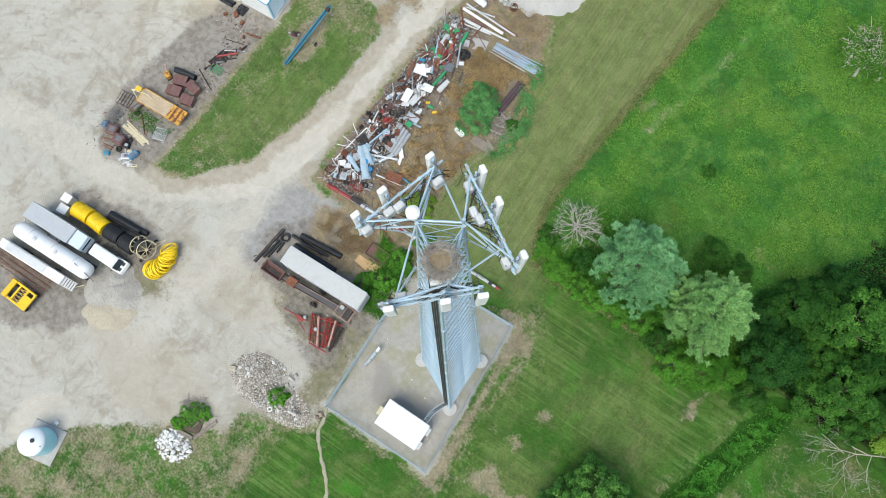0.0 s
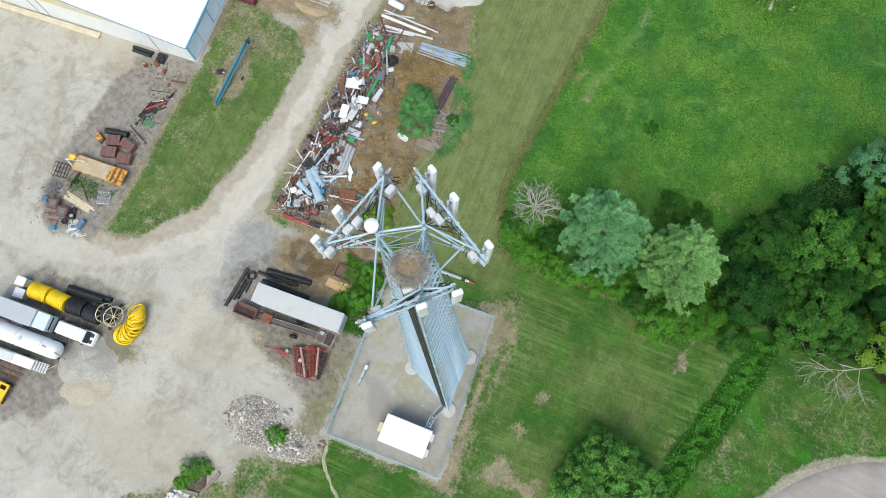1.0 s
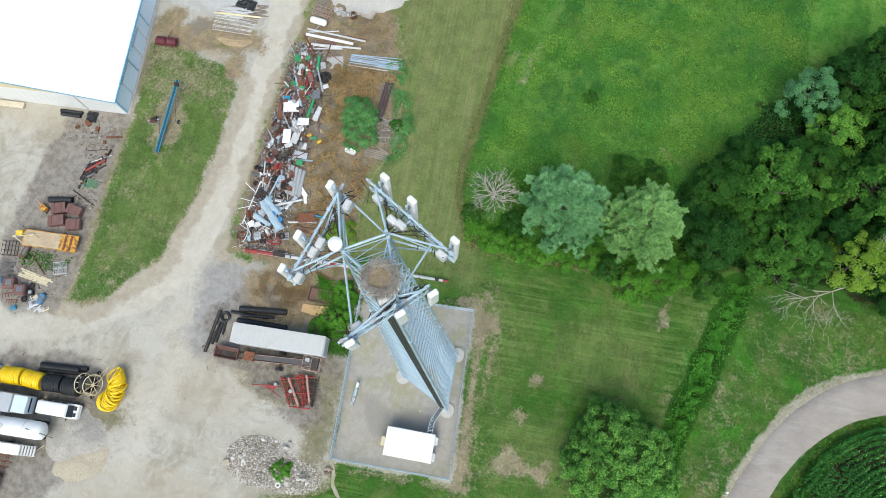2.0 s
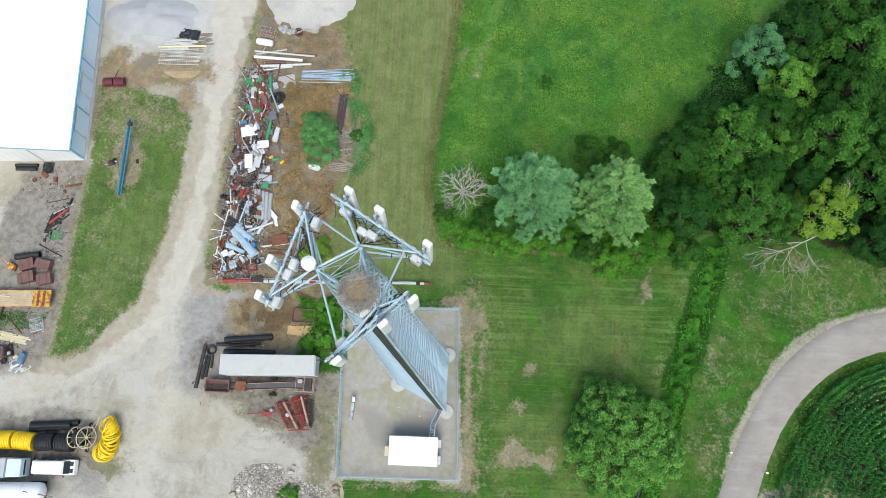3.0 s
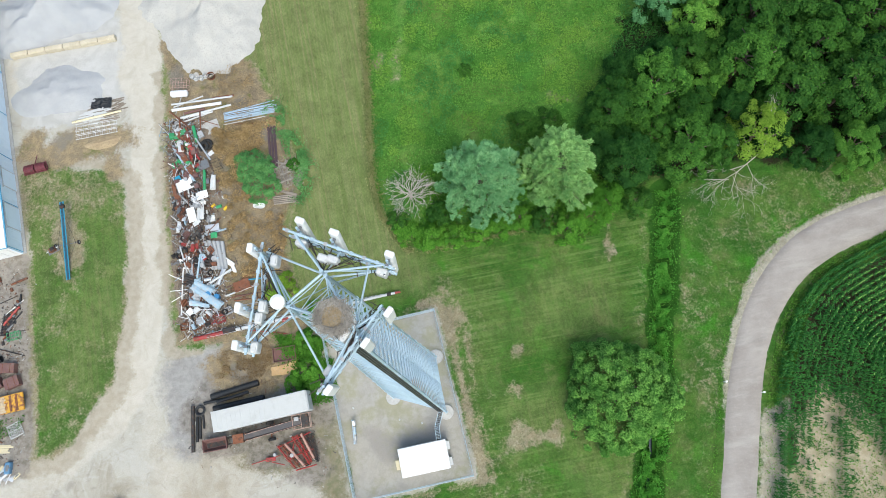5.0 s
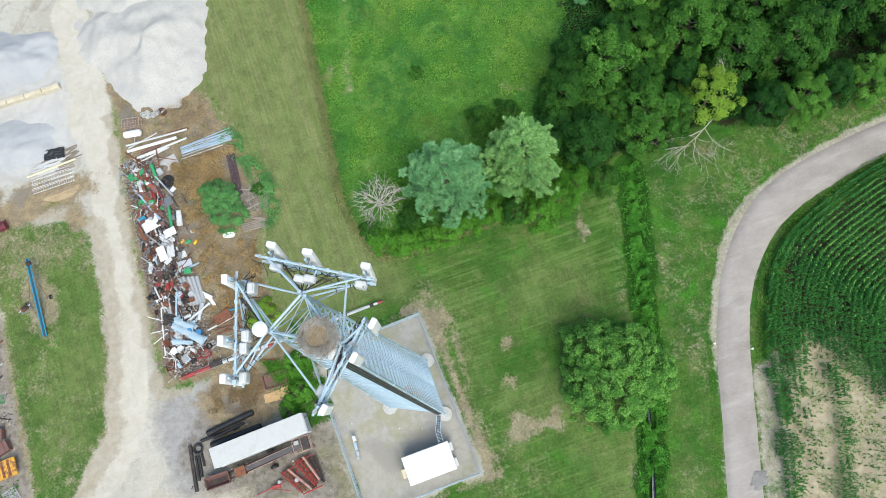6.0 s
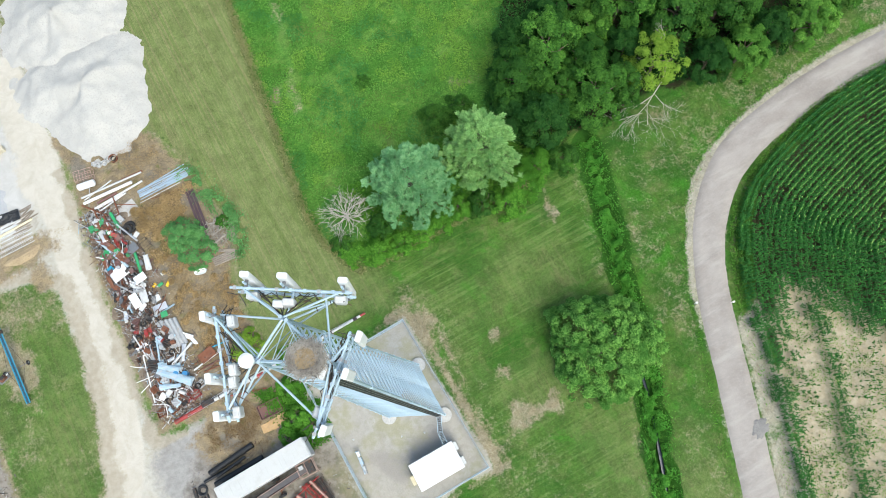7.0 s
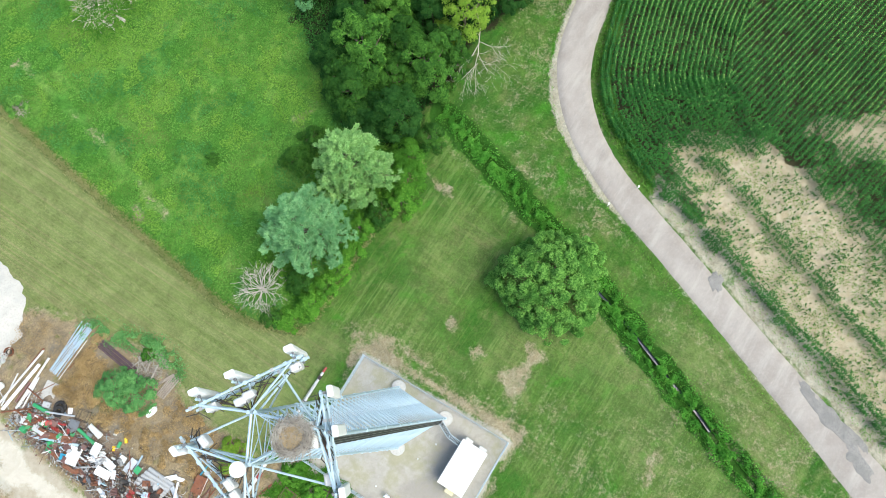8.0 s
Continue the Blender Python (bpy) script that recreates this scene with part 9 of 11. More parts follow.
def clutter(name, label, spots, count, seed, material):
    """Small dark odds and ends strewn over the ground."""
    rs = np.random.RandomState(seed)
    base = np.array([(-1, -1, 0), (1, -1, 0), (1, 1, 0), (-1, 1, 0), (-1, -1, 1), (1, -1, 1), (1, 1, 1), (-1, 1, 1)], float)
    quads = np.array([(4, 5, 6, 7), (0, 1, 5, 4), (1, 2, 6, 5), (2, 3, 7, 6), (3, 0, 4, 7)])
    V, F = [], []
    for k in range(count):
        x, y, rx, ry = spots[k % len(spots)]
        u, v = rs.randn(2) * 0.5
        s = np.array([0.03 + 0.22 * rs.rand() ** 3, 0.02 + 0.05 * rs.rand() ** 2, 0.02 + 0.08 * rs.rand() ** 2])
        t = rs.rand() * 6.28
        R = np.array([[math.cos(t), -math.sin(t), 0], [math.sin(t), math.cos(t), 0], [0, 0, 1]])
        V.append((base * s) @ R.T + np.array([x + rx * u, y + ry * v, 0.0]))
        F.append(quads + 8 * k)
    return tagged(new(name, quads_mesh(name, np.concatenate(V), np.concatenate(F), material)), label, "scrap", kind="stuff")


CHIP_DARK = island_material("dark_litter", [(0.05, 0.045, 0.045), (0.10, 0.06, 0.045), (0.035, 0.035, 0.037), (0.20, 0.09, 0.05), (0.30, 0.30, 0.30), (0.08, 0.07, 0.065), (0.14, 0.08, 0.06), (0.5, 0.5, 0.48)])
clutter("scrap_litter", "dark rusty odds and ends strewn on oily ground", [(-53.0, 19.5, 2.4, 5.0), (-56.5, 5.0, 5.5, 6.0), (-58.5, 2.6, 3.6, 3.6), (-53.6, 14.8, 3.5, 2.5), (-54.5, 24.8, 4.0, 2.0), (-55.8, 3.6, 3.5, 4.0)], 900, 4, CHIP_DARK)
clutter("scrap_litter", "small litter of metal and timber round the trailer", [(-23.0, -1.0, 9.0, 3.0), (-17.0, -5.0, 4.0, 4.0), (-24.5, 4.5, 5.0, 2.0), (-46.0, -10.0, 9.0, 4.0)], 420, 5, CHIP_DARK)
for x, y, a, L, mat in ((-59.0, 0.6, 20, 1.9, RUST), (-58.3, -0.2, 10, 1.6, RUST)):
    t = thing("tine_bar", "rusty bar with short curved teeth lying on the ground", "farm implement", "tine bars")
    bar("beam", (-L / 2, 0, 0.1), (L / 2, 0, 0.1), 0.06, mat, t, 6)
    for k in range(5):
        u = -L / 2 + 0.15 + k * (L - 0.3) / 4
        bar("tooth", (u, 0, 0.1), (u - 0.15, -0.5, 0.05), 0.05, mat, t, 6)
    t.matrix_basis = pose(x, y, 0, 0, 0, a)


# heavy chain lengths and worn tyres among the old machines
def build_track_chain(x, y, n_links, turn):
    t = thing("track_chain", "length of black steel crawler chain lying on oily ground", "machine part", "crawler chains")
    for k in range(n_links):
        shaped("link", (0.72, 0.15, 0.12), pose(0, 0.2 * k, 0.02 + 0.03 * (k % 2), 0, 0, RNG.uniform(-6, 6)), BLACK if k % 3 else DARK_IRON, t, "", 0.02)
    for s in (-0.2, 0.2):
        bar("rail", (s, -0.05, 0.15), (s, 0.2 * n_links - 0.1, 0.15), 0.05, DARK_IRON, t, 6)
    t.matrix_basis = pose(x, y, 0, 0, 0, turn)


build_track_chain(-54.2, 17.9, 15, -14)
build_track_chain(-53.4, 18.4, 13, -10)
for x, y, r, z in ((-56.4, 1.3, 0.46, 0.0), (-56.7, 0.2, 0.44, 0.0), (-56.2, 2.1, 0.40, 0.05), (-58.0, 5.9, 0.42, 0.0)):
    t = thing("tyre", "worn black rubber tyre lying flat on the ground", "tyre", "loose tyres")
    bm = bmesh.new()
    add_torus(bm, r * 0.72, r * 0.30, pose(0, 0, r * 0.3), 20, 8)
    part("tread", bm, RUBBER, t)
    bm = bmesh.new()
    add_cyl(bm, r * 0.45, r * 0.45, 0.08, pose(0, 0, 0.06), 14)
    part("rim", bm, DARK_IRON, t)
    t.location = (x, y, z)

for k in range(12):
    ob = shaped("metal_offcut", (RNG.uniform(0.5, 1.4), RNG.uniform(0.12, 0.45), 0.05), pose(-55.0 + RNG.uniform(-0.9, 0.9), 0.1 + RNG.uniform(-1.0, 1.0), 0.012 * k, RNG.uniform(-3, 3), RNG.uniform(-3, 3), RNG.uniform(0, 180)), (WHITE_WORN, ALUMINIUM, CREAM, GREY)[k % 4], None, "", 0.01)
    tagged(ob, "pale sheet metal offcut in a loose heap", "metal offcut", "pale metal offcuts")

# ---- south-west: white tank, planter, stones ----
def build_dome_tank():
    d = thing("dome_tank", "white upright storage tank with a domed top on a concrete pad", "tank")
    bm = bmesh.new()
    n = 36
    prof = [(2.02, 3.06), (2.02, 3.14), (1.9, 3.32), (1.55, 3.62), (1.0, 3.86), (0.45, 3.98), (0.3, 4.0)]
    rings = [[bm.verts.new((r * math.cos(2 * math.pi * i / n), r * math.sin(2 * math.pi * i / n), z)) for i in range(n)] for r, z in prof]
    for a, b in zip(rings, rings[1:]):
        for i in range(n):
            bm.faces.new((a[i], a[(i + 1) % n], b[(i + 1) % n], b[i])).smooth = True
    bm.faces.new(rings[-1])
    part("dome", bm, TANK_WHITE, d, "smooth white domed top")
    bm = bmesh.new()
    low = [[bm.verts.new((r * math.cos(2 * math.pi * i / n), r * math.sin(2 * math.pi * i / n), z)) for i in range(n)] for r, z in ((1.95, 0.0), (2.0, 0.1), (2.0, 3.1))]
    for a, b in zip(low, low[1:]):
        for i in range(n):
            bm.faces.new((a[i], a[(i + 1) % n], b[(i + 1) % n], b[i])).smooth = True
    part("shell", bm, TANK_SIDE, d, "pale sky-blue side wall")
    bm = bmesh.new()
    add_cyl(bm, 0.32, 0.30, 0.18, pose(0.4, 0.5, 3.85), 18)
    part("hatch", bm, BLACK, d, "black lid")
    bm = bmesh.new()
    add_cyl(bm, 0.05, 0.05, 0.4, pose(1.7, 0.4, 3.4), 8)
    part("vent", bm, GREY, d)
    d.location = (-38.9, -36.0, 0.16)
    d.scale = (0.87, 0.87, 0.92)
    p = tagged(shaped("concrete_pad", (4.6, 4.6, 0.18), pose(-38.9, -36.2, 0, 0, 0, 12), CONCRETE, None, "", 0.03), "square concrete pad under the white tank", "pavement", kind="structure")
    c = thing("valve_box", "small white valve box on the pad edge", "box")
    shaped("body", (0.5, 0.4, 0.35), pose(0, 0, 0), WHITE, c, "", 0.05)
    bar("stub", (0, 0, 0.3), (0, 0, 0.55), 0.05, GREY, c)
    c.location = (-39.0, -33.3, 0.05)


TANK_SIDE = paint("tank_blue", (0.40, 0.74, 0.85), 0.4, dirt=0.05, vary=0.0)
TANK_WHITE = paint("tank_white", (0.74, 0.78, 0.80), 0.4, dirt=0.05, vary=0.0)
build_dome_tank()


def build_planter():
    p = thing("timber_planter", "collapsed timber planter box with weeds growing in it", "planter")
    for (a, b) in (((-23.0, -24.9), (-21.9, -21.6)), ((-26.4, -25.4), (-23.2, -25.0))):
        m, d = along((*a, 0.15), (*b, 0.15))
        bm = bmesh.new()
        add_box(bm, 0.3, 0.45, d, bevel=0.03)
        part("side_board", bm, TIMBER, p, "weathered timber board").matrix_basis = m
    shaped("soil", (3.0, 2.6, 0.25), pose(-24.6, -23.4, 0, 0, 0, 15), SOIL, p, "dark soil", 0.08)
    shaped("white_bag", (0.7, 0.5, 0.3), pose(-26.2, -22.8, 0.02), WHITE, p, "white sack", 0.1)


SOIL = loose("dark_soil", (0.09, 0.07, 0.05), (0.13, 0.10, 0.075), (0.06, 0.05, 0.035), 0.95, 1, 8, 0.6)
build_planter()


def stone_kinds(material, n, seed):
    out = []
    rs = random.Random(seed)
    for k in range(n):
        bm = bmesh.new()
        bmesh.ops.create_icosphere(bm, subdivisions=1, radius=1.0)
        for v in bm.verts:
            v.co *= rs.uniform(0.72, 1.12)
            v.co.z *= 0.7
        me = bpy.data.meshes.new("stone")
        bm.to_mesh(me)
        bm.free()
        me.materials.append(material)
        out.append(me)
    return out


def stone_material(name, a, b, c2):
    n = Nodes(name)
    c = n.mix(n.chance(), a, b)
    c = n.mix(n.ramp(n.noise(6, 5, 0.7), 0.5, 0.7, 0, 0.6), c, c2)
    n.bump(n.noise(18, 4), 0.5, 0.03)
    return n.done(c, 0.9)


def stone_pile(name, label, spots, count, size, meshes, seed, height, sizes=(0.45, 0.6, 0.7, 0.9, 1.0, 1.35)):
    """Stones heaped over ovals; each one a piece of the pile."""
    t = thing(name, label, "stone pile")
    rs = random.Random(seed)
    for k in range(count):
        x, y, rx, ry, a = spots[k % len(spots)]
        u, r = rs.uniform(0, 2 * math.pi), rs.random() ** 0.6
        px, py = rx * r * math.cos(u), ry * r * math.sin(u)
        c, s = math.cos(radians(a)), math.sin(radians(a))
        s0 = size * rs.choice(sizes) * rs.uniform(0.8, 1.25)
        z = height * max(0, 1 - r * 1.1) * rs.uniform(0.6, 1) + s0 * 0.4
        mesh_part("stone", rs.choice(meshes), None, t, "", pose(x + px * c - py * s, y + px * s + py * c, z, rs.uniform(0, 40), rs.uniform(0, 40), rs.uniform(0, 360)) @ Matrix.Diagonal((s0, s0 * rs.uniform(0.7, 1), s0 * rs.uniform(0.6, 0.95), 1)))
    return t


PALE = stone_kinds(stone_material("pale_limestone", (0.62, 0.60, 0.56), (0.27, 0.25, 0.22), (0.36, 0.31, 0.245)), 5, 1)
WHITE_STONES = stone_kinds(stone_material("white_stone", (0.74, 0.73, 0.70), (0.58, 0.57, 0.54), (0.45, 0.43, 0.4)), 5, 2)
stone_pile("rock_pile", "heap of pale broken limestone blocks and rubble", [(-19.8, -13.4, 4.2, 2.3, 22), (-17.2, -15.9, 2.6, 1.1, 16), (-14.6, -15.2, 1.9, 0.9, 12), (-21.8, -14.1, 2.3, 1.7, 20)], 300, 0.17, PALE, 5, 0.8, (0.4, 0.45, 0.5, 0.55, 0.6, 0.7, 0.9, 1.3, 2.0))
stone_pile("white_rock_pile", "heap of white decorative rocks beside the planter", [(-24.6, -27.3, 2.5, 1.8, 20), (-25.4, -26.6, 1.5, 1.3, 0)], 290, 0.24, WHITE_STONES, 6, 0.8)
stone_pile("boulder_group", "small group of brown boulders by the path", [(-11.3, -13.6, 0.8, 0.7, 0)], 9, 0.34, stone_kinds(stone_material("brown_stone", (0.32, 0.24, 0.18), (0.24, 0.18, 0.14), (0.4, 0.33, 0.27)), 3, 3), 7, 0.2)
mound("rubble_base", "low grey rubble mound under the limestone blocks", -19.7, -13.6, 4.3, 2.3, 0.5, PALE_RUBBLE, 21, 22, category="rubble")
mound("rubble_base", "low pale rubble spilled towards the grass", -17.4, -15.7, 2.8, 1.2, 0.25, PALE_RUBBLE, 22, 14, category="rubble")
blk = shaped("sandstone_block", (0.85, 0.6, 0.4), pose(-24.3, -15.0, 0, 0, 0, 25), TAN_SAND, None, "", 0.1)
tagged(blk, "orange-tan sandstone block at the heap's edge", "stone")
bm = bmesh.new()
add_torus(bm, 0.27, 0.09, pose(0, 0, 0.09), 20, 8)
ring = part("white_ring", bm, WHITE)
ring.location = (-17.1, -16.5, 0.2)
tagged(ring, "small white ring lying on the rubble", "ring")



def scatter_chips(name, label, spots, count, lo, hi, material, seed):
    rs = np.random.RandomState(seed)
    V, F = [], []
    base = np.array([(-1, -1, 0), (1, -1, 0), (1, 1, 0), (-1, 1, 0), (-0.6, -0.7, 1), (0.7, -0.5, 1), (0.5, 0.7, 1), (-0.7, 0.6, 1)], float)
    quads = np.array([(4, 5, 6, 7), (0, 1, 5, 4), (1, 2, 6, 5), (2, 3, 7, 6), (3, 0, 4, 7)])
    for k in range(count):
        x, y, rx, ry, h = spots[k % len(spots)]
        a, r = rs.rand() * 2 * math.pi, rs.rand() ** 0.5
        s = lo + (hi - lo) * rs.rand() ** 2
        t = rs.rand() * 2 * math.pi
        R = np.array([[math.cos(t), -math.sin(t), 0], [math.sin(t), math.cos(t), 0], [0, 0, 0.8]])
        V.append((base * s * (0.8 + 0.4 * rs.rand(8, 3))) @ R.T + np.array([x + rx * r * math.cos(a), y + ry * r * math.sin(a), h * (1 - r) - 0.02]))
        F.append(quads + 8 * k)
    ob = new(name, quads_mesh(name, np.concatenate(V), np.concatenate(F), material))
    return tagged(ob, label, "rubble", kind="stuff")


CHIP_STONE = island_material("stone_chips", [(0.50, 0.47, 0.41), (0.36, 0.335, 0.29), (0.27, 0.24, 0.20), (0.42, 0.39, 0.34), (0.20, 0.175, 0.145), (0.58, 0.56, 0.52), (0.33, 0.28, 0.215)])
scatter_chips("rubble_chips", "scattered grey stone chips round the limestone heap", [(-19.9, -14.2, 4.8, 3.2, 0.75), (-16.3, -15.2, 4.6, 2.2, 0.3), (-20.6, -13.6, 3.6, 2.6, 0.8)], 7000, 0.035, 0.13, CHIP_STONE, 5)
scatter_chips("rubble_chips", "scattered white stone chips round the white rocks", [(-24.7, -27.1, 2.6, 2.0, 0.5)], 500, 0.04, 0.13, CHIP_STONE, 6)

# ---- scrap heap along the drive ----
SR = random.Random(23)
DRUM_BLUE = paint("drum_blue", (0.04, 0.19, 0.38), 0.4, dirt=0.1)
BLUISH = paint("bluish_tube", (0.30, 0.40, 0.50), 0.45, 0.3, dirt=0.15)


def scrap_ground(x, y):
    """Height of the heap: highest a little in from the drive."""
    mid = -27.0 + (0.6 if y > 30 else -0.3)
    k = max(0.0, 1 - abs(x - mid) / 3.6)
    e = min(1.0, max(0.0, (y - 13) / 3)) * min(1.0, max(0.0, (43.5 - y) / 3))
    return 0.75 * k * e


CHIP_SCRAP = island_material("mixed_scrap", [(0.20, 0.08, 0.045), (0.11, 0.06, 0.045), (0.52, 0.53, 0.53), (0.30, 0.31, 0.32), (0.030, 0.030, 0.032), (0.15, 0.07, 0.06), (0.26, 0.40, 0.50), (0.30, 0.25, 0.2), (0.60, 0.60, 0.59), (0.12, 0.06, 0.04), (0.27, 0.22, 0.17), (0.05, 0.045, 0.045), (0.36, 0.30, 0.24), (0.17, 0.14, 0.12), (0.34, 0.34, 0.35)])


def build_scrap_litter():
    """The small stuff of the heap: bent strips, rods, flakes and blocks."""
    rs = np.random.RandomState(9)
    V, F, n = [], [], 0
    base = np.array([(-1, -1, 0), (1, -1, 0), (1, 1, 0), (-1, 1, 0), (-1, -1, 1), (1, -1, 1), (1, 1, 1), (-1, 1, 1)], float)
    quads = np.array([(4, 5, 6, 7), (0, 1, 5, 4), (1, 2, 6, 5), (2, 3, 7, 6), (3, 0, 4, 7), (0, 3, 2, 1)])
    while n < 5600:
        y = 12.6 + 31.5 * rs.rand()
        x = -27.2 + (1.35 if y > 33 else 1.75) * rs.randn()
        if x < -30.3 or x > -21.2 or (y > 36 and x > -23.6):
            continue
        h = scrap_ground(x, y)
        kind = rs.rand()
        if kind < 0.14:
            s = np.array([0.35 + 0.75 * rs.rand(), 0.018 + 0.02 * rs.rand(), 0.05])
        elif kind < 0.5:
            s = np.array([0.12 + 0.45 * rs.rand() ** 2, 0.012 + 0.022 * rs.rand(), 0.04])
        elif kind < 0.8:
            s = np.array([0.04 + 0.2 * rs.rand() ** 2, 0.03 + 0.12 * rs.rand() ** 2, 0.02 + 0.03 * rs.rand()])
        else:
            s = np.array([0.03 + 0.10 * rs.rand(), 0.03 + 0.08 * rs.rand(), 0.05 + 0.12 * rs.rand()])
        e = Euler((rs.randn() * 0.3, rs.randn() * 0.3, rs.rand() * 6.28)).to_matrix()
        R = np.array(e)
        V.append((base * s) @ R.T + np.array([x, y, h * (0.55 + 0.6 * rs.rand()) + 0.02]))
        F.append(quads + 8 * n)
        n += 1
    tagged(new("scrap_litter", quads_mesh("scrap_litter", np.concatenate(V), np.concatenate(F), CHIP_SCRAP)), "tangled small scrap metal, rods and flakes", "scrap", kind="stuff")
    # a low earth core that carries the pieces
    xs, ys = np.linspace(-31.5, -22, 26), np.linspace(12, 45, 84)
    X, Y = np.meshgrid(xs, ys)
    Z = np.vectorize(scrap_ground)(X, Y) * 0.8 + 0.06 * rough_noise(X, Y, 0.9, 3) - 0.05
    idx = np.arange(X.size).reshape(X.shape)
    faces = np.stack([idx[:-1, :-1], idx[:-1, 1:], idx[1:, 1:], idx[1:, :-1]], -1).reshape(-1, 4)
    faces = faces[(Z.ravel()[faces] > 0.0).any(1)]
    tagged(new("scrap_core", quads_mesh("scrap_core", np.stack([X, Y, Z], -1).reshape(-1, 3), faces, SCRAP_EARTH, True)), "rusty brown earth and shredded scrap under the heap", "scrap heap", kind="stuff")


SCRAP_EARTH = loose("scrap_earth", (0.17, 0.130, 0.098), (0.25, 0.205, 0.155), (0.085, 0.065, 0.052), 0.95, 0.8, 8, 0.6)
build_scrap_litter()


def bent_sheet(w, d, bend, seed):
    bm = bmesh.new()
    nx, ny = 7, 5
    rs = random.Random(seed)
    g = [[bm.verts.new(((i / (nx - 1) - 0.5) * w, (j / (ny - 1) - 0.5) * d, bend * (0.5 + 0.5 * noise.noise(Vector((i * 0.45 + seed, j * 0.5, seed * 0.7)))) + rs.uniform(0, bend * 0.15))) for j in range(ny)] for i in range(nx)]
    top = []
    for i in range(nx - 1):
        for j in range(ny - 1):
            top.append(bm.faces.new((g[i][j], g[i + 1][j], g[i + 1][j + 1], g[i][j + 1])))
    ext = bmesh.ops.extrude_face_region(bm, geom=top)
    bmesh.ops.translate(bm, vec=(0, 0, -0.015), verts=[v for v in ext["geom"] if isinstance(v, bmesh.types.BMVert)])
    bmesh.ops.recalc_face_normals(bm, faces=bm.faces)
    return bm


def i_beam(L, w, h):
    bm = bmesh.new()
    add_box(bm, L, w, 0.03)
    add_box(bm, L, w, 0.03, pose(0, 0, h - 0.03))
    add_box(bm, L, 0.03, h - 0.06, pose(0, 0, 0.03))
    return bm


def channel(L, w, h):
    bm = bmesh.new()
    add_box(bm, L, w, 0.025)
    add_box(bm, L, 0.025, h, pose(0, w / 2 - 0.0125, 0.025))
    add_box(bm, L, 0.025, h, pose(0, -w / 2 + 0.0125, 0.025))
    return bm


def drop(name, bm, mat, x, y, a, label, category, lift=0.0, tx=0.0, ty=0.0, z=None):
    ob = part(name, bm, mat)
    zz = scrap_ground(x, y) * 0.9 + lift if z is None else z
    ob.matrix_basis = pose(x, y, zz, tx, ty, a)
    return tagged(ob, label, category, "scrap pieces")


COLS = {"rust": (RUST, "rusty"), "white": (WHITE_WORN, "white"), "bright": (WHITE, "bright white"), "alu": (ALUMINIUM, "bare aluminium"), "grey": (GREY, "grey"), "blue": (LIGHT_BLUE, "light blue"), "deep": (BLUE, "blue"), "dark": (DARK_IRON, "dark"),
        "green": (GREEN, "green"), "red": (RED, "red"), "brown": (BROWN, "brown"), "steel": (STEEL_DARK, "dull steel"), "yellow": (YELLOW, "yellow")}


def palette(y):
    if y < 23:
        return SR.choice(("blue", "blue", "alu", "white", "rust", "rust", "grey", "dark", "dark", "steel"))
    if y < 28:
        return SR.choice(("rust", "rust", "brown", "dark", "dark", "steel", "alu", "red", "blue", "white"))
    if y < 34.5:
        return SR.choice(("white", "steel", "steel", "rust", "rust", "dark", "grey", "alu", "brown", "dark"))
    return SR.choice(("rust", "rust", "brown", "red", "green", "alu", "white", "blue", "dark", "grey"))


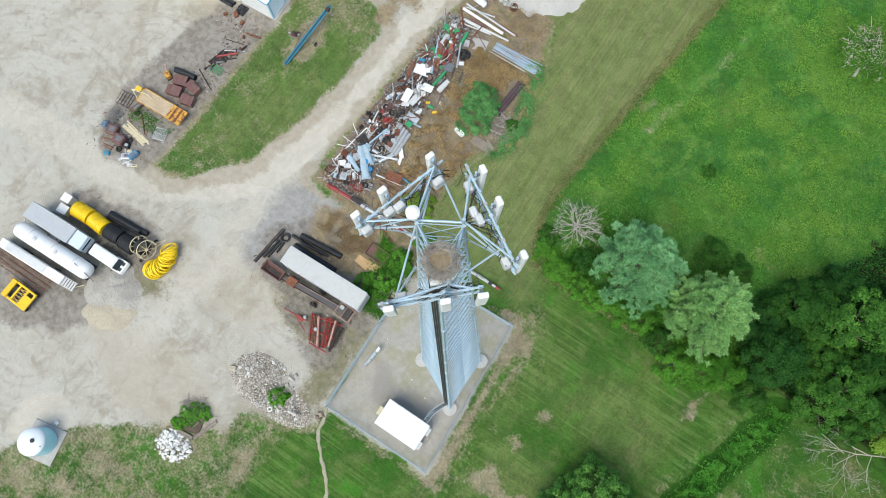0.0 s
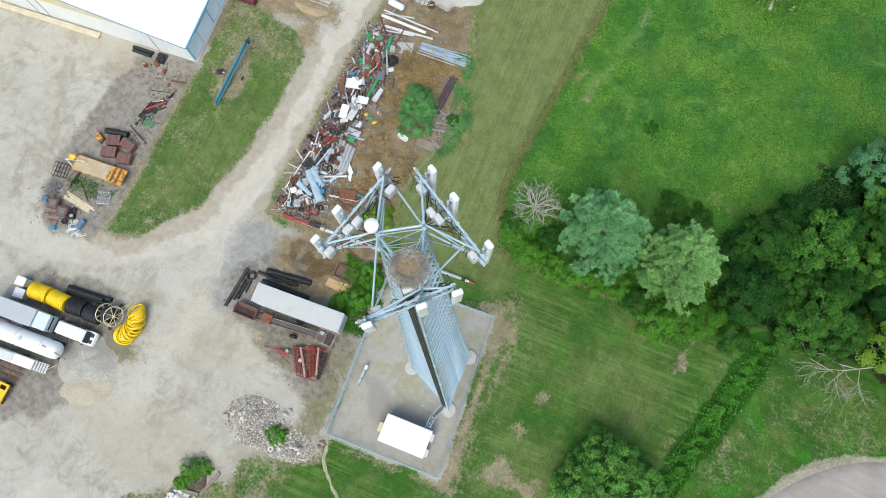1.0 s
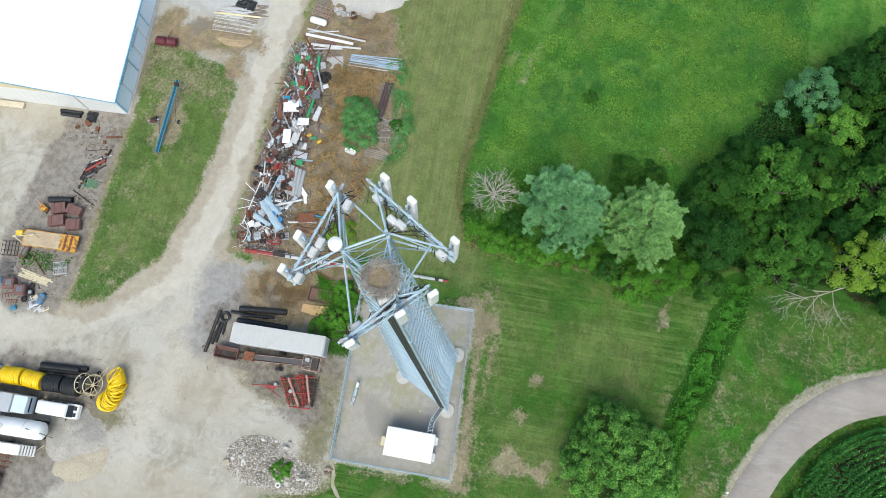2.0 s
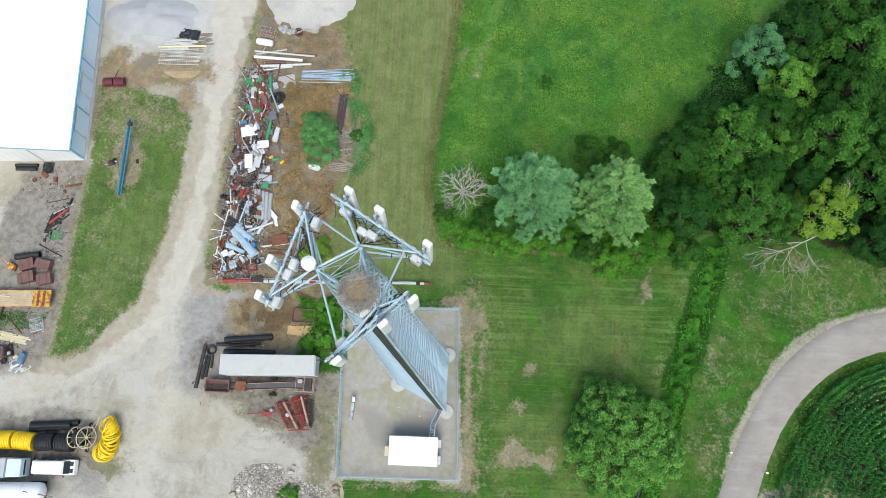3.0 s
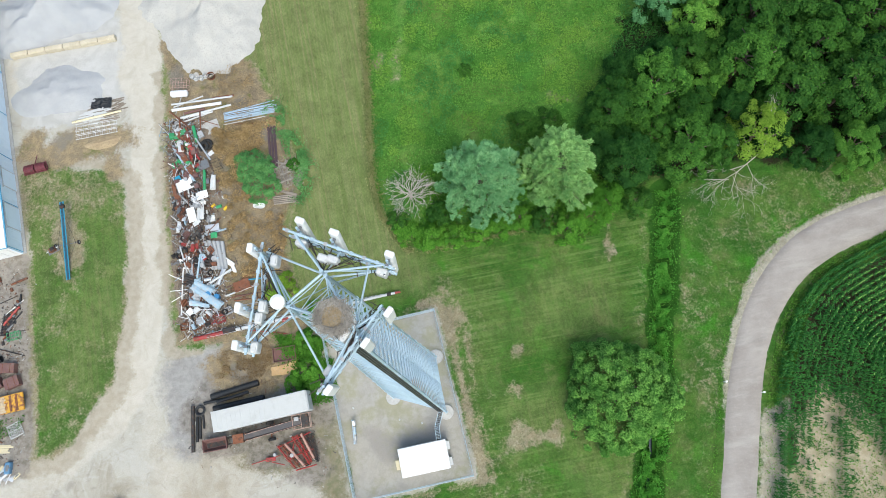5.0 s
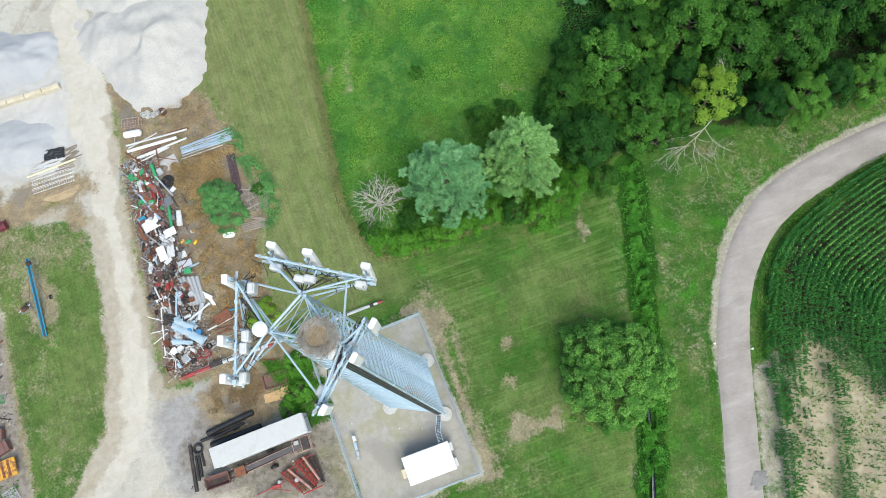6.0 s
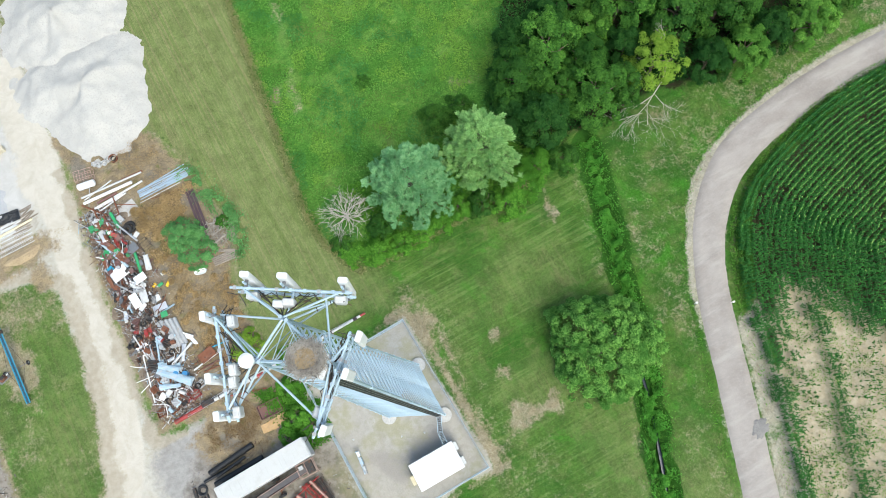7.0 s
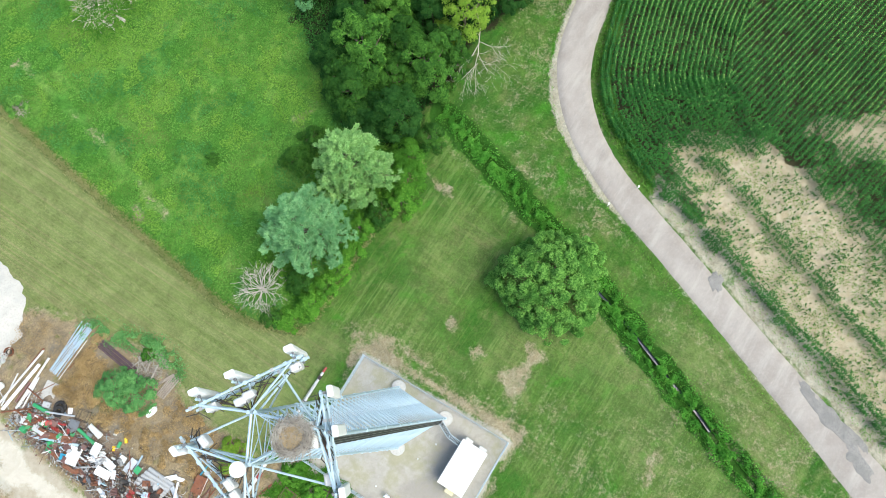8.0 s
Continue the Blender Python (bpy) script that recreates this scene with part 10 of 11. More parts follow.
for k in range(150):
    y = SR.uniform(13.5, 43.0)
    x = SR.gauss(-27.0, 1.25)
    x = min(-24.4, max(-28.6, x))
    key = palette(y)
    mat, word = COLS[key]
    a = SR.gauss(100 if y > 33 else 70, 22 if y > 33 else 50)
    if x < -27.2:
        a = SR.gauss(92, 14)
    tilt, lean = SR.uniform(-7, 7), SR.uniform(-7, 7)
    sort = SR.random()
    if sort < 0.26:
        L = SR.uniform(1.2, 4.2)
        drop("scrap_beam", i_beam(L, 0.16, 0.18) if SR.random() < 0.4 else channel(L, 0.2, 0.10), mat, x, y, a, f"{word} steel beam in the scrap heap", "beam", SR.uniform(0.05, 0.4), tilt, lean * 0.6)
    elif sort < 0.44:
        bm = bmesh.new()
        add_tube(bm, SR.uniform(0.05, 0.16), 0.015, SR.uniform(1.0, 4.5), Matrix.Rotation(math.pi / 2, 4, "Y"), 10)
        drop("scrap_pipe", bm, mat, x, y, a, f"{word} metal pipe in the scrap heap", "pipe", SR.uniform(0.15, 0.5), tilt, lean * 0.5)
    elif sort < 0.66:
        drop("scrap_sheet", bent_sheet(SR.uniform(0.5, 1.6), SR.uniform(0.4, 1.1), SR.uniform(0.1, 0.4), k), mat, x, y, a, f"bent {word} sheet metal in the scrap heap", "sheet metal", SR.uniform(0.1, 0.35), tilt * 2, lean * 2)
    elif sort < 0.86:
        bm = bmesh.new()
        w, d, h = SR.uniform(0.5, 1.1), SR.uniform(0.4, 0.8), SR.uniform(0.3, 0.7)
        add_box(bm, w, d, h, bevel=0.05)
        add_box(bm, w * 0.6, d * 0.5, 0.06, pose(0, 0, h - 0.02), bevel=0.015)
        drop("scrap_box", bm, mat, x, y, a, f"{word} metal appliance casing in the scrap heap", "casing", SR.uniform(0, 0.2), tilt * 2, lean * 2)
    elif sort < 0.94:
        bm = bmesh.new()
        r, h = SR.uniform(0.2, 0.32), SR.uniform(0.5, 0.9)
        add_cyl(bm, r, r, h, n=16)
        for q in (0.02, h * 0.5, h - 0.04):
            add_torus(bm, r, 0.018, pose(0, 0, q), 16, 5)
        drop("scrap_drum", bm, mat, x, y, a, f"{word} steel drum in the scrap heap", "drum", 0.25, SR.choice((0, 85, 90)), SR.choice((0, 4)))
    else:
        bm = bmesh.new()
        add_torus(bm, 0.33, 0.11, pose(0, 0, 0.11), 20, 8)
        drop("old_tyre", bm, RUBBER, x, y, a, "worn black tyre in the scrap heap", "tyre", 0.15, tilt, lean)

# pieces that stand out
for k in range(5):
    lying_pipe((-25.75 + 0.55 * k, 25.3 - 0.12 * k, 0.3 + 0.12 * (k % 2)), (-25.15 + 0.42 * k, 21.1 - 0.05 * k, 0.3), 0.26, 0.03, GREY, "grey galvanised culvert pipe lying by the scrap", "culvert_pipe", "culvert pipes", True)
lattice("scrap_ladder", "pale aluminium ladder leaning on the scrap", -26.2, 23.3, 4.2, 0.42, 98, 0.25)
lattice("machine_rack", "rusty ladder-like machine frame on the scrap heap", -28.0, 23.3, 2.5, 0.95, 62, 0.75, RUST, 6)
for (x, y, w, d, a, key, bend) in ((-27.4, 33.7, 2.2, 1.7, 12, "bright", 0.10), (-28.3, 34.8, 0.8, 0.8, 20, "deep", 0.1),
                                   (-24.5, 26.9, 1.9, 0.95, -3, "alu", 0.08), (-29.0, 33.0, 0.5, 2.2, 4, "rust", 0.15), (-26.9, 29.1, 1.1, 2.1, 6, "bright", 0.3), (-25.7, 29.6, 1.0, 2.6, -8, "white", 0.35), (-25.2, 31.7, 1.6, 1.1, 10, "bright", 0.25),
                                   (-28.7, 15.9, 0.9, 0.8, 40, "bright", 0.3), (-27.8, 15.9, 0.9, 0.7, 25, "white", 0.3), (-24.6, 36.1, 1.5, 1.3, 15, "steel", 0.08), (-24.4, 25.8, 0.9, 0.8, -3, "green", 0.1), (-21.6, 18.2, 2.2, 1.4, 12, "rust", 0.2), (-23.4, 37.7, 0.8, 0.6, 30, "white", 0.1), (-26.4, 27.9, 1.1, 0.6, 30, "white", 0.1)):
    mat, word = COLS[key]
    drop("metal_sheet", bent_sheet(w, d, bend, int(40 + x * -7 + y)), mat, x, y, a, f"large {word} sheet metal panel lying on the scrap heap", "sheet metal", 0.55)
for (p, q, r, key, nm) in (((-28.6, 39.9, 0.6), (-26.0, 33.9, 1.1), 0.19, "blue", "duct"), ((-25.2, 40.3, 0.9), (-23.6, 36.8, 0.7), 0.12, "alu", "tube"), ((-26.8, 41.0, 0.8), (-25.0, 37.0, 0.9), 0.15, "red", "beam"), ((-25.4, 42.3, 0.6), (-25.1, 39.8, 0.75), 0.24, "green", "tube"), ((-24.6, 35.4, 0.7), (-24.9, 32.3, 0.7), 0.22, "green", "tube"),
                           ((-26.1, 19.1, 0.9), (-22.7, 20.6, 0.7), 0.16, "white", "pipe"), ((-29.1, 22.0, 0.6), (-30.2, 15.8, 0.3), 0.09, "bright", "rail"), ((-29.1, 22.1, 0.6), (-28.0, 21.8, 0.7), 0.10, "bright", "rail"), ((-21.9, 18.95, 0.3), (-18.9, 18.7, 0.3), 0.10, "deep", "pipe"), ((-24.0, 17.2, 0.4), (-19.4, 18.0, 0.3), 0.12, "white", "pipe"),
                           ((-31.2, 19.3, 0.5), (-28.5, 19.0, 0.7), 0.05, "bright", "rod"), ((-31.2, 17.8, 0.5), (-29.0, 18.6, 0.7), 0.05, "bright", "rod"), ((-26.4, 42.4, 0.6), (-26.0, 36.6, 0.75), 0.18, "rust", "beam"), ((-27.3, 41.5, 0.5), (-26.9, 37.4, 0.7), 0.14, "brown", "beam"),
                           ((-23.0, 16.4, 0.2), (-18.6, 16.0, 0.2), 0.08, "rust", "rod"), ((-22.8, 17.0, 0.2), (-18.2, 16.7, 0.2), 0.06, "brown", "rod"), ((-22.6, 15.6, 0.15), (-18.4, 15.5, 0.15), 0.05, "grey", "rod")):
    mat, word = COLS[key]
    ob = bar("scrap_" + nm, p, q, r, mat, None, 10)
    tagged(ob, f"long {word} {nm} lying on the scrap heap", nm, "scrap pieces")
def crumpled(w, d, deep, seed):
    """A crushed sheet: a folded, uneven outline with sharp creases."""
    bm = bmesh.new()
    rs = random.Random(seed)
    nx, ny = 6, 4
    g = [[bm.verts.new(((i / (nx - 1) - 0.5) * w * rs.uniform(0.75, 1.1), (j / (ny - 1) - 0.5) * d * rs.uniform(0.7, 1.15), deep * rs.random() * (0.4 + 0.6 * ((i + j) % 2)))) for j in range(ny)] for i in range(nx)]
    top = [bm.faces.new((g[i][j], g[i + 1][j], g[i + 1][j + 1], g[i][j + 1])) for i in range(nx - 1) for j in range(ny - 1)]
    ext = bmesh.ops.extrude_face_region(bm, geom=top)
    bmesh.ops.translate(bm, vec=(0, 0, -0.02), verts=[v for v in ext["geom"] if isinstance(v, bmesh.types.BMVert)])
    bmesh.ops.recalc_face_normals(bm, faces=bm.faces)
    return bm


def crushed_duct(L, r1, r2, seed, n=16, steps=9):
    """A wide tapered duct of thin sheet, dented and half flattened, open at both ends."""
    bm = bmesh.new()
    skins = []
    for wall in (0.0, 0.025):
        rings = []
        for i in range(steps + 1):
            f = i / steps
            r = r1 + (r2 - r1) * f - wall
            ring = []
            for j in range(n):
                a = 2 * math.pi * j / n
                q = r * (1 + 0.34 * noise.noise(Vector((f * 4 + seed, math.cos(a) * 1.2, math.sin(a) * 1.2 + seed))))
                ring.append(bm.verts.new((L * (f - 0.5) + 0.15 * noise.noise(Vector((f * 3, a, seed))), q * math.cos(a), 0.62 * (r2 + q * math.sin(a)))))
            rings.append(ring)
        for a, b in zip(rings, rings[1:]):
            for j in range(n):
                bm.faces.new((a[j], a[(j + 1) % n], b[(j + 1) % n], b[j]))
        skins.append(rings)
    for end in (0, -1):
        for j in range(n):
            bm.faces.new((skins[0][end][j], skins[0][end][(j + 1) % n], skins[1][end][(j + 1) % n], skins[1][end][j]))
    bmesh.ops.recalc_face_normals(bm, faces=bm.faces)
    return bm


def bent_rod(L, r, seed, steps=6, k=6):
    """A rod kinked several times along its length, swept as one tube."""
    bm = bmesh.new()
    rs = random.Random(seed)
    p, d = Vector((-L / 2, 0, 0.1)), Vector((1, 0, 0))
    rings = []
    for n_step in range(steps + 1):
        side = d.cross(Vector((0, 0, 1))).normalized()
        up = side.cross(d)
        rings.append([bm.verts.new(p + side * r * math.cos(2 * math.pi * i / k) + up * r * math.sin(2 * math.pi * i / k)) for i in range(k)])
        p = p + d * L / steps
        p.z = min(0.5, max(0.03, p.z))
        d = (d + Vector((rs.gauss(0, 0.16), rs.gauss(0, 0.30), rs.gauss(0, 0.10)))).normalized()
    for a, b in zip(rings, rings[1:]):
        for i in range(k):
            bm.faces.new((a[i], a[(i + 1) % k], b[(i + 1) % k], b[i]))
    bm.faces.new(rings[0][::-1])
    bm.faces.new(rings[-1])
    return bm


ZONES = [(-26.0, 30.2, 0.8, 1.5, 9, ("bright", "white", "white", "alu", "grey", "white"), 0.9), (-27.2, 18.9, 1.3, 1.4, 12, ("blue", "steel", "blue", "alu", "dark", "grey"), 1.2),
         (-28.2, 24.6, 1.1, 2.4, 12, ("dark", "rust", "brown", "dark", "steel", "alu"), 0.9), (-26.6, 37.6, 1.2, 2.8, 14, ("brown", "red", "rust", "dark", "alu", "green"), 0.9), (-28.4, 31.0, 0.7, 3.0, 12, ("rust", "dark", "white", "steel", "brown", "dark"), 0.7)]
for zx, zy, zrx, zry, count, cols, big in ZONES:
    for k in range(count):
        x, y = zx + zrx * SR.gauss(0, 0.75), zy + zry * SR.gauss(0, 0.7)
        x, y = min(-24.0, max(-30.2, x)), min(42.0, max(13.8, y))
        mat, word = COLS[cols[k % len(cols)]]
        drop("crushed_sheet", crumpled(big * SR.uniform(0.7, 1.9), big * SR.uniform(0.35, 0.8), SR.uniform(0.15, 0.45), SR.randrange(9999)), mat, x, y, SR.uniform(0, 180), f"crushed {word} sheet metal in the scrap heap", "sheet metal", SR.uniform(0.2, 0.55), SR.uniform(-14, 14), SR.uniform(-14, 14))
for k in range(46):
    y = SR.uniform(13.6, 42.5)
    x = min(-23.6, max(-28.9, SR.gauss(-26.8, 1.3)))
    mat, word = COLS[SR.choice(("rust", "rust", "brown", "steel", "alu", "white", "bright", "dark"))]
    drop("bent_rod", bent_rod(SR.uniform(1.6, 4.2), SR.uniform(0.03, 0.07), 300 + k), mat, x, y, SR.gauss(108, 28), f"bent {word} metal rod in the scrap heap", "rod", SR.uniform(0.2, 0.6), SR.uniform(-4, 4), SR.uniform(-5, 5))
for k, (x, y, L, r1, r2, a, key) in enumerate(((-26.3, 17.5, 4.9, 0.32, 0.62, -44, "blue"), (-26.5, 18.8, 2.9, 0.30, 0.48, -38, "blue"), (-27.3, 16.6, 2.6, 0.42, 0.24, -22, "blue"), (-24.2, 19.9, 2.2, 0.22, 0.30, 62, "alu"), (-23.6, 33.4, 2.1, 0.40, 0.34, 80, "white"))):
    mat, word = COLS[key]
    drop("crushed_duct", crushed_duct(L, r1, r2, 3.7 * k), mat, x, y, a, f"crushed tapering {word} sheet metal duct on the scrap heap", "duct", 0.35)
for x, y, a, key, size in ((-28.3, 20.1, 62, "dark", 1.3), (-29.4, 17.3, 10, "rust", 0.75), (-28.4, 16.9, 15, "brown", 0.75), (-28.0, 26.6, 40, "brown", 0.75), (-25.6, 22.0, 80, "dark", 0.8), (-28.4, 29.4, 25, "rust", 0.75)):
    t = thing("ribbed_block", f"{COLS[key][1]} ribbed machine block on the scrap heap", "machine part", "scrap pieces")
    shaped("body", (1.2 * size, 1.1 * size, 0.2), pose(0, 0, 0), COLS[key][0], t, "", 0.03)
    for q in range(5):
        shaped("rib", (0.16 * size, 1.25 * size, 0.24), pose((-0.5 + 0.25 * q) * size, 0, 0.12 + 0.05 * (q % 2)), COLS[key][0], t, "", 0.04)
    t.matrix_basis = pose(x, y, scrap_ground(x, y) * 0.9 + 0.3, SR.uniform(-9, 9), SR.uniform(-9, 9), a)
for x, y in ((-28.7, 24.4), (-26.9, 23.5), (-27.2, 22.4), (-28.8, 23.2), (-29.4, 23.9)):
    bm = bmesh.new()
    add_torus(bm, 0.40, 0.16, pose(0, 0, 0.16), 22, 8)
    drop("old_tyre", bm, RUBBER, x, y, 0, "worn black tyre beside a rusty frame", "tyre", 0.1, SR.uniform(-20, 20), SR.uniform(-20, 20))
frame_rack("open_crate", "dark open steel frame standing by the scrap", -23.0, 36.0, 1.3, 1.3, 0.9, DARK_IRON, 12, 1, 1)
for k in range(9):
    x, y = -21.4 + SR.uniform(-1.0, 1.0), 17.9 + 0.28 * (k - 4)
    drop("rusty_bar", bent_rod(SR.uniform(2.4, 4.2), 0.05, 700 + k), (RUST, BROWN, RUST)[k % 3], x, y, 14 + SR.uniform(-12, 12), "long rusty bar in a loose bundle", "bar", 0, 0, 0, 0.02 + 0.04 * (k % 3))
slab = tagged(part("concrete_slab", bent_sheet(2.6, 1.9, 0.03, 5), CONCRETE), "small pale concrete slab between dead weeds", "slab")
slab.matrix_basis = pose(-23.2, 41.9, 0.06, 0, 0, 12)
for x, y in ((-26.0, 17.7), (-25.0, 17.2)):
    bm = bmesh.new()
    add_cyl(bm, 0.36, 0.36, 0.8, n=18)
    add_torus(bm, 0.36, 0.03, pose(0, 0, 0.78), 18, 6)
    drop("blue_drum", bm, DRUM_BLUE, x, y, 0, "bright blue drum standing on the scrap heap", "drum", 0.2)
for x, y, s in ((-23.9, 39.3, 1.5), (-24.3, 39.0, 1.3)):
    bm = bmesh.new()
    add_torus(bm, 0.42 * s, 0.17 * s, pose(0, 0, 0.17 * s), 24, 10)
    drop("tractor_tyre", bm, RUBBER, x, y, 0, "large black tractor tyre lying beside the scrap", "tyre", 0, 0, 0, 0.0 if s > 1.4 else 0.4)
for (x, y, w, d, key, a) in ((-26.5, 14.4, 1.2, 1.1, "red", 8), (-25.1, 14.35, 1.2, 1.1, "red", 8), (-29.9, 14.2, 1.1, 0.9, "rust", 0), (-28.3, 13.9, 1.1, 0.9, "rust", 10), (-23.9, 15.2, 0.9, 0.9, "grey", 15)):
    mat, word = COLS[key]
    t = thing("steel_crate", f"{word} slotted steel crate at the scrap heap's end", "crate", "steel crates")
    for s in (-1, 1):
        shaped("side", (w, 0.06, 0.4), pose(0, s * d / 2, 0.0), mat, t, "", 0.01)
        shaped("end", (0.06, d - 0.08, 0.4), pose(s * w / 2, 0, 0.0), mat, t, "", 0.01)
    for k in range(3):
        shaped("slat", (w - 0.1, 0.12, 0.05), pose(0, -d / 3 + d / 3 * k, 0.12), mat, t, "", 0.01)
    t.matrix_basis = pose(x, y, 0.02, 0, 0, a)
for (x, y, w, key, a) in ((-24.2, 30.2, 0.7, "yellow", 30), (-23.4, 29.9, 0.8, "green", 10), (-22.5, 29.5, 0.7, "yellow", 40), (-27.2, 41.5, 1.6, "green", 20)):
    bm = bmesh.new()
    add_box(bm, w, w * 0.5, 0.3, bevel=0.06)
    add_box(bm, w * 0.7, w * 0.3, 0.05, pose(0, 0, 0.28), bevel=0.01)
    drop("plastic_box", bm, COLS[key][0], x, y, a, f"{COLS[key][1]} plastic box lying on dead weeds", "box", 0, 0, 0, 0.0 if x > -25 else 0.5)
seat = thing("bench_seat", "long white moulded bench seat lying in weeds", "seat")
bm = bmesh.new()
add_box(bm, 1.5, 0.55, 0.22, bevel=0.09)
add_box(bm, 1.5, 0.2, 0.5, pose(0, 0.3, 0), bevel=0.08)
part("shell", bm, WHITE, seat)
bm = bmesh.new()
add_box(bm, 1.1, 0.5, 0.25, pose(1.1, -0.35, 0, 0, 0, -30), bevel=0.09)
part("side_shell", bm, WHITE, seat)
seat.matrix_basis = pose(-23.0, 21.7, 0.02, 0, 0, -45)
tub = thing("bath_tub", "white bath tub lying on dead grass", "bath tub")
bm = bmesh.new()
n = 24
rings = []
for sx, sy, z in ((0.55, 0.25, 0.0), (0.78, 0.36, 0.42), (0.85, 0.42, 0.45), (0.72, 0.31, 0.43), (0.5, 0.2, 0.1)):
    rings.append([bm.verts.new((sx * math.copysign(abs(math.cos(2 * math.pi * i / n)) ** 0.6, math.cos(2 * math.pi * i / n)), sy * math.copysign(abs(math.sin(2 * math.pi * i / n)) ** 0.8, math.sin(2 * math.pi * i / n)), z)) for i in range(n)])
for a, b in zip(rings, rings[1:]):
    for i in range(n):
        bm.faces.new((a[i], a[(i + 1) % n], b[(i + 1) % n], b[i]))
bm.faces.new(rings[-1])
part("shell", bm, WHITE, tub)
bar("tap", (0.75, 0, 0.45), (0.95, 0.1, 0.5), 0.03, STEEL, tub)
tub.matrix_basis = pose(-17.85, 28.85, 0, 0, 0, -15)
# white poles, pressure tank and bundles at the north end
for (p, q, r, mat, text) in (((-28.2, 46.4, 0.3), (-19.4, 45.9, 0.3), 0.14, WHITE_WORN, "long white pole lying on the ground"), ((-28.2, 45.5, 0.3), (-21.1, 45.2, 0.3), 0.22, WHITE, "thick white pole lying on the ground"), ((-27.7, 44.1, 0.2), (-19.8, 44.7, 0.2), 0.15, WHITE_WORN, "thin white pole lying on the ground"),
                             ((-26.9, 44.1, 0.12), (-22.8, 44.2, 0.12), 0.15, WHITE_WORN, "thick white pole lying on the ground"), ((-28.0, 46.0, 0.15), (-23.6, 46.9, 0.15), 0.10, WHITE_WORN, "thin white pole lying on the ground"), ((-27.8, 44.9, 0.12), (-26.6, 47.4, 0.3), 0.06, GREY, "thin grey pole lying across white poles"), ((-26.6, 44.75, 0.12), (-23.6, 44.85, 0.12), 0.17, BROWN, "rusty brown pole lying between white poles"), ((-22.3, 46.3, 0.15), (-19.2, 46.1, 0.15), 0.14, RUST, "rusty pole lying on the ground"), ((-27.9, 43.3, 0.15), (-22.5, 44.2, 0.15), 0.10, WHITE_WORN, "thin white pole lying on the ground")):
    ob = bar("pole", p, q, r, mat, None, 12)
    tagged(ob, text, "pole", "white poles")
for k in range(13):
    y0 = 42.3 + 0.12 * k
    ob = bar("steel_tube", (-21.1 + 0.2 * SR.random(), y0 + 0.2 * SR.uniform(-1, 1), 0.1 + 0.1 * (k % 2)), (-14.2 + SR.uniform(-0.8, 1.1), y0 + SR.uniform(-0.3, 0.5), 0.1 + 0.1 * (k % 2)), 0.075, BLUISH, None, 8)
    tagged(ob, "long bluish galvanised steel tube lying in a bundle", "tube", "bundle of steel tubes")
for (p, q, mat) in (((-19.8, 41.7, 0.08), (-13.5, 40.7, 0.08), RUST), ((-21.3, 41.9, 0.06), (-15.2, 42.0, 0.06), WHITE_WORN), ((-24.5, 43.4, 0.06), (-22.0, 42.0, 0.06), RUST)):
    tagged(bar("thin_rod", p, q, 0.06, mat, None, 8), "thin steel rod lying on the ground", "rod")
tk = thing("pressure_tank", "white horizontal pressure tank on feet", "tank")
bm = bmesh.new()
bmesh.ops.create_uvsphere(bm, u_segments=20, v_segments=10, radius=0.5)
for v in bm.verts:
    v.co.x = v.co.x * 0.7 + math.copysign(0.95, v.co.x) if abs(v.co.x) > 1e-4 else v.co.x
bmesh.ops.translate(bm, vec=(0, 0, 0.62), verts=bm.verts)
part("barrel", bm, WHITE, tk)
for x in (-0.8, 0.8):
    shaped("foot", (0.15, 0.7, 0.3), pose(x, 0, 0), GREY, tk, "", 0.02)
tk.matrix_basis = pose(-26.8, 47.7, 0, 0, 0, -8)
frame_rack("wire_cage", "pale pink metal cage standing by the drive", -26.6, 49.2, 2.4, 1.5, 1.0, TIMBER_PINK, -10, 3, 2)
for k, (x, y) in enumerate(((-24.8, 50.2), (-24.3, 49.8), (-23.5, 49.7), (-22.8, 49.95))):
    b = thing("bucket", "white round tub standing on dead grass", "bucket", "white tubs")
    bm = bmesh.new()
    add_tube(bm, 0.33, 0.04, 0.5, None, 18)
    add_cyl(bm, 0.29, 0.29, 0.1, None, 18)
    part("shell", bm, WHITE_WORN, b)
    bar("handle", (-0.33, 0, 0.5), (0.33, 0, 0.52), 0.015, STEEL_DARK, b, 5)
    b.location = (x, y, 0)
rb = thing("fire_ring", "rusty round steel ring on dead grass", "steel ring")
bm = bmesh.new()
add_tube(bm, 0.6, 0.06, 0.4, None, 22)
part("ring", bm, RUST, rb)
bm = bmesh.new()
add_tube(bm, 0.35, 0.05, 0.3, None, 18)
part("inner_ring", bm, DARK_IRON, rb)
rb.location = (-22.1, 49.75, 0)
for x, y in ((-27.8, 43.4), (-28.2, 42.9), (-27.6, 42.6), (-28.3, 42.2)):
    b = thing("paint_pail", "grey metal pail standing by the drive", "pail", "grey pails")
    bm = bmesh.new()
    add_tube(bm, 0.26, 0.02, 0.45, None, 16)
    add_cyl(bm, 0.24, 0.24, 0.3, None, 16)
    part("shell", bm, GREY, b)
    bar("handle", (-0.26, 0, 0.45), (0.26, 0, 0.46), 0.012, STEEL_DARK, b, 5)
    b.location = (x, y, 0)
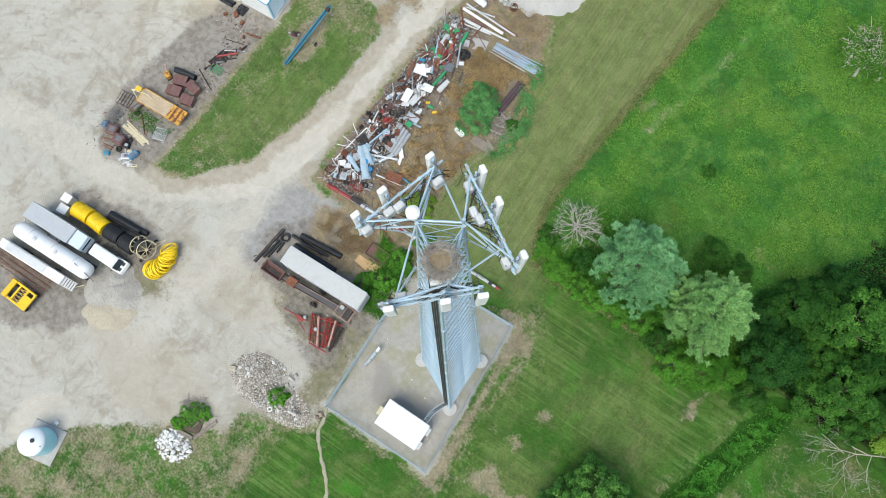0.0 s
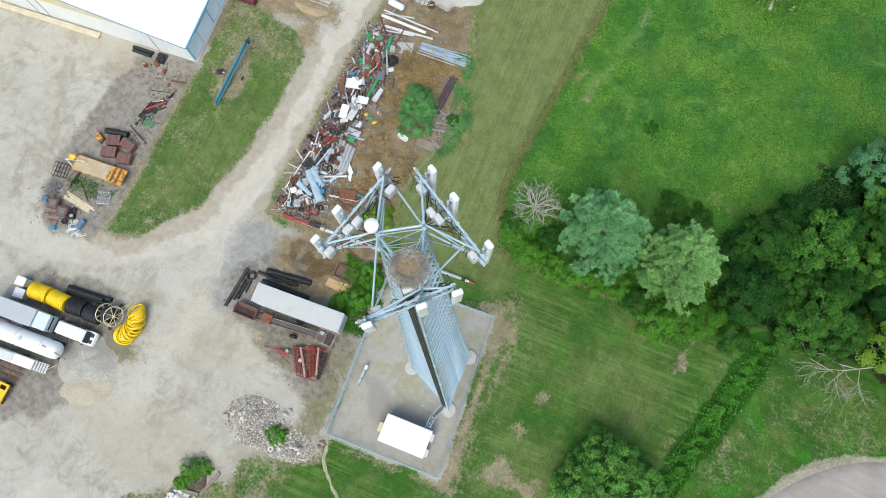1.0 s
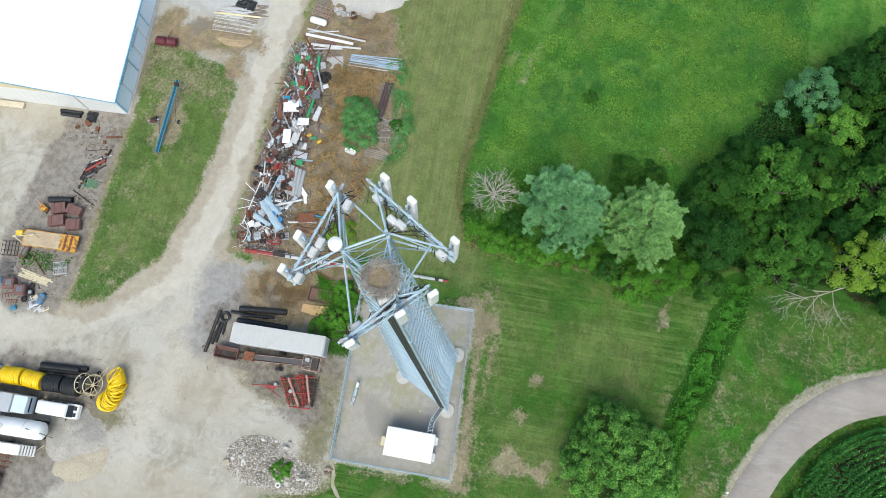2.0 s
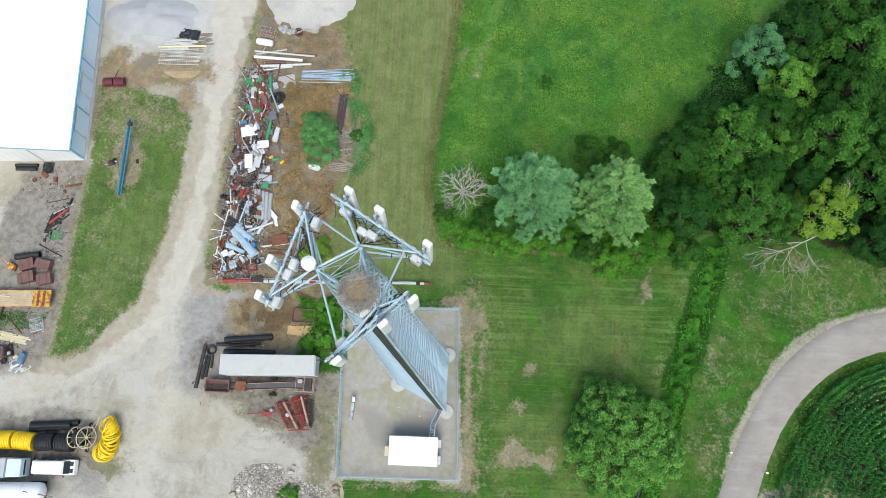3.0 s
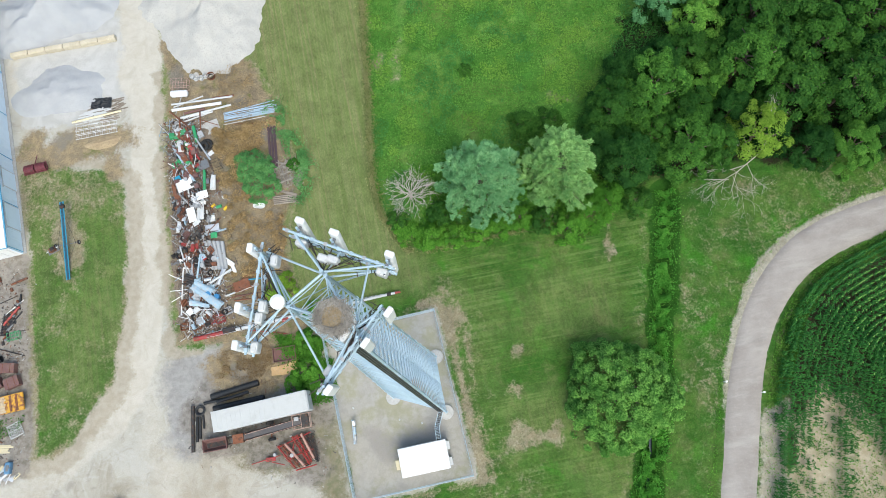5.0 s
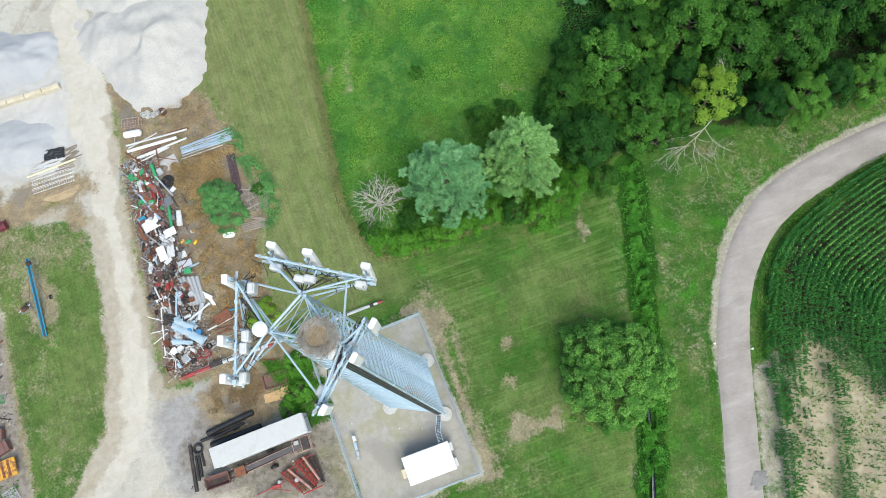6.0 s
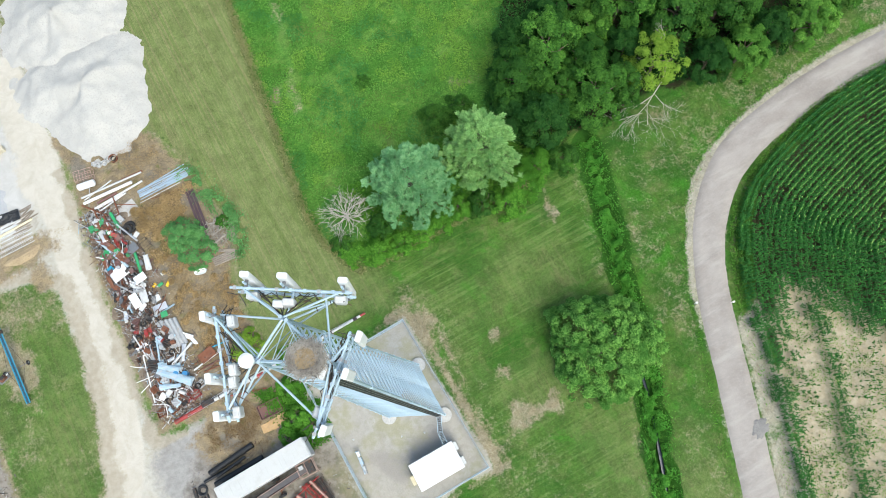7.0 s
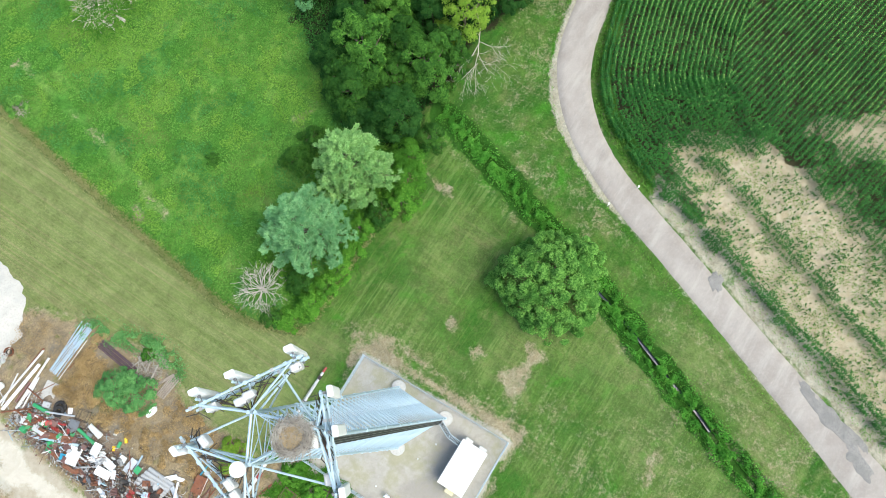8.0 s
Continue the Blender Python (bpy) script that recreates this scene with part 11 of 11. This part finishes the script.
# beams, pallets and logs by the shrub
PURPLE_IRON = paint("purple_iron", (0.075, 0.045, 0.055), 0.6, 0.2, worn=(0.12, 0.07, 0.06), wear=0.15)
for k in range(3):
    t = drop("steel_beam", i_beam(6.1, 0.30, 0.3), PURPLE_IRON, -15.25 + 0.42 * k, 37.1, 86, "long purple-brown steel beam lying in grass", "beam", 0, 0, 0, 0.0)
for k in range(5):
    ob = bar("log", (-15.8, 28.75 + 0.26 * k, 0.14), (-12.7 + 0.2 * (k % 2), 28.5 + 0.26 * k, 0.14), 0.14, TIMBER, None, 10)
    tagged(ob, "weathered grey timber log in a stack", "log", "stacked logs")
for (a, b) in (((-11.3, 32.7), (-12.0, 30.5)), ((-11.6, 32.6), (-12.3, 30.6)), ((-15.0, 30.6), (-12.5, 29.4)), ((-13.4, 33.4), (-13.9, 31.2)), ((-14.0, 32.8), (-12.7, 31.4))):
    m, d = along((*a, 0.12), (*b, 0.12))
    bm = bmesh.new()
    add_box(bm, 0.25, 0.35, d, bevel=0.02)
    ob = part("lumber", bm, TIMBER)
    ob.matrix_basis = m
    tagged(ob, "weathered grey timber board lying among weeds", "timber", "loose boards")


def twig_heap(name, label, x, y, r, h, count, seed, mat, thick=0.02, category="brush pile"):
    rs = random.Random(seed)
    bm = bmesh.new()
    for k in range(count):
        a, q = rs.uniform(0, 6.28), r * rs.random() ** 0.6
        p = Vector((q * math.cos(a), q * math.sin(a), h * (1 - q / r) * rs.random()))
        t = rs.uniform(0, 6.28)
        L = rs.uniform(0.5, 1.8) * r / 2.2
        e = p + Vector((math.cos(t), math.sin(t), rs.uniform(-0.1, 0.25))) * L
        e.z = max(e.z, 0.02)
        m, d = along(p, e)
        w = thick * rs.uniform(0.5, 1.6)
        add_cyl(bm, w, w * 0.4, d, m, 4)
    ob = part(name, bm, mat)
    ob.location = (x, y, 0.02)
    return tagged(ob, label, category, kind="stuff")


twig_heap("brush_heap", "heap of grey dead twigs beside the beams", -13.8, 33.0, 2.1, 0.8, 230, 3, STICKS, 0.028)
corner_rs = np.random.RandomState(91)
cu = corner_rs.rand(6200)
cx = np.interp(cu, [0, 0.22, 0.5, 0.72, 1], [-13.9, -13.3, -11.6, -10.9, -12.2]) + 0.75 * corner_rs.randn(6200)
cy = np.interp(cu, [0, 0.22, 0.5, 0.72, 1], [43.5, 40.3, 35.9, 33.4, 28.6]) + 0.6 * corner_rs.randn(6200)
corner = rough_noise(cx, cy, 1.1, 93) > -0.35
scatter_leaves("corner_weeds", "leafy green weeds round the steel beams and logs", "weeds", cx[corner], cy[corner], 0.02, 0.45, 0.21, LEAF_BUSH, 92, 1.6, 0.7)
for (a, b, w) in (((-14.6, 34.6), (-12.5, 33.9), 0.09), ((-14.9, 33.6), (-13.0, 34.6), 0.07), ((-14.4, 32.6), (-12.9, 32.9), 0.08), ((-13.2, 34.9), (-14.3, 32.2), 0.06), ((-12.6, 31.9), (-14.6, 31.5), 0.10)):
    tagged(bar("broken_pole", (*a, 0.35), (*b, 0.5), w, STICKS, None, 7), "broken grey pole thrown on the twig heap", "pole", "broken poles")
twig_heap("brush_pile", "pile of bleached branches and cut brush in the meadow", 24.4, 72.0, 3.3, 0.8, 420, 4, DEADWOOD, 0.05)
twig_heap("brush_heap", "brown heap of dead branches by the meadow edge", 5.0, 71.4, 1.5, 0.6, 120, 14, STICKS, 0.035)
for k in range(22):
    a, q = 2.4 * k, 0.5 + 0.125 * k
    p = Vector((24.8 + 1.4 * q * math.cos(a), 71.4 + 1.2 * q * math.sin(a), 0.16))
    e = p + Vector((math.cos(a * 1.7), math.sin(a * 1.7), 0.03)) * RNG.uniform(0.7, 1.7)
    tagged(bar("log", p, e, RNG.uniform(0.14, 0.30), (DEADWOOD, TIMBER, DEADWOOD)[k % 3], None, 9), "bleached cut log in the brush pile", "log", "logs in the brush pile")
for k in range(11):
    ob = shaped("plank", (2.3 + 0.3 * (k % 3), 0.16, 0.05), pose(22.8 + 0.02 * k, 74.3 + 0.17 * (k - 5), 0.03 + 0.05 * (k % 2), 0, 0, 8 + RNG.uniform(-6, 6)), (TIMBER_NEW, DEADWOOD, TIMBER)[k % 3], None, "", 0.01)
    tagged(ob, "pale sawn plank on the brush pile", "plank", "planks on the brush pile")
brush_rs = np.random.RandomState(77)
bx, by = 24.6 + 2.6 * brush_rs.randn(3600), 71.4 + 2.3 * brush_rs.randn(3600)
scatter_leaves("brush_weeds", "green weeds growing through the brush pile", "weeds", bx, by, 0.1, 0.8, 0.34, LEAF_WEED, 78, 1.8, 0.6)
twig_heap("dry_brush", "dry stalks and sticks lying over the planter weeds", -24.9, -22.3, 2.1, 1.3, 190, 9, STICKS, 0.03)
